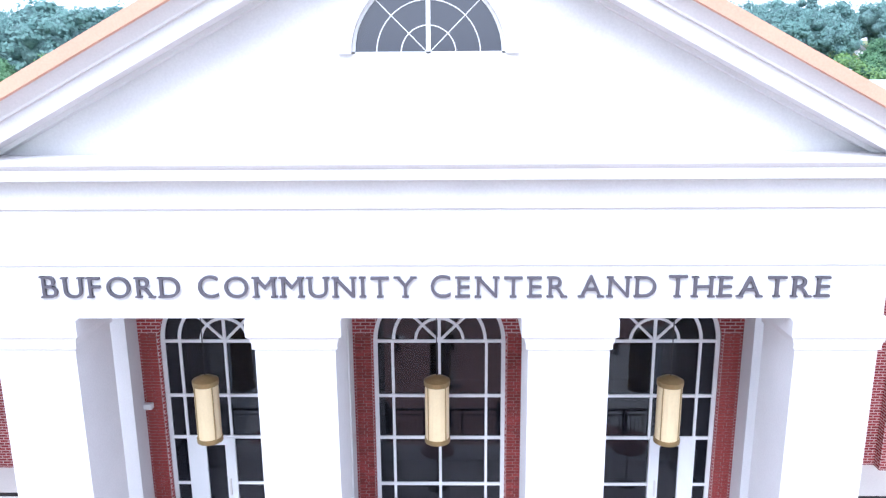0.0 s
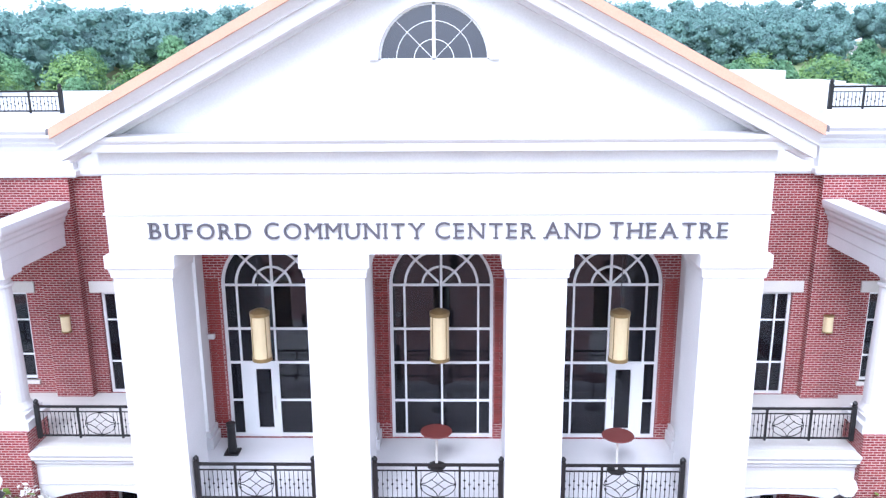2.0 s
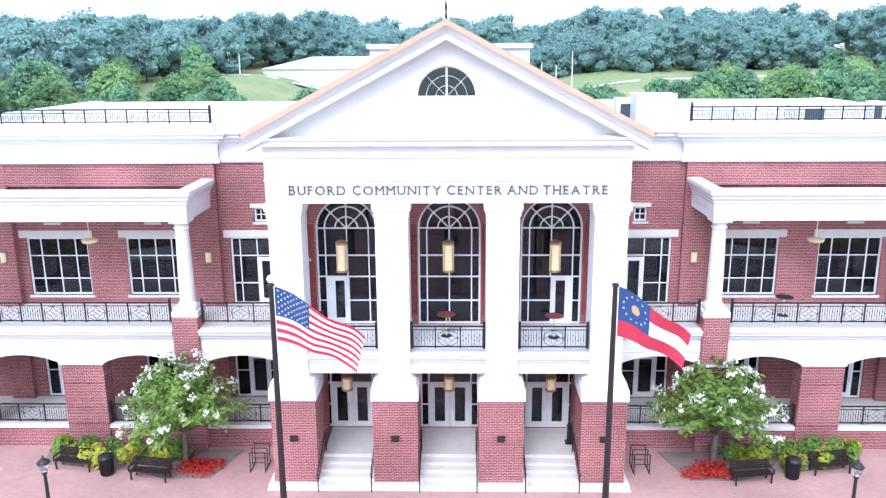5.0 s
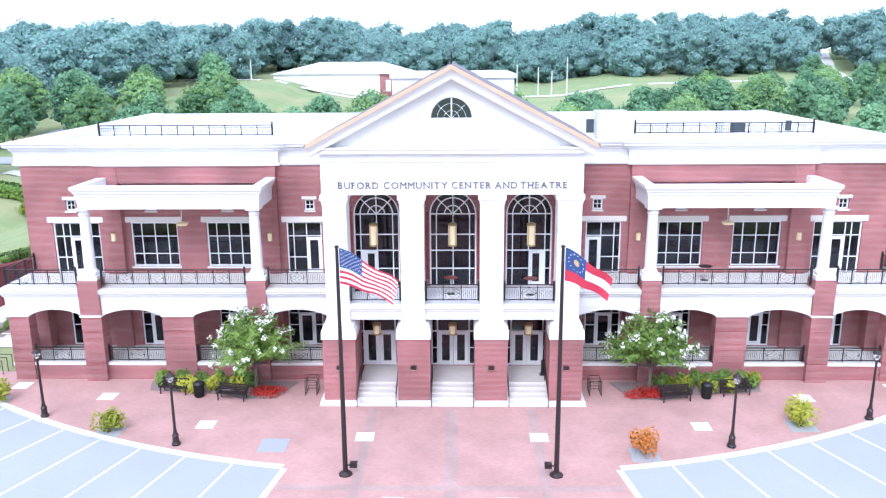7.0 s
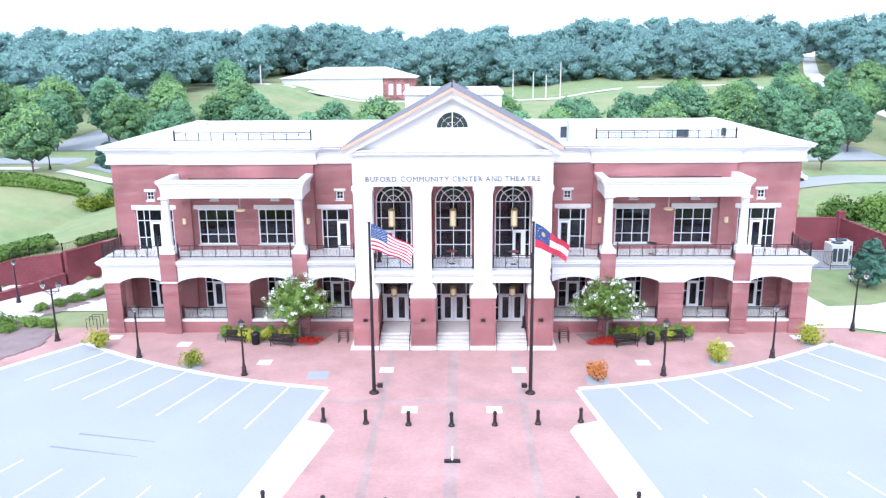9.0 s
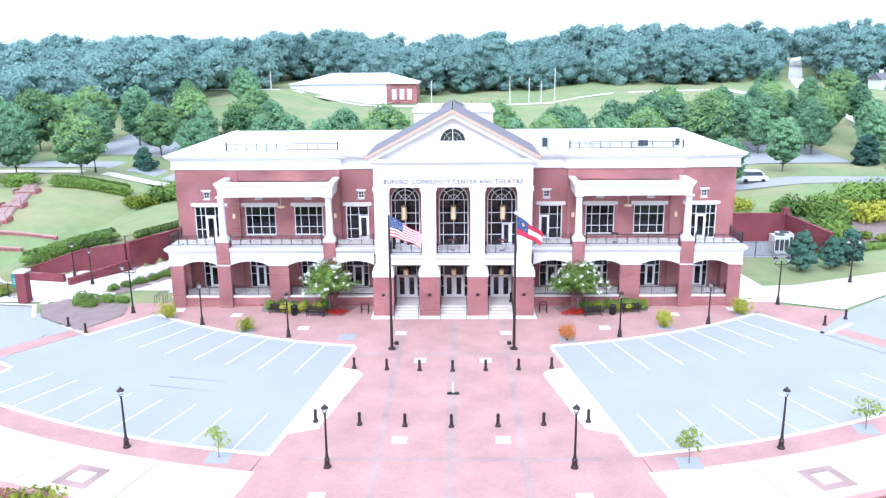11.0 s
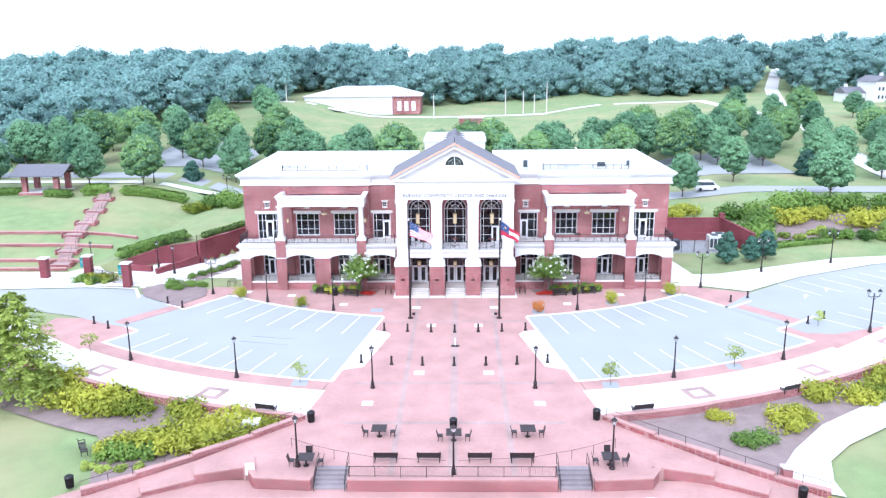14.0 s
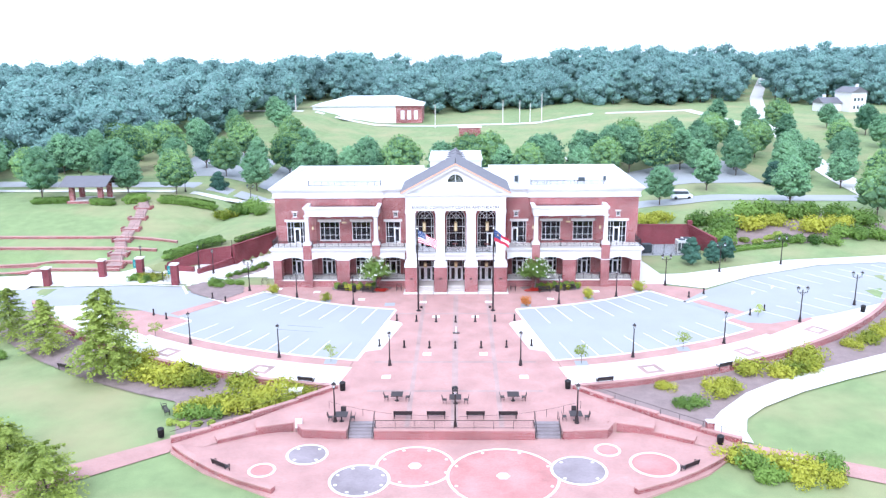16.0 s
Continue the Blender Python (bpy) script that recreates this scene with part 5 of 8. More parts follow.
# ---- flags ----
def flagpole(x, y, top):
    th = thing("flagpole", "tall dark bronze flagpole with a white ball", "flagpole", "flagpoles", at=(x, y, 0))
    part("base", lathe(bmesh.new(), [(0.34, 0), (0.34, 0.06), (0.22, 0.16), (0.15, 0.2)], 0, 0, 16), M_BRONZE, th)
    part("pole", lathe(bmesh.new(), [(0.13, 0.15), (0.12, 3), (0.075, top - 0.1)], 0, 0, 12), M_BRONZE, th)
    part("truck", lathe(bmesh.new(), [(0.08, top - 0.12), (0.13, top - 0.06), (0.06, top)], 0, 0, 10), M_BRONZE, th)
    part("ball", lathe(bmesh.new(), [(0.03, top), (0.09, top + 0.04), (0.125, top + 0.13), (0.09, top + 0.22), (0.03, top + 0.26)], 0, 0, 14), M_FRAME, th, "white ball finial")
    part("floodlight", boxes((0.25 if x < 0 else -0.6, 0.6 if x < 0 else -0.25, -0.2, 0.1, 0.45, 0.7)), M_BRONZE, th)
    part("floodlight_arm", boxes((0.1 if x < 0 else -0.3, 0.3 if x < 0 else -0.1, -0.05, 0.0, 0.5, 0.55)), M_BRONZE, th)


M_FRED = mat("flag_red", (0.43, 0.03, 0.06), 0.8, var=0.06, bump=0)
M_FWHITE = mat("flag_white", (0.78, 0.78, 0.78), 0.8, var=0.04, bump=0)
M_FBLUE = mat("flag_blue", (0.03, 0.062, 0.18), 0.8, var=0.06, bump=0)
M_FGOLD = mat("flag_gold", (0.45, 0.32, 0.16), 0.8, var=0.1, bump=0)


def cloth(u, v, drop, reach, hoist, toward=0.35):
    """A point of a flag: u along the fly, v down the hoist."""
    wave = 0.14 * u * math.sin(7.5 * u + 1.7 * v + 0.6) + 0.05 * u * math.sin(17 * u - 3 * v)
    x = reach * u * (1 - 0.10 * v * u) + 0.04 * math.sin(9 * u)
    z = -drop * u ** 1.15 - hoist * v * (1 - 0.38 * u) + 0.05 * u * math.sin(9 * u + 2 * v)
    return Vector((x, -toward * u + wave, z))


def sheet(name, us, vs, where, material, parent, lift=0.0):
    verts = [tuple(where(u, v) + Vector((0, -lift, 0))) for v in vs for u in us]
    w = len(us)
    faces = [(j * w + i, j * w + i + 1, (j + 1) * w + i + 1, (j + 1) * w + i) for j in range(len(vs) - 1) for i in range(w - 1)]
    ob = mesh_of(name, verts, faces, material, parent)
    for p in ob.data.polygons:
        p.use_smooth = True
    return ob


def star(where, u, v, ru, rv, parent, material):
    pts = []
    for k in range(10):
        r = 1.0 if k % 2 == 0 else 0.42
        a = -math.pi / 2 + math.pi * k / 5
        pts.append(tuple(where(u + ru * r * math.cos(a), v + rv * r * math.sin(a)) + Vector((0, -0.012, 0))))
    pts.append(tuple(where(u, v) + Vector((0, -0.014, 0))))
    mesh_of("star", pts, [(10, k, (k + 1) % 10) for k in range(10)], material, parent)


def lin(a, b, n):
    return [a + (b - a) * k / n for k in range(n + 1)]


POLE_TOP = 11.8
flagpole(-5.28, -8.6, POLE_TOP)
flagpole(5.25, -8.6, POLE_TOP)


def where_us(u, v):
    return cloth(u, v, 1.55, 2.75, 1.75)


flag = thing("striped_flag", "red and white striped flag with white stars on blue", "flag", "flags", at=(-5.17, -8.62, POLE_TOP - 0.1))
for k in range(13):
    u0 = 0.4 if k < 7 else 0.0
    sheet("stripe", lin(u0, 1.0, 26), lin(k / 13, (k + 1) / 13, 2), where_us, M_FRED if k % 2 == 0 else M_FWHITE, flag)
sheet("canton", lin(0.0, 0.4, 12), lin(0.0, 7 / 13, 7), where_us, M_FBLUE, flag)
for r in range(9):
    for c in range(6 if r % 2 == 0 else 5):
        star(where_us, 0.4 * (2 * c + (1 if r % 2 == 0 else 2)) / 12, 7 / 13 * (r + 1) / 10, 0.0125, 0.021, flag, M_FWHITE)


def where_state(u, v):
    return cloth(u, v, 1.45, 2.15, 1.6, 0.45)


flag = thing("barred_flag", "flag of red, white and red bars with a starred blue canton", "flag", "flags", at=(5.36, -8.62, POLE_TOP - 0.1))
for k, (u0, mt) in enumerate(((0.45, M_FRED), (0.45, M_FWHITE), (0.0, M_FRED))):
    sheet("stripe", lin(u0, 1.0, 24), lin(k / 3, (k + 1) / 3, 6), where_state, mt, flag)
sheet("canton", lin(0.0, 0.45, 12), lin(0.0, 2 / 3, 9), where_state, M_FBLUE, flag)
for k in range(13):
    a = 2 * math.pi * k / 13
    star(where_state, 0.225 + 0.165 * math.cos(a), 0.333 + 0.25 * math.sin(a), 0.016, 0.024, flag, M_FWHITE)
pts = [(0.225 + 0.06 * math.cos(2 * math.pi * k / 14), 0.333 + 0.10 * math.sin(2 * math.pi * k / 14)) for k in range(14)]
mesh_of("emblem", [tuple(where_state(u, v) + Vector((0, -0.012, 0))) for u, v in pts] + [tuple(where_state(0.225, 0.333) + Vector((0, -0.012, 0)))], [(14, k, (k + 1) % 14) for k in range(14)], M_FGOLD, flag, "plain gold oval emblem")


M_BEGONIA = leaf_mat("red_begonia_leaf", (0.35, 0.01, 0.01), (0.55, 0.05, 0.03))
# ---- planting ----
rng = np.random.default_rng(7)


def leaves(centres, normals, size, jitter=0.4):
    """Small leaf quads round given points, turned at random about the outward way."""
    n = len(centres)
    nrm = normals + rng.normal(0, jitter, (n, 3))
    nrm /= np.linalg.norm(nrm, axis=1)[:, None]
    u = np.cross(nrm, rng.normal(0, 1, (n, 3)))
    u /= np.linalg.norm(u, axis=1)[:, None]
    v = np.cross(nrm, u)
    s = size * rng.uniform(0.6, 1.3, (n, 1))
    q = np.stack([centres - u * s, centres - v * s * 0.55, centres + u * s, centres + v * s * 0.55], 1).reshape(-1, 3)
    return q


def quads_object(name, q, material, parent=None, label=""):
    me = bpy.data.meshes.new(name)
    n = len(q) // 4
    me.vertices.add(4 * n)
    me.vertices.foreach_set("co", q.astype(np.float32).ravel())
    me.loops.add(4 * n)
    me.loops.foreach_set("vertex_index", np.arange(4 * n, dtype=np.int32))
    me.polygons.add(n)
    me.polygons.foreach_set("loop_start", np.arange(0, 4 * n, 4, dtype=np.int32))
    me.update(calc_edges=True)
    me.materials.append(material)
    ob = new(name, me)
    if parent:
        ob.parent = parent
    if label:
        tagged(ob, label)
    return ob


def lobes(n, rx, rz, z0, cone=0.0, spread=0.62):
    """Centres and radii of the clumps of a crown."""
    out = []
    for k in range(n):
        a = rng.uniform(0, 2 * math.pi)
        t = (k + 0.5) / n
        r = rx * (1 - cone * t) * math.sqrt(max(0.05, 1 - (2 * t - 1) ** 2 * (0.75 if not cone else 0.3))) * spread * rng.uniform(0.55, 1.1)
        out.append((np.array([r * math.cos(a), r * math.sin(a), z0 + rz * (0.12 + 0.76 * t)]), rx * rng.uniform(0.42, 0.6) * (1 - 0.5 * cone * t)))
    return out


def dome(n, rx, h, clear, point=0.0, width=0.36):
    """Clumps set over the outside of a rounded crown that narrows towards the tip, with a few inside."""
    out = []
    rz = (h - clear) / 2
    for k in range(n):
        up = 1 - 2 * (k + 0.5) / n
        a = 2.4 * k + rng.uniform(-0.35, 0.35)
        ring = math.sqrt(max(0.02, 1 - up * up)) * (1 - point * (up + 0.6) * 0.5)
        r = rx * width * rng.uniform(0.75, 1.25) * (1 - 0.35 * point * max(0.0, up))
        d = rng.uniform(0.62, 0.86)
        out.append((np.array([rx * d * ring * math.cos(a), rx * d * ring * math.sin(a), clear + rz + rz * 0.8 * up]), r))
    return out


_ball = bmesh.new()
bmesh.ops.create_icosphere(_ball, subdivisions=1, radius=1.0)
BALL_V = np.array([v.co[:] for v in _ball.verts])
BALL_F = np.array([[v.index for v in f.verts] for f in _ball.faces])
_ball.free()


def clump_mesh(centres, radii, flat=0.85):
    """Solid uneven leaf masses, one for each clump, as vertices and triangles."""
    vs, fs, at = [], [], 0
    for c, r in zip(centres, radii):
        w = 1 + 0.16 * np.sin(BALL_V @ rng.normal(0, 3.2, (3, 4)) + rng.uniform(0, 6, 4)).sum(1) / 2
        vs.append(c + BALL_V * w[:, None] * r * np.array([1, 1, flat]))
        fs.append(BALL_F + at)
        at += len(BALL_V)
    return np.concatenate(vs), np.concatenate(fs)


def crown_quads(ls, per, size, flat=0.85):
    cs, ns = [], []
    for c, r in ls:
        d = rng.normal(0, 1, (per, 3))
        d /= np.linalg.norm(d, axis=1)[:, None]
        d[:, 2] = np.abs(d[:, 2]) * 0.9 + d[:, 2] * 0.35
        rr = r * rng.uniform(0.72, 1.08, (per, 1))
        cs.append(c + d * rr * np.array([1, 1, flat]))
        ns.append(d)
    return leaves(np.concatenate(cs), np.concatenate(ns), size)


def limb(bm, p, q, r0, r1, seg=7):
    p, q = Vector(p), Vector(q)
    d = (q - p).normalized()
    u = d.orthogonal().normalized()
    v = d.cross(u)
    a, b = [[bm.verts.new(c + r * (math.cos(2 * math.pi * k / seg) * u + math.sin(2 * math.pi * k / seg) * v)) for k in range(seg)] for c, r in ((p, r0), (q, r1))]
    for k in range(seg):
        bm.faces.new((a[k], a[(k + 1) % seg], b[(k + 1) % seg], b[k]))
    bm.faces.new(a[::-1])
    bm.faces.new(b)


def make_tree(name, label, h, rx, clear, nl, per, size, leaf, cone=0.0, group="", trunk=0.16):
    th = thing(name, label, "tree", group)
    ls = dome(nl, rx, h, clear, cone) if nl > 10 else lobes(nl, rx, h - clear, clear, cone)
    quads_object("crown", crown_quads(ls, per, size), leaf, th)
    if nl > 10:
        v, f = clump_mesh([c for c, r in ls] + [np.array([0, 0, clear + (h - clear) * t]) for t in (0.3, 0.45, 0.62)], [r * 0.74 for c, r in ls] + [rx * 0.55, rx * 0.6, rx * 0.42])
        me = bpy.data.meshes.new("inner_foliage")
        me.from_pydata(v.tolist(), [], f.tolist())
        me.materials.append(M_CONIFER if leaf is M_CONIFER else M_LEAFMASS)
        new("inner_foliage", me).parent = th
    bm = bmesh.new()
    limb(bm, (0, 0, -0.3), (0.05, 0.03, clear + 0.3 * (h - clear)), trunk, trunk * 0.6, 9)
    limb(bm, (0.05, 0.03, clear + 0.3 * (h - clear)), (0, 0, h * 0.9), trunk * 0.6, trunk * 0.12, 7)
    for c, r in ls[::2]:
        limb(bm, (0.03, 0.02, max(clear * 0.8, c[2] - 0.3 * (h - clear))), tuple(c), trunk * 0.32, trunk * 0.08, 5)
    part("trunk", bm, M_BARK, th)
    return th


def feathery(name, label, h, r, n, per, size, leaf, group, low=0.08, bulge=0.0):
    """A tree of many drooping sprays set round the trunk, shorter towards the tip."""
    th = thing(name, label, "tree", group)
    bm = bmesh.new()
    limb(bm, (0, 0, -0.4), (0.05, 0, h * 0.5), 0.17, 0.1, 9)
    limb(bm, (0.05, 0, h * 0.5), (0, 0, h * 0.97), 0.1, 0.02, 7)
    cs, ns = [], []
    for k in range(n):
        t = low + (1 - low) * ((k + rng.uniform(0, 1)) / n)
        a = rng.uniform(0, 2 * math.pi)
        reach = (r * (1 - t) ** (0.75 - bulge) + 0.25) * rng.uniform(0.55, 1.12)
        root = Vector((0, 0, h * t))
        lift = rng.uniform(-0.05, 0.22)
        if k % 5 == 0:
            limb(bm, root, root + Vector((math.cos(a) * reach * 0.8, math.sin(a) * reach * 0.8, reach * lift)), 0.035, 0.01, 4)
        for j in range(per):
            u = 0.15 + 0.85 * rng.uniform(0, 1) ** 0.7
            side = rng.normal(0, 0.10 * reach * (1.1 - 0.5 * u))
            p = root + Vector((math.cos(a) * reach * u - math.sin(a) * side, math.sin(a) * reach * u + math.cos(a) * side, reach * u * lift - 0.18 * reach * u * u))
            cs.append(np.array(p) + rng.normal(0, 0.06, 3))
            ns.append(np.array([0.35 * math.cos(a), 0.35 * math.sin(a), 1.0]))
    quads_object("crown", leaves(np.array(cs), np.array(ns), size, 0.3), leaf, th)
    part("trunk", bm, M_BARK, th)
    return th


# crape myrtles before the building: arching sprays with white flower heads
def myrtle(x, y):
    th = thing("crape_myrtle", "crape myrtle tree with arching green sprays and white flowers", "tree", "crape myrtles", at=(x, y, 0))
    bm = bmesh.new()
    limb(bm, (0, 0, 0), (0.05, 0, 1.7), 0.14, 0.1, 9)
    cs, ns, blooms = [], [], []
    for k in range(170):
        a = rng.uniform(0, 2 * math.pi)
        up = rng.uniform(0.05, 1.0)
        tip = Vector((math.cos(a) * 3.3 * (1 - 0.72 * up ** 1.6) * rng.uniform(0.75, 1.05), math.sin(a) * 3.3 * (1 - 0.72 * up ** 1.6) * rng.uniform(0.75, 1.05), 2.2 + 3.0 * up))
        root = Vector((0.05, 0, 1.6))
        if k % 8 == 0:
            limb(bm, root, root.lerp(tip, 0.75), 0.055, 0.015, 5)
        for j in range(40):
            t = 0.3 + 0.7 * j / 39
            p = root.lerp(tip, t) + Vector((0, 0, 0.5 * math.sin(math.pi * t) * (1 - up)))
            cs.append(np.array(p) + rng.normal(0, 0.09, 3))
            ns.append(np.array([0, 0, 1.0]) + 0.6 * np.array([math.cos(a), math.sin(a), 0]))
        if k % 3 == 0 and up < 0.95:
            blooms.append(np.array(tip) + rng.normal(0, 0.08, 3))
    part("trunk", bm, M_BARK, th)
    quads_object("crown", leaves(np.array(cs), np.array(ns), 0.125, 0.45), M_MYRTLE, th)
    b = np.repeat(np.array(blooms), 16, 0) + rng.normal(0, 0.085, (len(blooms) * 16, 3))
    quads_object("blossom", leaves(b, rng.normal(0, 1, b.shape), 0.085, 1.0), M_BLOOM, th, "white flower heads")


myrtle(-12.3, 1.6)
myrtle(12.15, 1.6)


def make_bush(name, label, category, rx, ry, h, n, size, leaf, group=""):
    """A low mound of leaves over stems, uneven in outline."""
    th = thing(name, label, category, group)
    k = max(3, int(n / 90))
    cs, ns = [], []
    for j in range(k):
        c = np.array([rng.uniform(-0.62, 0.62) * rx, rng.uniform(-0.62, 0.62) * ry, h * rng.uniform(0.3, 0.62)])
        r = np.array([rx * 0.5, ry * 0.5, h * 0.42]) * rng.uniform(0.7, 1.1)
        d = rng.normal(0, 1, (n // k, 3))
        d /= np.linalg.norm(d, axis=1)[:, None]
        p = c + d * r * rng.uniform(0.75, 1.08, (n // k, 1))
        p[:, 2] = np.maximum(p[:, 2], 0.02)
        cs.append(p)
        ns.append(d + np.array([0, 0, 0.4]))
    quads_object("foliage", leaves(np.concatenate(cs), np.concatenate(ns), size), leaf, th)
    bm = bmesh.new()
    for j in range(5):
        a = 2 * math.pi * j / 5
        limb(bm, (0, 0, -0.05), (rx * 0.4 * math.cos(a), ry * 0.4 * math.sin(a), h * 0.5), 0.03, 0.012, 5)
    part("stems", bm, M_BARK, th)
    return th


def put(proto, spots, first=True):
    """Sets a prototype at the first spot (x, y, z, turn, scale) and copies at the others."""
    for k, (x, y, z, turn, sc) in enumerate(spots):
        ob = proto if k == 0 else copy_thing(proto, pose(x, y, z, 0, 0, turn))
        ob.matrix_basis = pose(x, y, z, 0, 0, turn) @ Matrix.Diagonal((sc, sc, sc * 0.98, 1))


def gz(x, y):
    return height(x, y)


# clipped balls before the arcade
put(make_bush("box_shrub", "clipped round green shrub in a bed by the arcade", "shrub", 0.55, 0.5, 1.0, 420, 0.09, M_HEDGE, "clipped shrubs"),
    [(s * (12.9 + 1.05 * k), 2.1, 0, 40 * k, rng.uniform(1.1, 1.35)) for s in (-1, 1) for k in range(6)])
put(make_bush("golden_shrub", "clipped golden green shrub in a bed by the arcade", "shrub", 0.6, 0.5, 0.9, 420, 0.09, M_SHRUB, "clipped shrubs"),
    [(s * x, y, 0, 70 * x, 1.25) for s in (-1, 1) for x, y in ((13.6, 1.35), (14.7, 1.4), (15.9, 1.45), (17.0, 1.9), (18.6, 2.2))])
for s in (-1, 1):
    bm = bmesh.new()
    slab(bm, [(s * a, b) for a, b in ((9.9, 2.9), (19.4, 2.9), (19.0, 1.5), (14.5, 0.9), (12.8, 0.2), (10.8, 0.3))], -0.02, 0.03)
    tagged(part("planting_bed", bm, M_MULCH), "mulched planting bed by the arcade", "planting bed", kind="structure")
    th = make_bush("begonia_bed", "low bed of red begonias round a tree trunk", "flowers", 1.5, 0.8, 0.42, 1100, 0.07, M_BEGONIA)
    th.location = (s * 11.6, 1.0, 0.03)

# small shrubs in the forecourt
put(make_bush("young_shrub", "small yellow-green shrub in a paving cut-out", "shrub", 1.0, 0.95, 1.7, 900, 0.11, M_SHRUB, "forecourt shrubs"),
    [(-27.9, -0.2, 0, 0, 1.0), (-19.2, -4.2, 0, 50, 0.9), (19.6, -3.1, 0, 120, 1.05), (27.9, 0.7, 0, 200, 1.1)])
rust = make_bush("russet_shrub", "small russet-leaved shrub in a paving cut-out", "shrub", 0.95, 0.95, 1.7, 600, 0.11, M_RUST)
rust.location = (10.1, -6.5, 0)
put(make_tree("sapling", "thin young tree with sparse leaves", 2.3, 0.9, 0.7, 7, 40, 0.12, M_PINE, group="saplings", trunk=0.035),
    [(-14.75, -27.6, 0, 0, 0.9), (14.8, -28.2, 0, 80, 1.0), (27.9, -23.6, 0, 160, 0.95), (-38.7, -19.4, 0, 220, 0.9), (41.3, -11.6, 0, 270, 0.8)])
for x, y in ((-14.75, -27.6), (14.8, -28.2), (27.9, -23.6), (10.1, -6.5), (-19.2, -4.2), (19.6, -3.1), (27.9, 0.7), (-27.9, -0.2), (-9.6, -5.6)):
    tagged(part("tree_grate", boxes((x - 0.75, x + 0.75, y - 0.75, y + 0.75, -0.05, 0.009)), M_ASPHALT), "square grey cut-out in the paving", "tree grate", kind="structure")


# ---- small things of the forecourt ----
for s in (-1, 1):
    th = thing("bike_rack", "black iron bike rack beside the portico", "bike rack", "bike racks", at=(s * 8.75, 0.9, 0))
    for k in range(3):
        y = 0.45 * k
        bm = bmesh.new()
        bar(bm, (-0.35, y, 0), (-0.35, y, 0.95), 0.025)
        bar(bm, (0.35, y, 0), (0.35, y, 0.95), 0.025)
        bar(bm, (-0.35, y, 0.95), (0.35, y, 0.95), 0.025)
        bar(bm, (-0.35, y, 0.45), (0.35, y, 0.45), 0.018)
        part("hoop", bm, M_IRON, th)
    part("foot_rail", boxes((-0.37, -0.33, -0.1, 1.0, 0.0, 0.04), (0.33, 0.37, -0.1, 1.0, 0.0, 0.04)), M_IRON, th)
th = thing("bike_rack", "black iron bike rack at the end of the arcade", "bike rack", "bike racks", at=(-30.2, 4.0, 0))
for k in range(3):
    y = 0.6 * k
    bm = bmesh.new()
    bar(bm, (-0.45, y, 0), (-0.45, y, 0.95), 0.025)
    bar(bm, (0.45, y, 0), (0.45, y, 0.95), 0.025)
    bar(bm, (-0.45, y, 0.95), (0.45, y, 0.95), 0.025)
    part("hoop", bm, M_IRON, th)
th = thing("crossing_marker", "slim white marker post on a dark foot in the paving", "marker post", at=(0.08, -17.9, 0))
part("foot", boxes((-0.45, 0.45, -0.14, 0.14, 0.0, 0.1)), M_IRON, th)
part("post", boxes((-0.05, 0.05, -0.02, 0.02, 0.1, 0.95)), M_FRAME, th)
for x, y, turn in ((48.6, 2.6, 62), (44.6, -0.4, 62)):
    bm = bmesh.new()
    prism(bm, [(-0.9, -0.1), (0.3, -0.1), (0.3, 0.1), (-0.9, 0.1)], "z", 0.0, 0.006)
    prism(bm, [(0.3, -0.38), (1.0, 0.0), (0.3, 0.38)], "z", 0.0, 0.006)
    arrow = tagged(part("lane_arrow", bm, M_PAINT), "white painted lane arrow on asphalt", "road marking", kind="structure")
    arrow.matrix_basis = pose(x, y, height(x, y) + 0.076, 0, 0, turn)
M_TYRE = mat("tyre_mark", (0.22, 0.23, 0.25), 0.9, var=0.2, scale=2)
bm = bmesh.new()
for (ax, ay), (bx, by) in (((-23.6, -16.2), (-18.0, -17.4)), ((-22.6, -14.6), (-17.6, -15.6))):
    d = Vector((by - ay, ax - bx)).normalized() * 0.09
    prism(bm, [(ax - d.x, ay - d.y), (bx - d.x * 0.3, by - d.y * 0.3), (bx + d.x * 0.3, by + d.y * 0.3), (ax + d.x, ay + d.y)], "z", -0.02, -0.016)
tagged(part("tyre_marks", bm, M_TYRE), "dark tyre marks on asphalt", "road marking", kind="structure")
for x, y in ((-19.0, -35.3), (-17.2, -36.2)):
    th = thing("utility_cabinet", "white metal utility cabinet among shrubs", "cabinet", "utility cabinets", at=(x, y, height(x, y)))
    part("body", boxes((-0.7, 0.7, -0.4, 0.4, 0.08, 1.0)), M_FRAME, th)
    part("lid", boxes((-0.74, 0.74, -0.44, 0.44, 1.0, 1.06)), M_FRAME, th)
    part("foot", boxes((-0.72, 0.72, -0.42, 0.42, -0.3, 0.08)), M_CONC, th)


# ---- the lower terrace: steps, walls, ramps and ring pattern ----
LOW = -0.8
bm = bmesh.new()
slab(bm, [(-27.5, -45.3), (-22.0, -44.2), (-10.4, -44.0), (10.4, -44.0), (22.0, -44.2), (25.5, -45.6), (27.0, -47.5), (22.5, -52.0), (15.6, -56.2), (14.0, -66), (-14.0, -66), (-15.4, -56.0), (-22.5, -51.8), (-26.7, -48.2)], -1.4, LOW)
paving("lower_terrace", bm, M_PAVER, "pinkish red brick paving of the lower terrace")
M_RINGRED = brick_mat("ring_red_paving", (0.52, 0.24, 0.22), (0.47, 0.21, 0.195), (0.45, 0.25, 0.23), 0.2, 0.1, 0.006, flat=True)
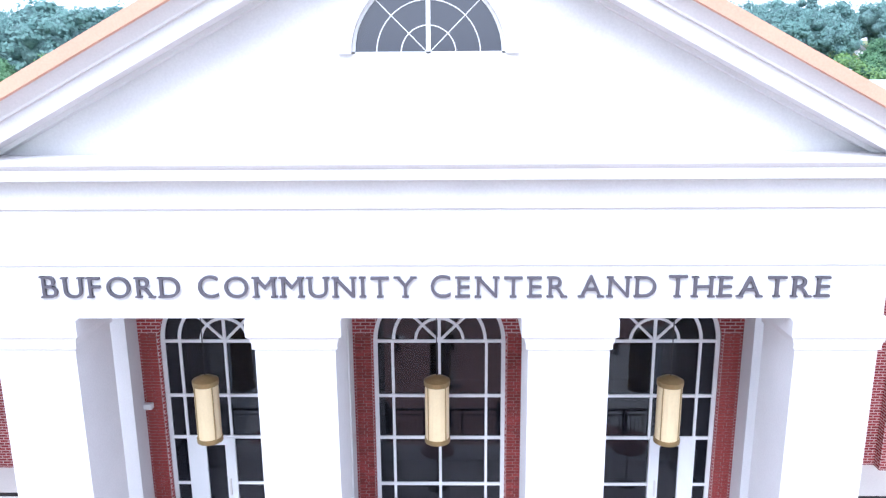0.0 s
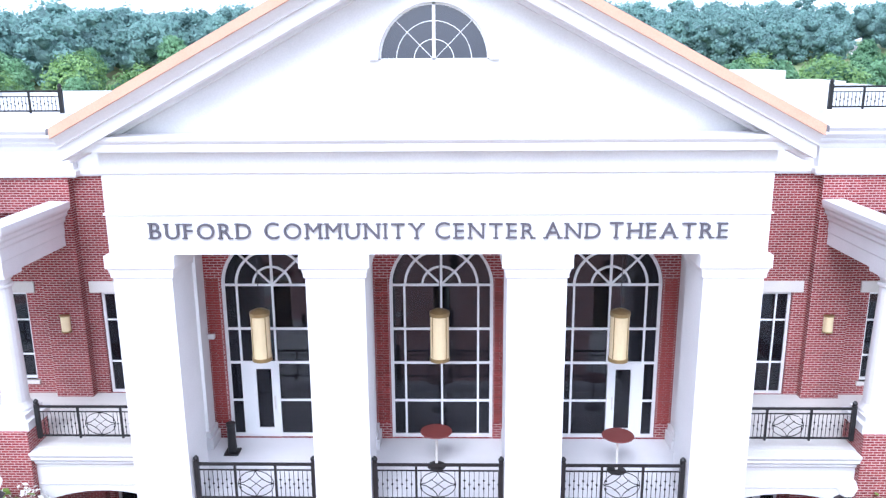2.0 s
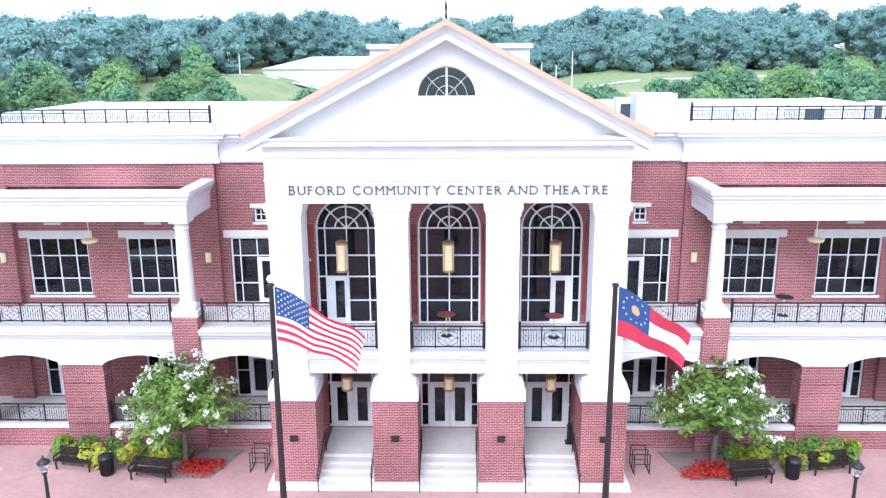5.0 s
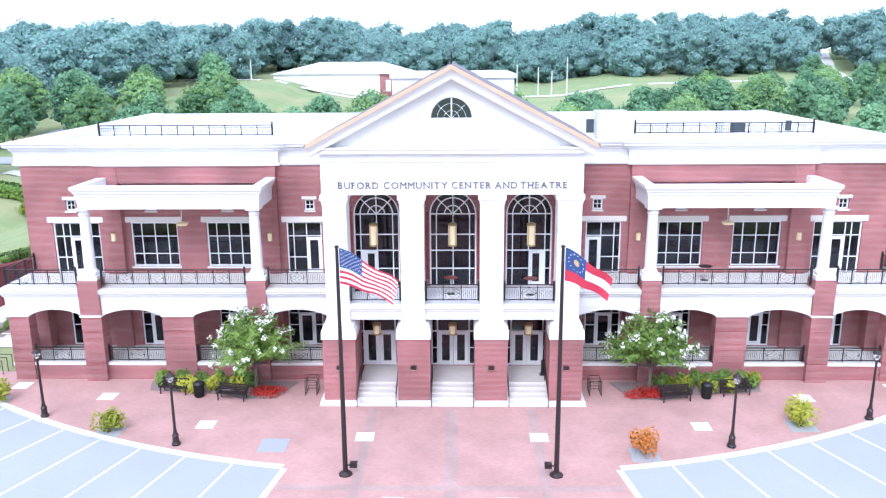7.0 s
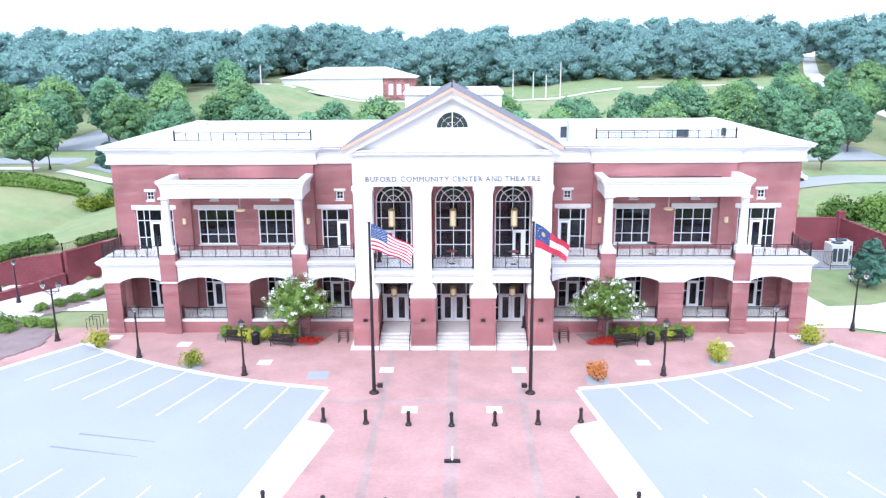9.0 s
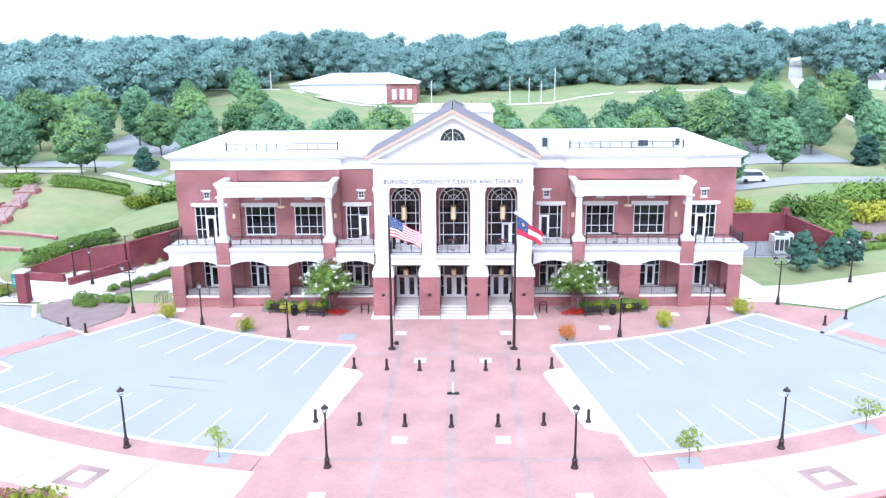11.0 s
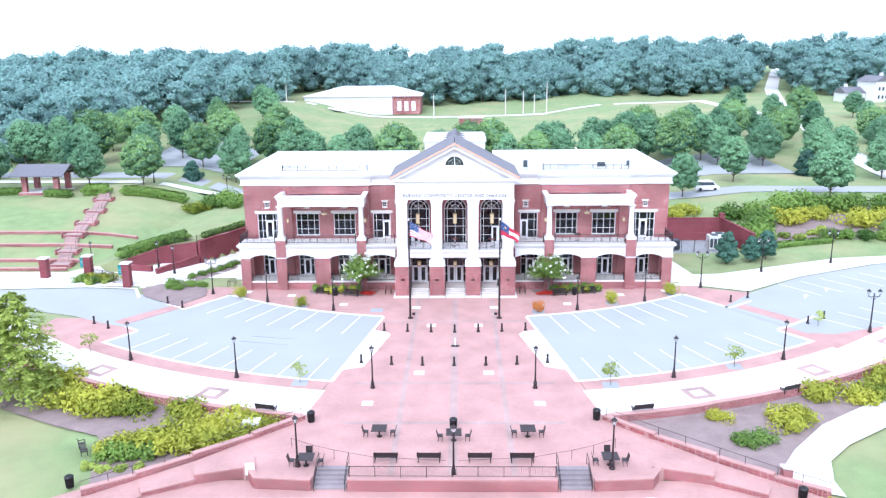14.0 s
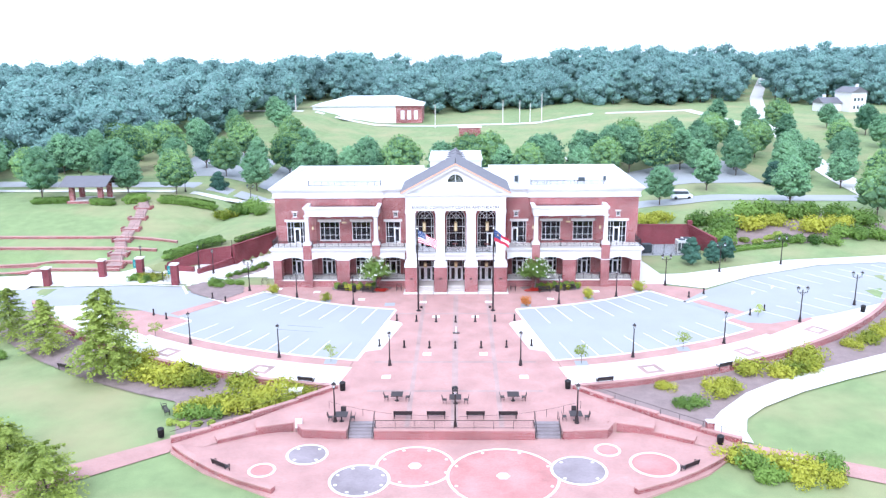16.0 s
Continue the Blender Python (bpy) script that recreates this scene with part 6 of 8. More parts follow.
M_RINGGREY = brick_mat("ring_grey_paving", (0.30, 0.255, 0.265), (0.265, 0.225, 0.235), (0.27, 0.235, 0.24), 0.2, 0.1, 0.006, flat=True)
for k, (x, y, r, red, spots) in enumerate(((-3.54, -50.65, 3.62, 1, 8), (4.35, -52.4, 5.02, 1, 8), (-8.28, -53.16, 2.72, 0, 8), (-13.71, -48.58, 1.97, 0, 4), (11.16, -51.39, 2.55, 0, 4), (18.1, -50.33, 2.24, 1, 0), (14.36, -47.65, 1.24, 1, 0), (-17.26, -51.52, 1.26, 1, 0))):
    z = LOW + 0.004 * (k + 1)
    disc = [(x + r * math.cos(2 * math.pi * j / 48), y + r * math.sin(2 * math.pi * j / 48)) for j in range(48)]
    inner = [(x + (r - 0.24) * math.cos(2 * math.pi * j / 48), y + (r - 0.24) * math.sin(2 * math.pi * j / 48)) for j in range(48)]
    bm = bmesh.new()
    for j in range(48):
        prism(bm, [disc[j], disc[(j + 1) % 48], inner[(j + 1) % 48], inner[j]], "z", LOW - 0.02, z)
    th = tagged(part("paving_ring", bm, M_TILE), "pale stone ring set in the terrace paving", "paving ring", kind="structure")
    part("ring_field", slab(bmesh.new(), inner, LOW - 0.02, z - 0.002), M_RINGRED if red else M_RINGGREY, th, "brick field inside the ring")
    for j in range(spots):
        a = 2 * math.pi * (j + 0.5) / spots
        sx, sy = x + (r - 0.55) * math.cos(a), y + (r - 0.55) * math.sin(a)
        part("ring_stone", lathe(bmesh.new(), [(0.16, z - 0.01), (0.16, z + 0.002)], sx, sy, 8), M_TILE, th)
    if r > 3:
        part("ring_stone", lathe(bmesh.new(), [(0.62, z - 0.01), (0.62, z + 0.002)], x, y, 6), M_TILE, th)


def wall_run(name, pts, z0, tops, width, label, cap=True, material=None):
    """A low brick wall along a plan line, its top following tops, with a soldier-brick cap."""
    th = None
    bm, bm2 = bmesh.new(), bmesh.new()
    n = len(pts)
    sides = []
    for i in range(n):
        a = Vector(pts[max(0, i - 1)])
        b = Vector(pts[min(n - 1, i + 1)])
        d = (b - a).normalized()
        nv = Vector((d.y, -d.x))
        p = Vector(pts[i])
        sides.append((p + nv * width / 2, p - nv * width / 2, p + nv * (width / 2 + 0.04), p - nv * (width / 2 + 0.04)))
    for i in range(n - 1):
        for target, (l, r), lo, hi in ((bm, (0, 1), (z0, z0), (tops[i] - 0.1, tops[i + 1] - 0.1)), (bm2, (2, 3), (tops[i] - 0.1, tops[i + 1] - 0.1), (tops[i], tops[i + 1]))):
            A, B = sides[i], sides[i + 1]
            v = [target.verts.new((*A[l], lo[0])), target.verts.new((*A[r], lo[0])), target.verts.new((*B[r], lo[1])), target.verts.new((*B[l], lo[1])),
                 target.verts.new((*A[l], hi[0])), target.verts.new((*A[r], hi[0])), target.verts.new((*B[r], hi[1])), target.verts.new((*B[l], hi[1]))]
            for f in ((0, 1, 2, 3), (4, 5, 6, 7), (0, 1, 5, 4), (1, 2, 6, 5), (2, 3, 7, 6), (3, 0, 4, 7)):
                target.faces.new([v[k] for k in f])
    th = tagged(part(name, bm, material or M_BRICK), label, "wall", kind="structure")
    part("coping", bm2, M_PAVER if material is None else material, th, "brick coping")
    return th


wall_run("terrace_wall", [(-7.75, -45.4), (7.75, -45.4)], LOW - 0.1, [0.22, 0.22], 0.6, "low red brick terrace wall with a rail")
for s in (-1, 1):
    # steps
    bm = bmesh.new()
    for k in range(5):
        box(bm, s * 7.9, s * 10.3, -43.4 - 0.4 * k - 0.4, -43.4 - 0.4 * k if k else -43.2, LOW - 0.2, -0.16 * (k + 0.0) - (0.002 if k == 0 else 0))
    # grey steps; the deeper grey also paints in the shade of the risers
    tagged(part("terrace_steps", bm, M_RINGGREY), "five grey steps down to the lower terrace", "steps", kind="structure")
    # table terrace
    slab_pts = [(10.4, -43.2), (10.4, -45.3), (14.6, -45.0), (16.3, -43.4), (13.55, -40.3)]
    paving("table_terrace", slab(bmesh.new(), [(s * a, b) for a, b in slab_pts], LOW - 0.2, 0.003), M_PAVER, "brick paved table terrace")
    wall_run("terrace_wall", [(s * 10.45, -45.4), (s * 14.7, -45.1), (s * 15.7, -43.4)], LOW - 0.1, [0.15, 0.15, 0.15], 0.45, "low red brick terrace wall")
    # sloping ramp with its stepped inner wall and outer wall
    rp = [(12.7, -35.3), (13.1, -40.4), (16.2, -43.2), (24.0, -47.2), (27.2, -46.6), (20.0, -41.9)]
    zr = [-0.006, -0.006, -0.15, LOW + 0.01, LOW + 0.01, -0.3]
    bm = bmesh.new()
    vs = [bm.verts.new((s * a, b, z)) for (a, b), z in zip(rp, zr)]
    for f in ((0, 1, 2, 5), (2, 3, 4, 5)):
        bm.faces.new([vs[i] for i in f])
    paving("ramp", bm, M_PAVER, "brick paved ramp down to the lower terrace")
    wall_run("ramp_wall", [(s * 15.3, -42.75), (s * 19.6, -44.0)], LOW - 0.1, [0.1, 0.05], 1.5, "stepped red brick ramp wall")
    wall_run("ramp_wall", [(s * 19.62, -44.3), (s * 23.0, -46.1)], LOW - 0.1, [-0.3, -0.36], 1.1, "stepped red brick ramp wall")
    outer = [(s * 12.9, -35.3), (s * 16.5, -38.6), (s * 20.5, -41.7), (s * 24.0, -44.3), (s * 27.3, -46.3)]
    for p, q, top in zip(outer, outer[1:], (0.42, 0.24, 0.04, -0.16)):
        wall_run("ramp_outer_wall", [p, q], -1.3, [top, top - 0.04], 0.42, "stepped red brick wall along the ramp")
    th = thing("ramp_handrail", "thin dark metal handrail along the ramp wall", "handrail", "ramp handrails")
    for (a, b), (c, d), za, zb in zip(outer, outer[1:], (0.3, 0.2, 0.0, -0.2), (0.2, 0.0, -0.2, -0.4)):
        part("rail", bar(bmesh.new(), (a, b, za + 0.75), (c, d, zb + 0.75), 0.022), M_BRONZE, th)
        for t in (0.05, 0.5):
            x, y, z = a + (c - a) * t, b + (d - b) * t, za + (zb - za) * t
            part("post", bar(bmesh.new(), (x, y, z - 0.02), (x, y, z + 0.75), 0.024), M_BRONZE, th)
    # wall below the lawn side
    arc = [(s * 26.5, -47.5), (s * 24.9, -49.1), (s * 23.1, -50.6), (s * 21.0, -52.2), (s * 18.8, -53.6), (s * 15.4, -55.2)]
    wall_run("curved_wall", arc, -1.4, [-0.3] * 6, 0.55, "curved low red brick wall round the terrace")
    # wall along the curved walk
    pts = [fan(77.6, a) for a in [10.2 + 1.2 * k for k in range(37)]]
    tops = [0.32 if k < 6 else 0.42 if k < 20 else 0.5 for k in range(37)]
    wall_run("planter_wall", [(s * a, b) for a, b in pts], -1.0, tops, 0.45, "curved red brick retaining wall along the walk")
    wall_run("planter_wall", [(s * 12.9, -35.3), (s * pts[0][0], pts[0][1])], -1.0, [0.3, 0.32], 0.4, "short red brick wall end")
    # stair rails of the lower steps
    for x in (7.95, 10.25):
        th = thing("stair_handrail", "dark metal handrail of the terrace steps", "handrail", "terrace handrails", at=(s * x, 0, 0))
        bm = bmesh.new()
        for p, q in (((0, -42.9, 0.9), (0, -43.6, 0.9)), ((0, -43.6, 0.9), (0, -45.7, 0.1)), ((0, -43.6, 0.45), (0, -45.6, -0.3))):
            bar(bm, p, q, 0.026)
        part("rail", bm, M_BRONZE, th)
        for y, za, zb in ((-42.95, 0, 0.9), (-45.65, LOW, 0.12)):
            part("post", bar(bmesh.new(), (0, y, za), (0, y, zb), 0.026), M_BRONZE, th)
    # swagged guard from the ramp head to the steps
    th = thing("cable_guard", "thin metal cable guard on posts", "guard rail", "cable guards")
    p = [(s * 12.9, -40.4), (s * 11.0, -41.5), (s * 9.2, -42.3), (s * 6.0, -43.4), (s * 0.5, -43.9)]
    for a, b in zip(p, p[1:]):
        part("cable", bar(bmesh.new(), (*a, 0.78), (*b, 0.78), 0.014), M_BRONZE, th)
    for a in p[:-1]:
        part("post", bar(bmesh.new(), (*a, 0), (*a, 0.82), 0.02), M_BRONZE, th)
th = thing("terrace_guard_rail", "thin metal guard rail on the terrace wall", "guard rail", at=(0, -45.4, 0.22))
part("rail", boxes((-7.7, 7.7, -0.015, 0.015, 0.86, 0.9)), M_BRONZE, th)
part("lower_rail", boxes((-7.7, 7.7, -0.01, 0.01, 0.1, 0.13)), M_BRONZE, th)
for k in range(9):
    x = -7.6 + 1.9 * k
    part("post", boxes((x - 0.02, x + 0.02, -0.02, 0.02, 0.0, 0.88)), M_BRONZE, th)
bm = bmesh.new()
for k in range(120):
    x = -7.65 + 15.3 * k / 119
    box(bm, x - 0.005, x + 0.005, -0.005, 0.005, 0.13, 0.86)
tagged(part("pickets", bm, M_BRONZE, th), kind="stuff")
th = thing("notice_board", "white notice board on two posts", "sign", at=(-15.3, -44.2, LOW))
part("panel", boxes((-0.35, 0.35, -0.02, 0.02, 0.5, 1.5)), M_FRAME, th)
for x in (-0.3, 0.3):
    part("post", boxes((x - 0.02, x + 0.02, 0.022, 0.05, 0.0, 1.5)), M_BRONZE, th)
th = thing("brick_gatepost", "square red brick gatepost with a red plate", "gatepost", at=(24.9, -44.2, -0.9))
part("post", boxes((-0.35, 0.35, -0.35, 0.35, -0.1, 1.3)), M_BRICK, th)
part("cap", boxes((-0.4, 0.4, -0.4, 0.4, 1.3, 1.4)), M_STONE, th)


def patch(name, poly, material, lift, label, cell=0.8, category="ground"):
    """A sheet that follows the lie of the land inside a plan outline."""
    def inside(x, y):
        hit = False
        for (ax, ay), (bx, by) in zip(poly, poly[1:] + poly[:1]):
            if (ay > y) != (by > y) and x < (bx - ax) * (y - ay) / (by - ay) + ax:
                hit = not hit
        return hit
    xs = np.arange(min(p[0] for p in poly), max(p[0] for p in poly) + cell, cell)
    ys = np.arange(min(p[1] for p in poly), max(p[1] for p in poly) + cell, cell)
    idx, verts, faces = {}, [], []

    def vid(i, j):
        if (i, j) not in idx:
            idx[(i, j)] = len(verts)
            x, y = float(xs[i]), float(ys[j])
            verts.append((x, y, height(x, y) + lift))
        return idx[(i, j)]
    for i in range(len(xs) - 1):
        for j in range(len(ys) - 1):
            if inside(xs[i] + cell / 2, ys[j] + cell / 2):
                faces.append((vid(i, j), vid(i + 1, j), vid(i + 1, j + 1), vid(i, j + 1)))
    return tagged(mesh_of(name, verts, faces, material), label, category, kind="structure")


def ribbon(name, left, right, material, lift, label, category="path", n=10):
    """A path between two plan lines, lying on the land."""
    def fine(line):
        out = []
        for a, b in zip(line, line[1:]):
            out += [(a[0] + (b[0] - a[0]) * k / n, a[1] + (b[1] - a[1]) * k / n) for k in range(n)]
        return out + [line[-1]]
    a, b = fine(left), fine(right)
    m = 3
    verts = []
    for p, q in zip(a, b):
        for k in range(m + 1):
            x, y = p[0] + (q[0] - p[0]) * k / m, p[1] + (q[1] - p[1]) * k / m
            verts.append((x, y, height(x, y) + lift))
    faces = [(i * (m + 1) + k, i * (m + 1) + k + 1, (i + 1) * (m + 1) + k + 1, (i + 1) * (m + 1) + k) for i in range(len(a) - 1) for k in range(m)]
    return tagged(mesh_of(name, verts, faces, material), label, category, kind="structure")


for s in (-1, 1):
    poly = [(s * a, b) for a, b in ([fan(77.7, d) for d in range(11, 53, 2)] + [fan(84, d) for d in (50, 44, 38, 32, 28, 24, 21)] + [(27.0, -46.0), (20.5, -41.4), (13.2, -35.6)])]
    patch("planting_bed", poly, M_MULCH, 0.15, "mulched planting slope below the walk", cell=0.2, category="planting bed")
patch("planting_bed", [(-38.2, 8.6), (-35.8, 7.9), (-32.2, 13.6), (-32.6, 17.6), (-34.0, 17.6), (-36.3, 13.0)], M_MULCH, 0.09, "mulched strip of low shrubs in the court", cell=0.3, category="planting bed")
patch("planting_bed", [fan(57.2, -37.6), (-40.6, 0.3), (-42.2, 3.4), (-40.6, 6.0), (-37.2, 6.4), (-33.2, 3.6), (-32.6, 0.2)], M_MULCH, 0.12, "mulched island bed with green shrubs", cell=0.3, category="planting bed")
right_up = [(24.4, -44.7), (25.4, -42.3), (27.6, -39.2), (31.6, -35.0), (37.4, -31.0), (43.4, -28.0), (55.0, -22.0), (66.5, -15)]
right_lo = [(28.5, -46.2), (28.6, -44.0), (29.7, -41.0), (32.4, -38.3), (38.0, -34.5), (44.6, -31.0), (56.0, -25.5), (67, -18)]
ribbon("garden_path", right_up, right_lo, M_CONC, 0.2, "pale curving concrete path across the lawn")
ribbon("brick_path", [(25.3, -45.0), (40.0, -51.5), (60, -58)], [(25.6, -47.9), (39.0, -54.2), (59, -61)], M_PAVER, 0.10, "brick path across the lawn")
ribbon("brick_path", [(-27.2, -44.8), (-40.0, -53.8), (-60, -66)], [(-26.9, -48.0), (-38.0, -56.8), (-58, -69)], M_PAVER, 0.10, "brick path across the lawn")
for x, y in ((-24.6, -45.9), (-34.7, -51.6), (30.5, -49.3), (38.6, -53.0)):
    tagged(part("paving_tile", boxes((x - 0.6, x + 0.6, y - 0.4, y + 0.4, -0.95, height(x, y) + 0.14)), M_TILE), "pale square stone tile set in brick paving", "tile", kind="structure")

# ---- streets and walks beside and behind ----
ribbon("side_street", [(-37.4, -4.3), (-41.0, -0.6), (-43.0, 3.4), (-50, 4.2), (-62, 3.4), (-110, 0)], [(-38.2, -11.6), (-41.5, -10.2), (-46, -7.6), (-52, -5.6), (-62, -6.5), (-110, -9)], M_ASPHALT, 0.075, "pale asphalt side street", "road")
bm = bmesh.new()
annulus(bm, 57.4, 65.0, -38.4, -36.6, -0.1, 0.018, 2)
annulus(bm, 57.4, 65.0, 36.6, 38.4, -0.1, 0.018, 2)
paving("brick_crossing", bm, M_PAVER, "brick pedestrian crossing over the driveway")
for s in (-1, 1):
    bm = bmesh.new()
    slab(bm, [(s * a, b) for a, b in (fan(R0 + 0.5, 36.2), fan(57.0, 36.2), fan(57.0, 40.5), (38.6, 1.2), (31, 4.3))], -0.2, 0.007)
    slab(bm, [(s * a, b) for a, b in (fan(65.4, 34.0), fan(72.4, 33.8), fan(72.4, 42), fan(69, 44), fan(65.4, 40.5))], -0.2, 0.009)
    paving("kerb_island", bm, M_PAVER, "brick paved kerb island")
patch("concrete_court", [(-110, 4.5), (-62, 4.2), (-47, 5.2), (-42, 4.5), (-34, 9.5), (-29.2, 8), (-28.8, 31.5), (-31.6, 29.6), (-33.9, 25.2), (-38.3, 17.0), (-43.8, 17.0), (-48.4, 13.4), (-50, 12.2), (-62, 12.4), (-110, 12.5)], M_CONC, 0.07, "pale concrete court before the lawn terraces", category="pavement")
ribbon("kerb_strip", [(-41.2, -0.4), (-43.2, 3.7), (-50, 4.5), (-62, 3.7)], [(-40.9, 0.0), (-43.0, 4.1), (-50, 4.9), (-62, 4.1)], M_KERB, 0.1, "pale concrete kerb", "kerb")
ribbon("east_lot", [(33.0, -4.6), (38.6, 1.6), (47.4, 8.4), (61.2, 15.2), (75, 17.2), (110, 20)], [(39.0, -13.9), (42.0, -14.4), (52.4, -10.2), (62, -5.0), (76, 1.5), (110, 14)], M_ASPHALT, 0.072, "pale asphalt parking lot beside the lawn", "parking lot")
bm = bmesh.new()
for k in range(9):
    t = (k + 0.7) / 9
    x, y = 41.0 + 30 * t, 4.2 + 13 * t - 1.5 * t * t
    for d in (0.06,):
        prism(bm, [(x, y), (x + 0.12, y), (x + 3.6, y - 5.2), (x + 3.48, y - 5.2)], "z", -0.01, 0.022)
for k in range(7):
    t = (k + 0.5) / 7
    x, y = 44.0 + 24 * t, -13.6 + 12.2 * t
    prism(bm, [(x, y), (x + 0.12, y), (x - 3.3, y + 4.3), (x - 3.42, y + 4.3)], "z", -0.01, 0.022)
tagged(part("stall_lines", bm, M_PAINT), "white painted parking stall lines", "road marking", kind="structure")
ribbon("sidewalk", [(28.8, 8.5), (33, 10.0), (37.2, 10.4), (47, 14.5), (57.3, 18.8), (75, 21.5), (110, 24)], [(28.8, 4.4), (33, 4.3), (38.2, 1.9), (47.4, 8.6), (61.1, 15.4), (75, 17.4), (110, 20.2)], M_CONC, 0.085, "pale concrete sidewalk", "sidewalk")
ribbon("service_drive", [(29.2, 8), (29.2, 24)], [(33.5, 8.5), (31.5, 24)], M_CONC, 0.09, "pale concrete service walk", "sidewalk")
ribbon("back_street", [(-170, 74), (-100, 73), (-45, 70), (40, 66), (75, 63), (100, 62), (170, 50)], [(-170, 66), (-100, 65), (-45, 63), (40, 59), (75, 56), (100, 55), (170, 42)], M_ASPHALT, 0.1, "pale asphalt street behind the theatre", "road")
ribbon("back_sidewalk", [(-110, 61.5), (-45, 59.5), (-36, 58)], [(-110, 58.5), (-45, 56.5), (-36, 55)], M_CONC, 0.12, "pale concrete sidewalk behind the lawn", "sidewalk")
ribbon("hill_road", [(90, 62), (97, 110), (112, 190), (138, 270), (170, 350), (200, 420)], [(97, 62), (103.5, 110), (118, 190), (144, 270), (176, 350), (206, 420)], M_CONC, 0.15, "pale road climbing the hill", "road")
ribbon("rear_lot", [(-75, 120), (-30, 105), (40, 100), (76, 112)], [(-75, 80), (-30, 80), (40, 80), (76, 80)], M_ASPHALT, 0.12, "asphalt parking lot behind the theatre", "parking lot")
ribbon("field_road", [(-90, 222), (-10, 214), (100, 232), (106, 175)], [(-90, 217), (-10, 209), (96, 227), (101, 175)], M_CONC, 0.12, "pale lane across the field", "road")

# ---- lawn terraces, gate pillars, garden pavilion ----
for k, (y, xe, xa) in enumerate(((13.2, -57.0, -110), (16.6, -55.8, -110), (21.4, -53.6, -110), (25.9, -51.4, -110))):
    pts = [(xa + (xe - xa) * j / 12, y + 0.0012 * (xa + (xe - xa) * j / 12 + 60) ** 2 * 0.2) for j in range(13)]
    wall_run("lawn_terrace_wall", pts, -0.5, [height(a, b) + 0.45 for a, b in pts], 0.5, "low curved brick seat wall in the lawn")
lawn_steps = thing("lawn_steps", "brick steps and landings climbing the lawn", "steps", kind="structure")
flight = [(-58.6, 15.0), (-59.6, 19.4), (-61.0, 24.7), (-61.5, 30.2), (-62.5, 36.1), (-63.8, 42.6), (-66.0, 48.5)]
for (x, y), (xb, yb) in zip(flight, flight[1:]):
    z = height(x, y) + 0.42
    part("landing", boxes((x - 1.6, x + 1.6, y - 0.7, y + 0.9, z - 1.0, z - 0.08)), M_BRICK, lawn_steps, "brick landing")
    part("paving_cap", boxes((x - 1.5, x + 1.5, y - 0.6, y + 0.85, z - 0.08, z - 0.02)), M_BAND, lawn_steps)
    part("cheek", boxes((x - 1.75, x - 1.55, y - 0.8, y + 0.9, z - 1.0, z + 0.22)), M_BRICK, lawn_steps)
    part("cheek", boxes((x + 1.55, x + 1.75, y - 0.8, y + 0.9, z - 1.0, z + 0.22)), M_BRICK, lawn_steps)
    zb = height(xb, yb) + 0.42
    for j in range(1, 6):
        t = j / 6
        cx, cy, cz = x + (xb - x) * t, y + 0.9 + (yb - y - 1.6) * t, z + (zb - z) * t
        part("step", boxes((cx - 1.0, cx + 1.0, cy - 0.5, cy + 0.3, cz - 0.9, cz - 0.08)), M_BAND, lawn_steps)
    part("handrail", bar(bmesh.new(), (x + 0.9, y + 0.5, z + 0.8), (xb + 0.9, yb - 0.5, zb + 0.8), 0.03), M_BRONZE, lawn_steps)
    part("handrail_post", bar(bmesh.new(), (x + 0.9, y + 0.5, z - 0.1), (x + 0.9, y + 0.5, z + 0.8), 0.03), M_BRONZE, lawn_steps)
M_TEAL = mat("teal_banner", (0.02, 0.22, 0.22), 0.7, var=0.1)
for x, y, h, banner in ((-51.7, 9.0, 3.3, 1), (-44.6, 5.0, 3.3, 1), (-65.0, 4.7, 2.8, 0), (-58.3, 9.6, 2.8, 0)):
    th = thing("brick_gate_pillar", "square red brick gate pillar" + (" with a teal banner" if banner else ""), "pillar", "gate pillars", at=(x, y, height(x, y)))
    part("shaft", boxes((-0.5, 0.5, -0.5, 0.5, -0.1, h)), M_SITEBRICK, th)
    part("cap", boxes((-0.65, 0.65, -0.65, 0.65, h, h + 0.18)), M_STONE, th)
    if banner:
        part("banner", boxes((-1.15, -0.62, -0.03, 0.0, h - 1.6, h - 0.2)), M_TEAL, th, "teal banner")
        bm = boxes((-1.0, -0.75, -0.036, -0.031, h - 0.75, h - 0.7), (-1.05, -0.72, -0.036, -0.031, h - 1.0, h - 0.95), (-1.0, -0.75, -0.036, -0.031, h - 1.25, h - 1.2))
        part("lettering_bars", bm, M_FRAME, th)


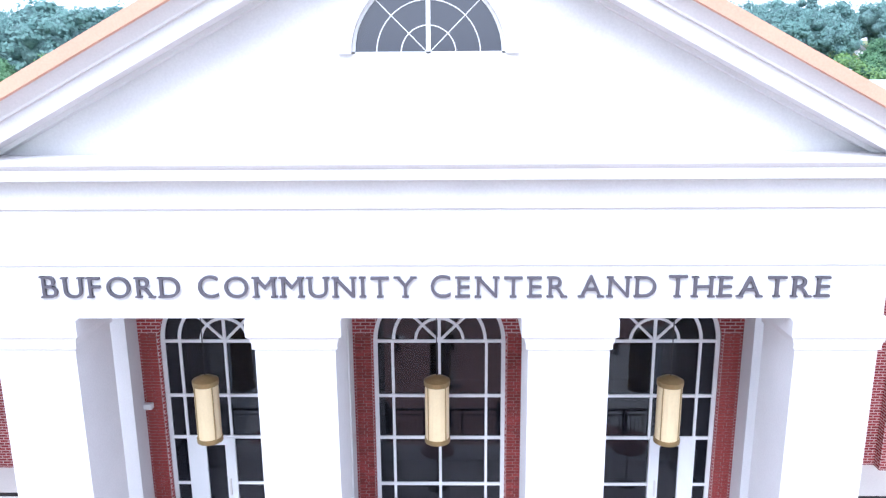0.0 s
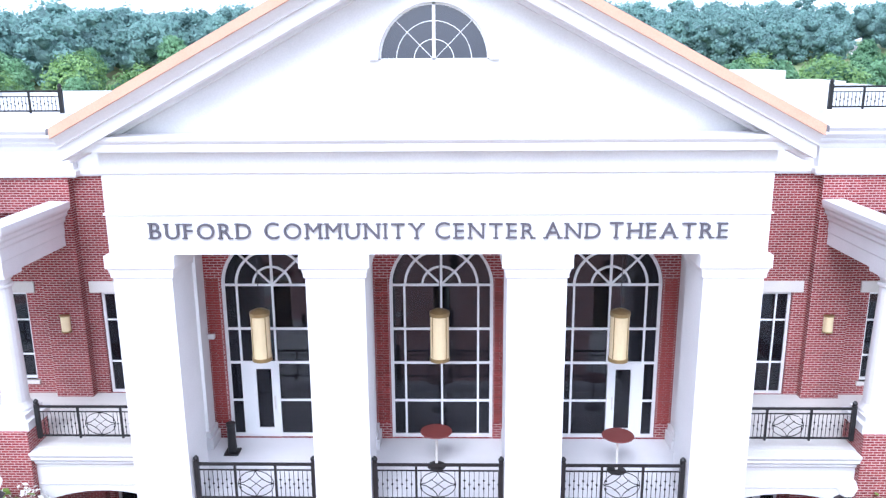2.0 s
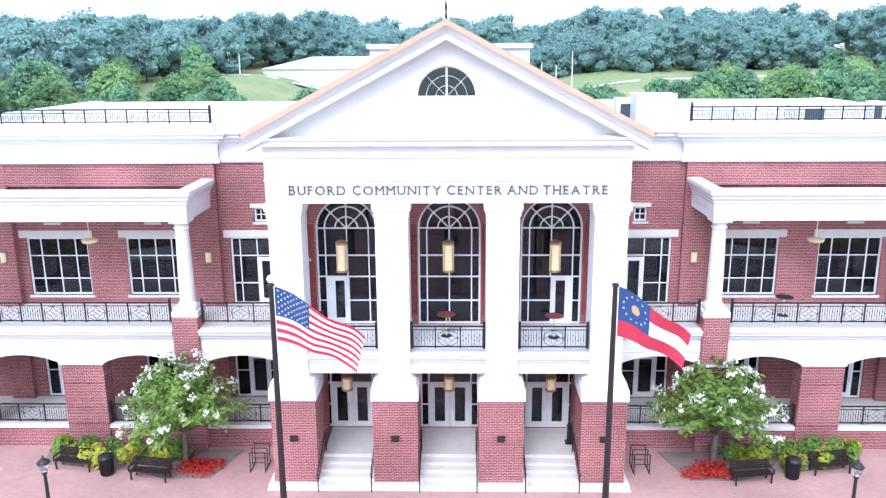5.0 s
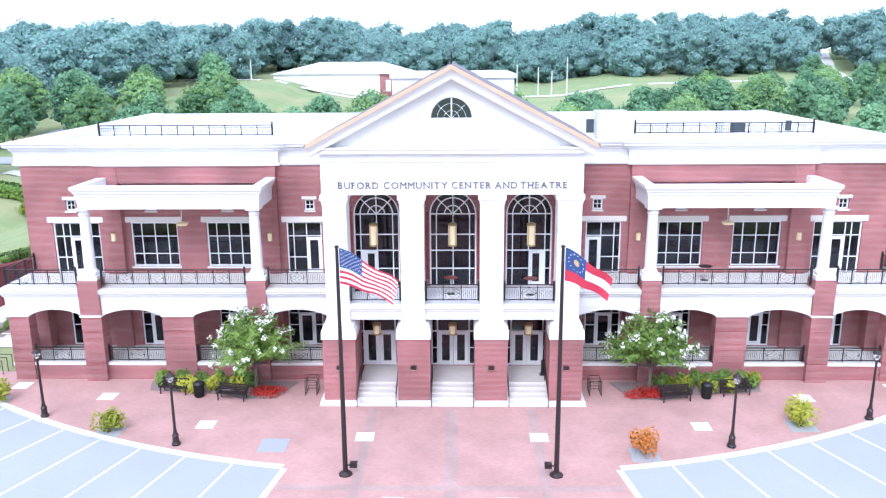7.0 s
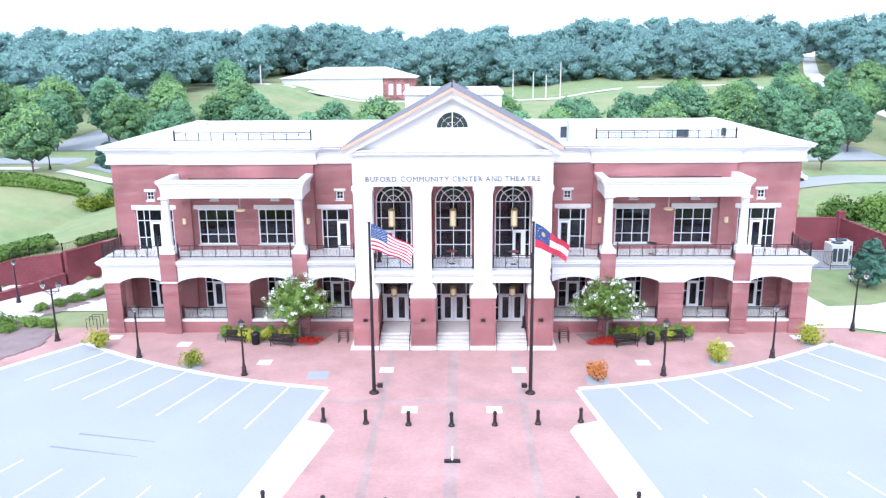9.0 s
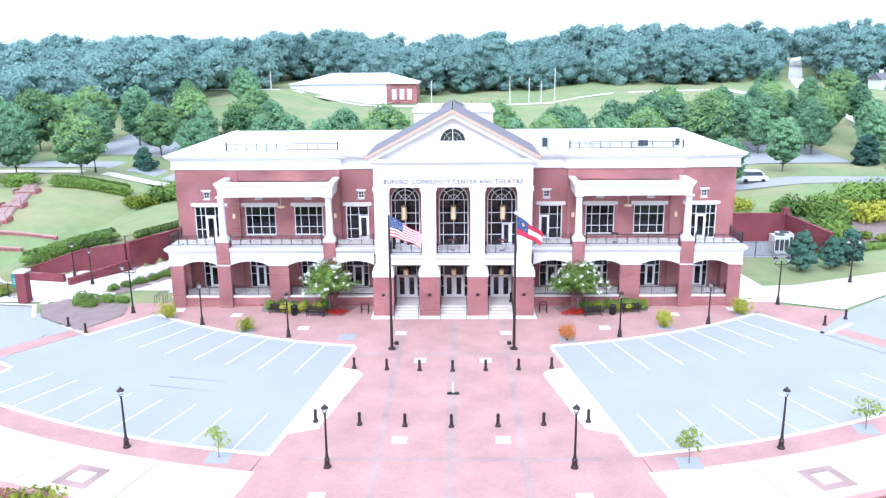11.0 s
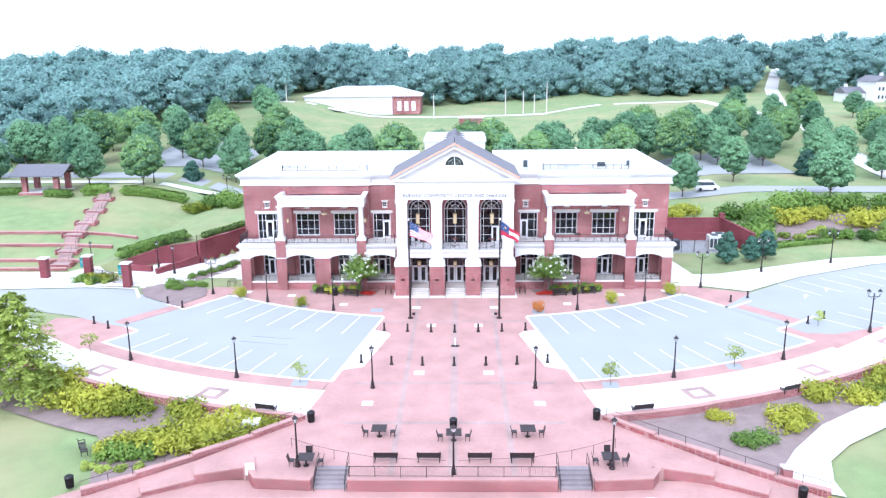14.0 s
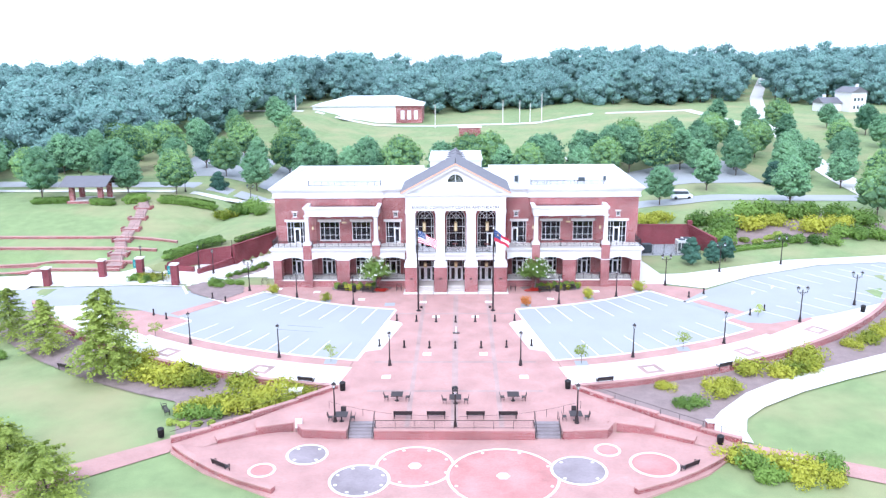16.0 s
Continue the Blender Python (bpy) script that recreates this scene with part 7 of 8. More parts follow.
def fence(pts, zs, h=1.2):
    th = thing("iron_fence", "black iron picket fence", "fence", "iron fences")
    for (a, b), za, zb in zip(zip(pts, pts[1:]), zs, zs[1:]):
        L = math.hypot(b[0] - a[0], b[1] - a[1])
        n = max(1, round(L / 2))
        for k in range(n + 1):
            t = k / n
            x, y, z = a[0] + (b[0] - a[0]) * t, a[1] + (b[1] - a[1]) * t, za + (zb - za) * t
            part("post", boxes((x - 0.03, x + 0.03, y - 0.03, y + 0.03, z - 0.05, z + h + 0.06)), M_IRON, th)
        for f in (0.1, 0.95):
            part("rail", bar(bmesh.new(), (*a, za + h * f), (*b, zb + h * f), 0.018, 4), M_IRON, th)
        bm = bmesh.new()
        m = max(2, round(L / 0.16))
        for k in range(m):
            t = (k + 0.5) / m
            x, y, z = a[0] + (b[0] - a[0]) * t, a[1] + (b[1] - a[1]) * t, za + (zb - za) * t
            box(bm, x - 0.009, x + 0.009, y - 0.009, y + 0.009, z + h * 0.1, z + h)
        tagged(part("pickets", bm, M_IRON, th), kind="stuff")


fence([(-51.1, 8.7), (-45.2, 5.4)], [0, 0], 1.6)
front_wall = [(-29.5, 32.6), (-32.2, 30.0), (-34.4, 25.4), (-38.6, 17.2)]
wall_run("court_wall", front_wall, -0.4, [3.6, 3.6, 3.55, 3.45], 0.5, "tall maroon brick retaining wall beside the court", material=M_SITEBRICK)
fence([(-32.5, 30.4), (-34.8, 25.6), (-38.9, 17.5), (-44.0, 17.5)], [3.4, 3.35, 3.2, 2.5], 1.0)
wall_run("court_wall", [(-38.75, 17.0), (-40.4, 14.7), (-43.0, 11.2)], -0.3, [1.35, 1.05, 0.75], 0.5, "low maroon brick ramp wall", material=M_SITEBRICK)
wall_run("court_wall", [(-38.9, 17.25), (-44.0, 17.2), (-48.9, 13.5)], -0.4, [3.3, 2.65, 1.3], 0.45, "maroon brick retaining wall behind the landing", material=M_SITEBRICK)
wall_run("court_wall", [(-49.2, 13.4), (-44.0, 12.3)], -0.3, [0.95, 0.9], 0.45, "low maroon brick wall before the landing", material=M_SITEBRICK)

M_PAVILION = mat("grey_metal_roof", (0.16, 0.155, 0.17), 0.5, metal=0.2, var=0.1)
gzz = height(-77.5, 49.5)
th = thing("garden_pavilion", "open brick-posted pavilion with a grey gable roof", "pavilion", at=(-77.5, 49.5, gzz))
for x in (-3.0, 3.0):
    for y in (-2.2, 2.2):
        part("post", boxes((x - 0.45, x + 0.45, y - 0.45, y + 0.45, -0.5, 3.4)), M_BRICK, th)
part("floor", boxes((-3.8, 3.8, -3.0, 3.0, -0.6, 0.3)), M_CONC, th)
part("base_wall", boxes((-3.9, 3.9, -3.1, -3.0, -0.8, 0.28)), M_BRICK, th)
bm = bmesh.new()
for s in (-1, 1):
    prism(bm, [(s * 3.9, 3.35), (0, 5.1), (0, 5.25), (s * 3.9, 3.5)], "x", -5.0, 5.0)
part("roof", bm, M_PAVILION, th)
bm = boxes((-4.2, 4.2, -2.35, -2.05, 3.4, 3.7), (-4.2, 4.2, 2.05, 2.35, 3.4, 3.7))
for x in (-4.0, 4.0):
    bar(bm, (x, -3.4, 3.5), (x, 0, 4.95), 0.07)
    bar(bm, (x, 3.4, 3.5), (x, 0, 4.95), 0.07)
    box(bm, x - 0.07, x + 0.07, -2.35, 2.35, 3.7, 3.85)
part("timber_frame", bm, M_BRONZE, th)

# ---- service yard ----
wall_run("yard_wall", [(29.0, 31.2), (43.6, 31.0), (46.0, 22.4)], -0.3, [3.8, 3.8, 3.1], 0.5, "maroon brick wall round the service yard", material=M_SITEBRICK)
wall_run("yard_pier", [(43.3, 31.0), (44.1, 31.0)], -0.3, [4.5, 4.5], 0.8, "maroon brick pier at the yard wall corner", material=M_SITEBRICK)
fence([(29.2, 23.0), (37.0, 22.6), (45.6, 22.3)], [0, 0, 0], 2.0)
# asphalt grey darkens the floor in place of the yard's shade
paving("yard_floor", boxes((29, 43.4, 22.5, 30.8, -0.3, 0.03)), M_ASPHALT, "yard floor greyed to stand in for shade")
M_METALROOF = mat("pale_metal_roof", (0.74, 0.74, 0.74), 0.6, var=0.06)
M_UNIT = mat("pale_unit_casing", (0.62, 0.62, 0.60), 0.5, metal=0.1, var=0.06)
M_DARKUNIT = mat("dark_slate_casing", (0.05, 0.065, 0.075), 0.6, var=0.15)
for x, y, w, h, m in ((40.6, 24.6, 0.95, 2.3, M_UNIT), (42.2, 27.2, 0.9, 2.0, M_UNIT)):
    th = thing("condenser_unit", "pale metal condenser unit in a service yard", "machine", "yard units", at=(x, y, 0.03))
    part("casing", boxes((-w, w, -0.9, 0.9, 0.1, h)), m, th)
    part("base", boxes((-w + 0.1, w - 0.1, -0.8, 0.8, 0, 0.1)), M_DARKUNIT, th)
    part("fan_grille", lathe(bmesh.new(), [(0.6, h), (0.6, h + 0.12), (0.5, h + 0.12)], 0, 0, 16), M_DARKUNIT, th)
    for k in range(3):
        part("louvre", boxes((-w + 0.15 + k * 0.62 * w, -w + 0.15 + k * 0.62 * w + 0.45 * w, -0.93, -0.9, 0.5, h - 0.4)), M_DARKUNIT, th)
for x in (33.2, 35.0):
    th = thing("waste_container", "dark slate waste container in the service yard", "container", "waste containers", at=(x - 0.6, 24.6, 0.03))
    bm = bmesh.new()
    prism(bm, [(-0.7, 0.15), (0.7, 0.15), (0.8, 1.35), (-0.8, 1.5)], "x", -0.75, 0.75)
    part("body", bm, M_DARKUNIT, th)
    part("lid", boxes((-0.8, 0.8, -0.85, 0.85, 1.5, 1.56)), M_DARKUNIT, th)
    for sx in (-0.6, 0.6):
        part("wheel", lathe(bmesh.new(), [(0.1, 0.0), (0.1, 0.15)], sx, -0.5, 10), M_IRON, th)

# ---- parked van and the storage shed behind the theatre ----
M_VAN = mat("white_car_paint", (0.72, 0.73, 0.75), 0.3, var=0.03, bump=0.0)
M_BLUEDOOR = mat("blue_shed_door", (0.03, 0.16, 0.50), 0.6, var=0.1)
van = thing("parked_van", "white van with dark windows parked on the street", "vehicle", at=(51.0, 63.6, height(51.0, 63.6) + 0.1))
bm = bmesh.new()
prism(bm, [(-2.4, 0.35), (2.35, 0.35), (2.4, 1.0), (1.75, 1.2), (1.15, 2.0), (0.9, 2.1), (-2.25, 2.1), (-2.4, 1.9)], "y", -0.92, 0.92)
part("body", bm, M_VAN, van)
for sy in (-1, 1):
    bm = bmesh.new()
    prism(bm, [(-2.0, 1.25), (1.5, 1.25), (1.05, 1.9), (-2.0, 1.9)], "y", min(sy * 0.925, sy * 0.935), max(sy * 0.925, sy * 0.935))
    part("side_window", bm, M_DARKUNIT, van)
    for x in (-1.5, 1.5):
        bm = bmesh.new()
        prism(bm, [(x + 0.36 * math.cos(math.pi * k / 8), 0.36 + 0.36 * math.sin(math.pi * k / 8)) for k in range(16)], "y", min(sy * 0.75, sy * 0.95), max(sy * 0.75, sy * 0.95))
        part("wheel", bm, M_IRON, van)
part("rear_window", boxes((-2.42, -2.4, -0.7, 0.7, 1.3, 1.85)), M_DARKUNIT, van)
shed = thing("storage_shed", "dark open storage shed with a blue door", "shed", at=(34.6, 116.0, height(34.6, 116.0)))
part("body", boxes((-2.6, 2.6, 0.0, 3.0, -0.4, 3.0)), M_DARKUNIT, shed)
part("roof", boxes((-2.9, 2.9, -0.5, 3.2, 3.0, 3.2)), M_METALROOF, shed)
part("door", boxes((-0.3, 1.6, -0.06, 0.0, 0.0, 2.1)), M_BLUEDOOR, shed, "bright blue door")

# ---- roof plant ----
for x, y, w, d, h in ((11.3, 13.5, 1.1, 1.0, 1.9), (13.4, 13.8, 1.3, 1.1, 1.5), (20.6, 15.0, 1.0, 0.9, 1.2), (15.5, 17.0, 2.0, 1.2, 1.2), (9.9, 14.5, 0.5, 0.5, 1.6), (24.5, 15.2, 0.4, 0.4, 1.3)):
    th = thing("rooftop_unit", "pale metal air handling unit on a flat roof", "machine", "rooftop units", at=(x, y, 14.45))
    part("casing", boxes((-w, w, -d, d, 0.12, h)), M_UNIT, th)
    part("curb", boxes((-w + 0.05, w - 0.05, -d + 0.05, d - 0.05, 0, 0.12)), M_MEMBRANE, th)
    part("louvre", boxes((-w * 0.55, w * 0.55, -d - 0.02, -d, 0.3, h * 0.8)), M_DARKUNIT if w < 1.05 else M_UNIT, th)
for k in range(4):
    y0, y1 = 10.2 + 2.6 * k, 13.2 + 2.6 * k
    bm = bmesh.new()
    wide, narrow, base, ridge = 1.9 - 0.15 * k, 0.5, APEX - 0.82, APEX - 0.62 + 0.12 * k
    va = [bm.verts.new(v) for v in ((-wide, y0, base), (0, y0, ridge), (wide, y0, base))]
    vb = [bm.verts.new(v) for v in ((-narrow, y1, base), (0, y1, ridge + 0.05), (narrow, y1, base))]
    for f in ((va[0], va[1], vb[1], vb[0]), (va[1], va[2], vb[2], vb[1]), (va[0], va[2], vb[2], vb[0]), tuple(va), tuple(vb)):
        bm.faces.new(f)
    part("ridge_crest", bm, M_SHINGLE, building, "stepped grey ridge crest")

# ---- far buildings ----
fz = height(-38, 228)
th = thing("school_gym", "long low white building with a pale hipped roof", "building", at=(-38, 228, fz))
part("wall", boxes((-23, 12, -6, 16, -1, 6.2)), M_WHITE, th)
part("brick_end", boxes((12.0, 23, -5.9, 16, -1, 6.2)), M_BRICK, th, "red brick end wall")
part("annex", boxes((-33, -23, -5, 10, -1, 2.6)), M_WHITE, th)
bm = bmesh.new()
lo = [bm.verts.new(v) for v in ((-23.8, -6.8, 6.2), (23.8, -6.8, 6.2), (23.8, 16.8, 6.2), (-23.8, 16.8, 6.2))]
hi = [bm.verts.new(v) for v in ((-9, 3, 9.8), (12, 3, 9.8), (12, 7, 9.8), (-9, 7, 9.8))]
bm.faces.new(hi)
bm.faces.new(lo[::-1])
for k in range(4):
    bm.faces.new((lo[k], lo[(k + 1) % 4], hi[(k + 1) % 4], hi[k]))
part("roof", bm, M_METALROOF, th)
for k in range(3):
    part("window", boxes((14 + 2.8 * k, 15.6 + 2.8 * k, -5.99, -5.9, 0.5, 4.2)), M_WHITE, th)
th = thing("dugout", "small red brick field building", "building", at=(4.5, 182, height(4.5, 182)))
part("wall", boxes((-4, 4, -2, 2, -0.5, 3)), M_BRICK, th)
part("roof", boxes((-4.4, 4.4, -2.4, 2.4, 3, 3.25)), M_METALROOF, th)


def far_house(x, y, w, d, h, wallm, label, turn=0):
    th = thing("far_house", label, "house", "hillside houses", at=(x, y, height(x, y)))
    part("wall", boxes((-w, w, -d, d, -1, h)), wallm, th)
    bm = bmesh.new()
    prism(bm, [(-w - 0.5, h), (w + 0.5, h), (0, h + w * 0.62)], "y", -d - 0.4, d + 0.4)
    roof = part("roof", bm, M_PAVILION if wallm is M_WHITE else M_SHINGLE, th)
    part("chimney", boxes((w - 1.4, w - 0.5, -0.5, 0.5, h, h + w * 0.62 + 1.0)), wallm, th)
    for k in range(3):
        for z in (1.0, 4.0):
            if z + 1.5 < h:
                win = part("window", boxes((-w + 1.2 + k * (2 * w - 3) / 2.4, -w + 2.3 + k * (2 * w - 3) / 2.4, -d - 0.06, -d, z, z + 1.5)), M_FRAME, th)
                part("pane", boxes((-w + 1.3 + k * (2 * w - 3) / 2.4, -w + 2.2 + k * (2 * w - 3) / 2.4, -d - 0.08, -d - 0.061, z + 0.1, z + 1.4)), M_DARKUNIT, win)
    th.matrix_basis = pose(x, y, height(x, y), 0, 0, turn)


far_house(157.5, 212, 3.4, 5, 7.4, M_WHITE, "white two-storey house on the hillside", 12)
far_house(149.5, 214, 3.6, 4, 3.2, M_WHITE, "white low house wing with a grey roof", 100)
far_house(196, 300, 6, 6, 7.0, M_STONE, "pale house half hidden by trees", 10)
far_house(212, 308, 6, 6, 7.0, M_STONE, "pale house half hidden by trees", -15)
for x, y, h in ((-67.0, 217, 9), (-9.0, 205, 9), (18.5, 215, 10), (30, 219, 8), (34.5, 216, 12), (26, 223, 9)):
    th = thing("utility_pole", "slim pale pole at the edge of the field", "pole", "field poles", at=(x, y, height(x, y)))
    part("shaft", lathe(bmesh.new(), [(0.22, -0.3), (0.14, h)], 0, 0, 8), M_STONE, th)
    part("cap", lathe(bmesh.new(), [(0.16, h), (0.1, h + 0.15)], 0, 0, 8), M_STONE, th)


# ---- shrubs on the slopes ----
gold = make_bush("spirea_mound", "dense yellow-green spirea mound on the planting slope", "shrub", 1.7, 1.4, 1.3, 1500, 0.13, M_SHRUB, "slope shrubs")
put(gold, [(x, y, gz(x, y), 37 * k, sc * (1.3 if y < 0 else 1.35)) for k, (x, y, sc) in enumerate((
    (-33.5, -31.6, 1.35), (-36.0, -30.8, 1.1), (-30.9, -32.2, 1.2), (-23.6, -34.2, 1.1), (-18.6, -35.4, 1.05), (-16.2, -35.8, 0.75), (-26.2, -38.9, 1.0), (-24.0, -38.4, 1.2), (-21.6, -38.4, 1.15), (-19.8, -38.0, 0.9),
    (-38.3, -27.2, 1.2), (-40.5, -26.2, 1.0), (28.4, -35.2, 1.0), (30.2, -34.0, 0.8), (23.2, -34.2, 0.6), (34.2, -29.6, 1.1), (42.2, -25.8, 1.2), (37.3, -29.9, 0.9), (39.0, -29.0, 0.9), (40.8, -28.2, 0.9), (52, -19.5, 0.9), (55, -17, 0.9), (58, -15, 0.9), (49.5, -21.5, 0.7),
    (-28.5, -33.0, 1.0), (-27.6, -39.6, 0.8), (-17.6, -37.4, 0.7), (-20.8, -36.0, 0.8), (56.5, 36.0, 1.6), (61.5, 37.5, 1.3), (67.5, 34.0, 1.7), (73.5, 35.5, 1.5), (39.0, 44.5, 1.4), (42.5, 46, 1.2), (-50.5, 8.0, 0.7), (-48.4, 8.0, 0.75), (-48.3, 46.2, 1.25), (-47.0, 47.2, 0.9), (28.6, -50.4, 1.0), (25.6, -49.0, 0.85), (31.2, -51.6, 0.9), (32.6, -53.0, 0.8), (30.0, -53.2, 0.7)))])
green = make_bush("viburnum_bush", "dense dark green bush", "shrub", 1.6, 1.4, 1.5, 1500, 0.13, M_HEDGE, "green bushes")
put(green, [(x, y, gz(x, y), 53 * k, sc * (1.2 if y < 0 else 1.35 if x > 40 else 1.0)) for k, (x, y, sc) in enumerate((
    (-26.8, -40.6, 0.95), (-24.6, -40.4, 0.85), (-28.0, -40.3, 0.7), (24.0, -38.2, 0.7), (25.5, -37.8, 0.7), (-38.3, 4.6, 0.95), (-36.0, 5.0, 0.7), (-34.4, 4.8, 0.6), (-37.0, 3.4, 0.6),
    (-37.2, 9.3, 0.55), (-36.2, 10.6, 0.55), (-35.2, 11.9, 0.6), (-34.2, 13.2, 0.6), (-33.4, 14.6, 0.6), (-33.0, 16.0, 0.6), (-52.0, 7.4, 0.9), (-50.0, 6.8, 0.8), (-45.0, 47.5, 1.9), (-42.6, 48.5, 2.0), (-41.0, 45, 1.6),
    (48.5, 28.0, 1.6), (50.0, 31.5, 1.6), (51.5, 35.0, 1.7), (52.5, 39.0, 1.7), (48.5, 41.0, 1.5), (58, 42, 1.8), (62, 43, 1.8), (66, 41, 1.8), (70, 42, 1.7), (75, 40, 1.8), (79, 37, 1.6), (72, 31, 1.3), (75, 30.5, 1.3), (78, 30, 1.2), (60.5, 28.5, 0.9), (63, 28.2, 0.9), (66, 28, 0.9), (69, 27.5, 0.9),
    (27.6, -52.6, 0.9), (33.4, -51.2, 1.0), (26.6, -50.6, 1.0), (-62, -22, 0.9), (-59, -23.6, 0.8), (-56.5, -24.4, 0.7)))])


def hedge(pts, w, h, label="clipped dark green hedge"):
    th = thing("hedge", label, "hedge", "hedges")
    cs, ns = [], []
    for a, b in zip(pts, pts[1:]):
        L = math.hypot(b[0] - a[0], b[1] - a[1])
        n = int(L * 150 * (w + 2 * h) / 3.5)
        t = rng.uniform(0, 1, n)
        ang = rng.uniform(-0.25 * math.pi, 1.25 * math.pi, n)
        d = np.array([b[1] - a[1], a[0] - b[0]]) / L
        for k in range(n):
            o = 0.5 * w * math.copysign(abs(math.cos(ang[k])) ** 0.5, math.cos(ang[k])) * rng.uniform(0.85, 1.08)
            zz = h * (0.5 + 0.5 * math.copysign(abs(math.sin(ang[k])) ** 0.6, math.sin(ang[k]))) * rng.uniform(0.9, 1.06)
            x, y = a[0] + (b[0] - a[0]) * t[k] + d[0] * o, a[1] + (b[1] - a[1]) * t[k] + d[1] * o
            cs.append((x, y, gz(x, y) + max(0.03, zz)))
            ns.append((d[0] * math.cos(ang[k]), d[1] * math.cos(ang[k]), math.sin(ang[k]) + 0.2))
    quads_object("foliage", leaves(np.array(cs), np.array(ns), 0.2), M_HEDGE, th)
    v, f = clump_mesh([np.array([a[0] + (b[0] - a[0]) * t, a[1] + (b[1] - a[1]) * t, gz(a[0] + (b[0] - a[0]) * t, a[1] + (b[1] - a[1]) * t) + 0.45 * h]) for a, b in zip(pts, pts[1:]) for t in np.linspace(0, 1, 2 + int(math.hypot(b[0] - a[0], b[1] - a[1]) / (0.35 * w)))],
                      [0.42 * w] * 9999, 0.8 * h / w)
    me = bpy.data.meshes.new("inner_foliage")
    me.from_pydata(v.tolist(), [], f.tolist())
    me.materials.append(M_HEDGE)
    new("inner_foliage", me).parent = th


hedge([(-61.8, 46.6), (-56, 48.0), (-51, 48.4)], 2.2, 1.6)
hedge([(-76.0, 46.0), (-71, 45.0)], 1.6, 1.3)
hedge([(-88.5, 46.5), (-81.5, 47.3)], 1.6, 1.2)
hedge([(-69.0, 46.6), (-65.0, 47.4)], 2.4, 1.8)
hedge([(-49.5, 14.9), (-46.6, 17.6), (-44.2, 19.6), (-41.4, 20.0)], 2.6, 1.5)
hedge([(-39.0, 21.5), (-36.6, 26.0), (-34.6, 30.2)], 1.5, 0.9)
hedge([(45, 22.5), (52, 25.5), (60, 27)], 1.6, 0.7, "low green ground-cover hedge")
grass = make_bush("fountain_grass", "pale arching ornamental grass clump", "grass", 0.9, 0.8, 0.9, 600, 0.16, M_PINE, "ornamental grasses")
put(grass, [(x, y, gz(x, y), 31 * k, sc) for k, (x, y, sc) in enumerate(((-28.6, -42.2, 0.8), (-27.2, -42.6, 0.8), (-25.8, -42.4, 0.75), (-24.6, -41.9, 0.7), (53.5, 29.5, 1.3), (55.5, 28.5, 1.3), (58, 30, 1.3), (60, 31.5, 1.2), (-48.6, 7.0, 1.2), (-50.6, 6.2, 1.2)))])

patch("planting_bed", [(47.5, 26.5), (52, 44), (62, 48), (80, 43), (84, 34), (70, 29), (56, 27)], M_MULCH, 0.05, "mulched bank beside the service yard", category="planting bed")

# ---- trees ----
kinds = [make_tree("street_tree", "rounded green street tree", 10.0, 3.9, 1.7, 40, 95, 0.27, M_LEAF, cone=0.55, group="street trees"),
         make_tree("street_tree", "broad light green street tree", 11.0, 4.7, 1.8, 44, 95, 0.29, M_LIME, cone=0.3, group="street trees"),
         make_tree("street_tree", "narrow green street tree", 10.5, 3.5, 1.5, 38, 95, 0.26, M_LEAF, cone=0.6, group="street trees")]
spots = [(-71.6, 54.3), (-61.4, 55.4), (-88.6, 50.5), (-97, 62), (-105, 55), (-79, 68), (-92, 76), (-70, 80), (-84, 86), (-100, 84), (-58, 82), (-66, 92), (-78, 98), (-112, 74), (-118, 92), (-53, 95), (-49, 76), (-60, 108), (-74, 112), (-88, 104), (-104, 100),
         (-46, 101), (-41, 95), (-36, 99), (-29, 97), (-22, 99), (-15, 98), (-4, 100), (3, 103), (12.5, 98), (19, 97), (25.5, 98), (33, 98), (37, 104), (-25, 106), (9, 107), (22, 106),
         (40, 98), (47, 102), (53, 96), (60, 99), (67, 104), (74, 98), (44, 112), (58, 112), (70, 118), (80, 108), (88, 100), (86, 116), (92, 128),
         (45.2, 60), (58.5, 70), (70, 50.5), (84, 42), (90.5, 72), (98, 68), (106, 74), (112, 60), (80, 80), (88, 86), (110, 86), (118, 78), (104, 48), (112, 40), (122, 52), (100, 130), (112, 120), (122, 108), (128, 128), (96, 150), (134, 150), (108, 158), (-45, 122), (-52, 135), (-58, 150), (-66, 125), (-72, 142), (-80, 128), (-64, 165), (-90, 118), (-98, 110), (-108, 112), (-114, 62), (-122, 70), (-128, 58), (-95, 92), (-86, 75), (35, 110), (26, 112), (50, 120), (64, 124), (76, 126), (84, 134), (55, 108), (62, 92), (72, 90), (95, 112), (104, 100), (116, 96), (126, 90), (130, 70), (138, 84), (142, 104), (120, 140), (128, 165), (90, 165), (82, 150), (138, 66), (132, 46), (148, 58)]
byk = {0: [], 1: [], 2: []}
for k, (x, y) in enumerate(spots):
    byk[(k * 7 + k // 3) % 3].append((x, y, gz(x, y), 47 * k, float(rng.uniform(0.85, 1.12)) * (1.14 if 90 < y < 115 and abs(x) < 50 else 1.0)))
for k in range(3):
    put(kinds[k], byk[k])
put(make_tree("conifer", "dark green pyramidal conifer", 3.8, 1.5, 0.1, 16, 260, 0.15, M_CONIFER, cone=0.75, group="conifers", trunk=0.1),
    [(39.9, 16.2, 0, 0, 1.28), (43.7, 17.0, 0, 90, 1.05), (46.5, 18.4, 0, 200, 1.2), (77, 78, 2.2, 0, 1.9), (-56, 68, 2.2, 0, 1.8)])
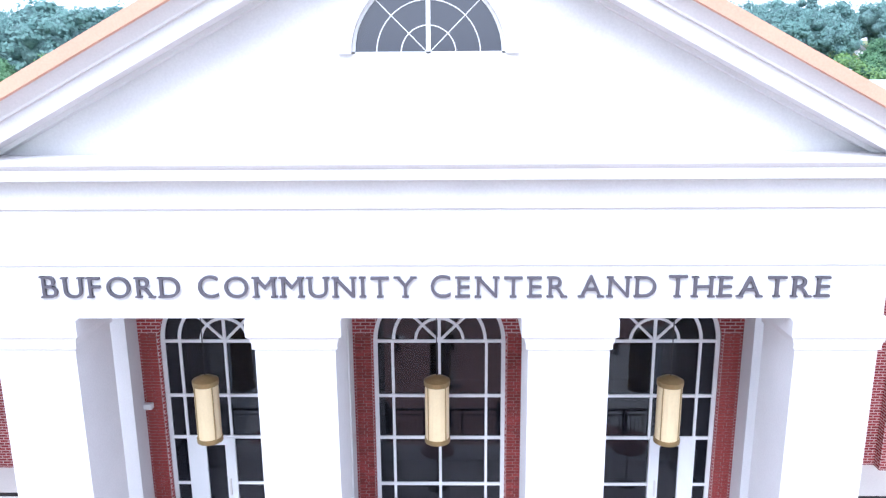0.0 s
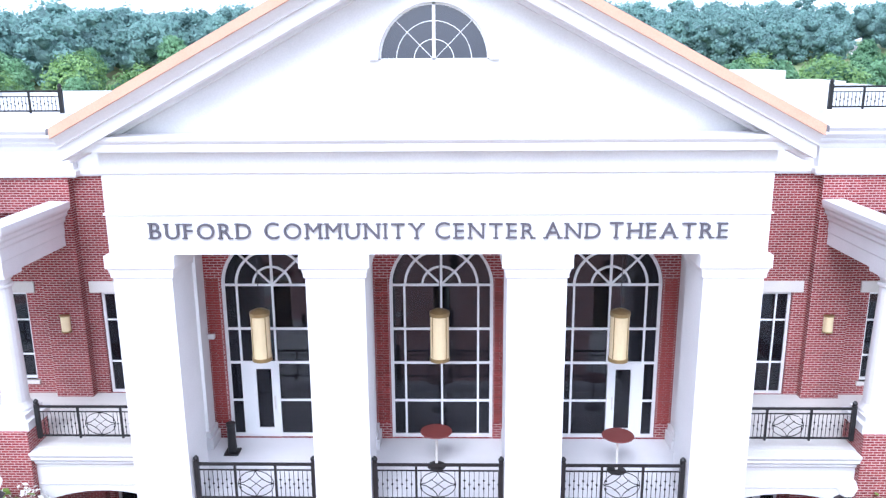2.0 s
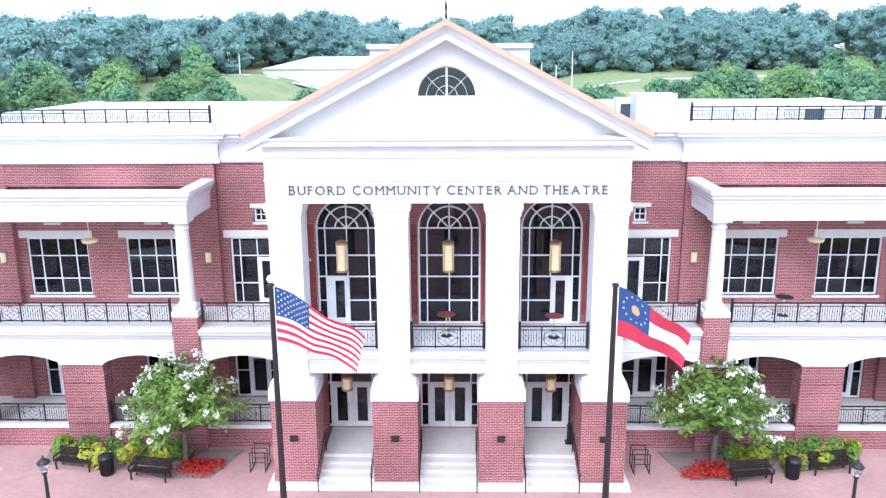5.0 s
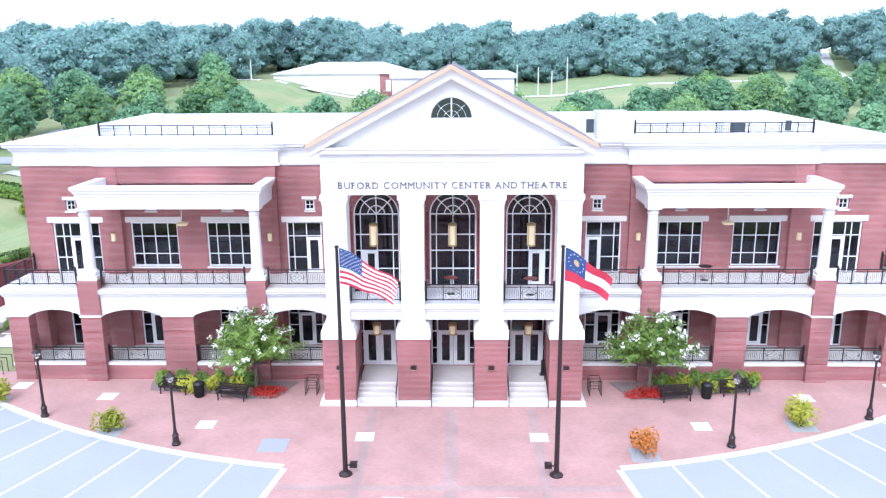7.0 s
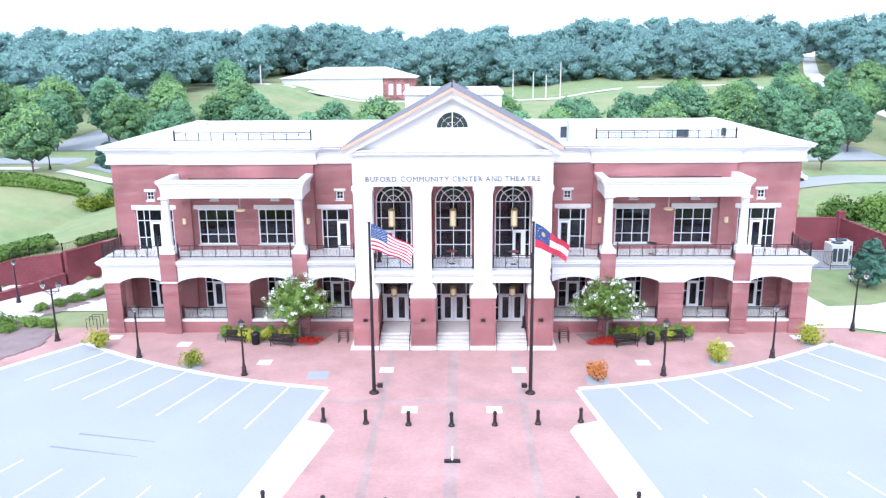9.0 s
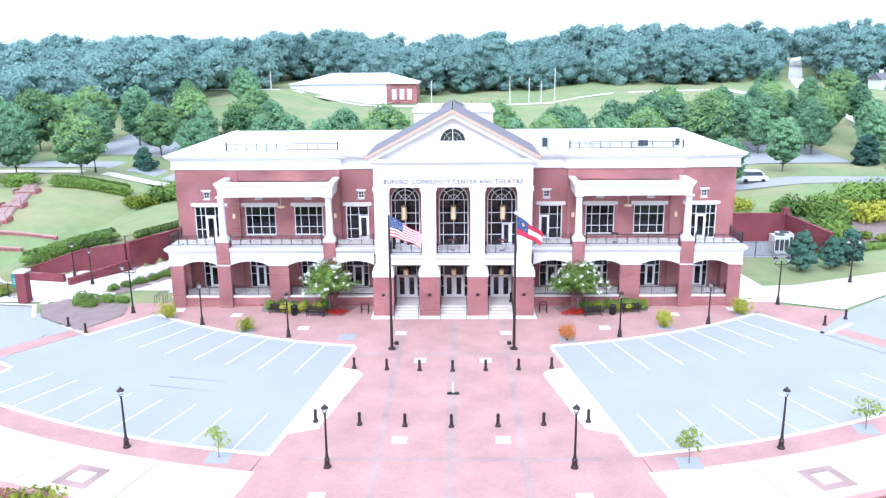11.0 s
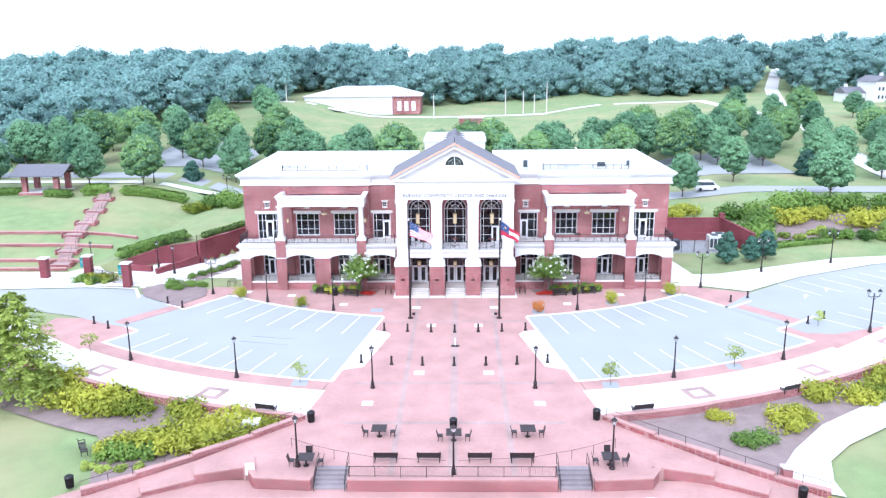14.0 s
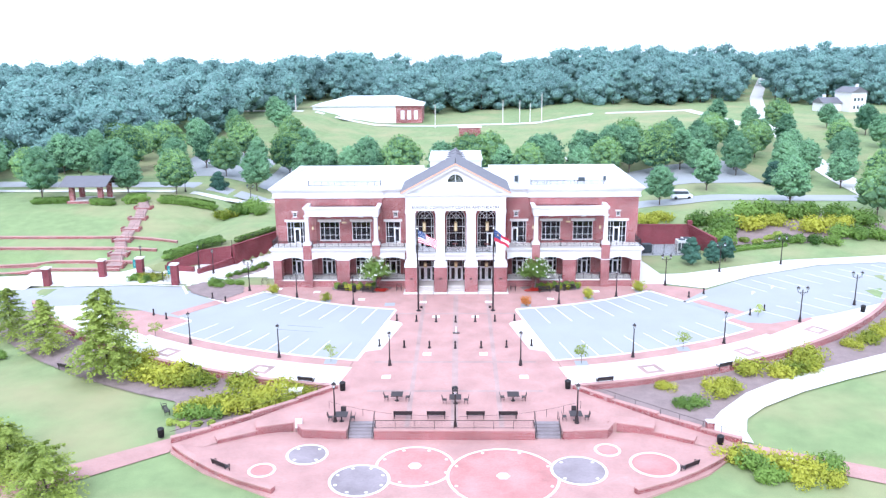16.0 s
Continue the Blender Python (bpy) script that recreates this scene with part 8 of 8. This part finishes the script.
feather = feathery("bald_cypress", "feathery young cypress on the slope", 10.3, 5.3, 260, 48, 0.19, M_PINE, "feathery trees", bulge=0.18)
put(feather, [(-40.6, -29.5, -0.5, 0, 1.0), (-51.5, -22.5, -0.5, 100, 0.66), (-58.5, -17.5, -0.5, 220, 0.66)])
put(feathery("garden_tree", "broad feathery tree at the edge of the lawn", 5.6, 4.2, 150, 44, 0.17, M_PINE, "lawn trees", low=0.04, bulge=0.3),
    [(-39.5, -52.5, -0.9, 0, 0.9), (-34.5, -56.0, -0.9, 130, 0.9), (-43.5, -49.0, -0.9, 250, 0.8)])


# ---- woodland on the hills ----
def woodland():
    qs, mass_c, mass_r = [], [], []
    bm = bmesh.new()
    spacing = 10.5
    for x in np.arange(-400, 420, spacing):
        for y in np.arange(60, 440, spacing):
            if x < -120:
                front = 66
            elif x < -88:
                front = 66 + 1.7 * (x + 120)
            elif x < -70:
                front = 120 + 7.0 * (x + 88)
            elif x < 120:
                front = 258 + 10 * math.sin(x * 0.05)
            else:
                front = 235 + 8 * math.sin(x * 0.06)
            if abs(x) > 0.72 * (y + 125):
                continue
            if y < front or y > max(front + 120, 330):
                continue
            px, py = x + rng.uniform(-4, 4), y + rng.uniform(-4, 4)
            road = 141 + (py - 270) * 0.38 if py > 170 else -999
            if (abs(px - road) < (8 if py < 300 else 5.5) and py < 345) or (270 < py < 304 and 184 < px < 222):
                continue
            h = rng.uniform(11.5, 20.5) * (1.0 + 0.4 * noise.noise((px * 0.02, py * 0.02, 3.0))) * (0.84 if px < -60 else 1.06) * (0.82 if 25 < px < 55 else 1.0)
            rx = rng.uniform(4.6, 8.2)
            ls = dome(12, rx, h, -1.0 if py < front + 20 else 2.0, 0.15, 0.5)
            base = np.array([px, py, gz(px, py)])
            far = py > front + 45
            q = crown_quads(ls[:7] if far else ls, 78 if far else 120, 0.66 if far else 0.5)
            qs.append(q + base)
            for c, r in ls:
                mass_c.append(c + base)
                mass_r.append(r * 0.72)
            mass_c.append(base + np.array([0, 0, h * 0.55]))
            mass_r.append(rx * 0.6)
            if not far:
                limb(bm, (px, py, base[2] - 0.5), (px, py, base[2] + h * 0.6), 0.3, 0.15, 5)
    th = tagged(quads_object("woodland", np.concatenate(qs), M_HAZEWOODS), "dense mixed woodland on rising ground, tinted blue for haze", "woodland", kind="stuff")
    v, f = clump_mesh(mass_c, mass_r)
    me = bpy.data.meshes.new("leaf_masses")
    me.from_pydata(v.tolist(), [], f.tolist())
    me.materials.append(M_HAZEMASS)
    me.polygons.foreach_set("use_smooth", np.ones(len(f), dtype=bool))
    masses = new("leaf_masses", me)
    masses.parent = th
    tagged(masses, kind="stuff")
    tagged(part("trunks", bm, M_BARK, th), kind="stuff")


woodland()
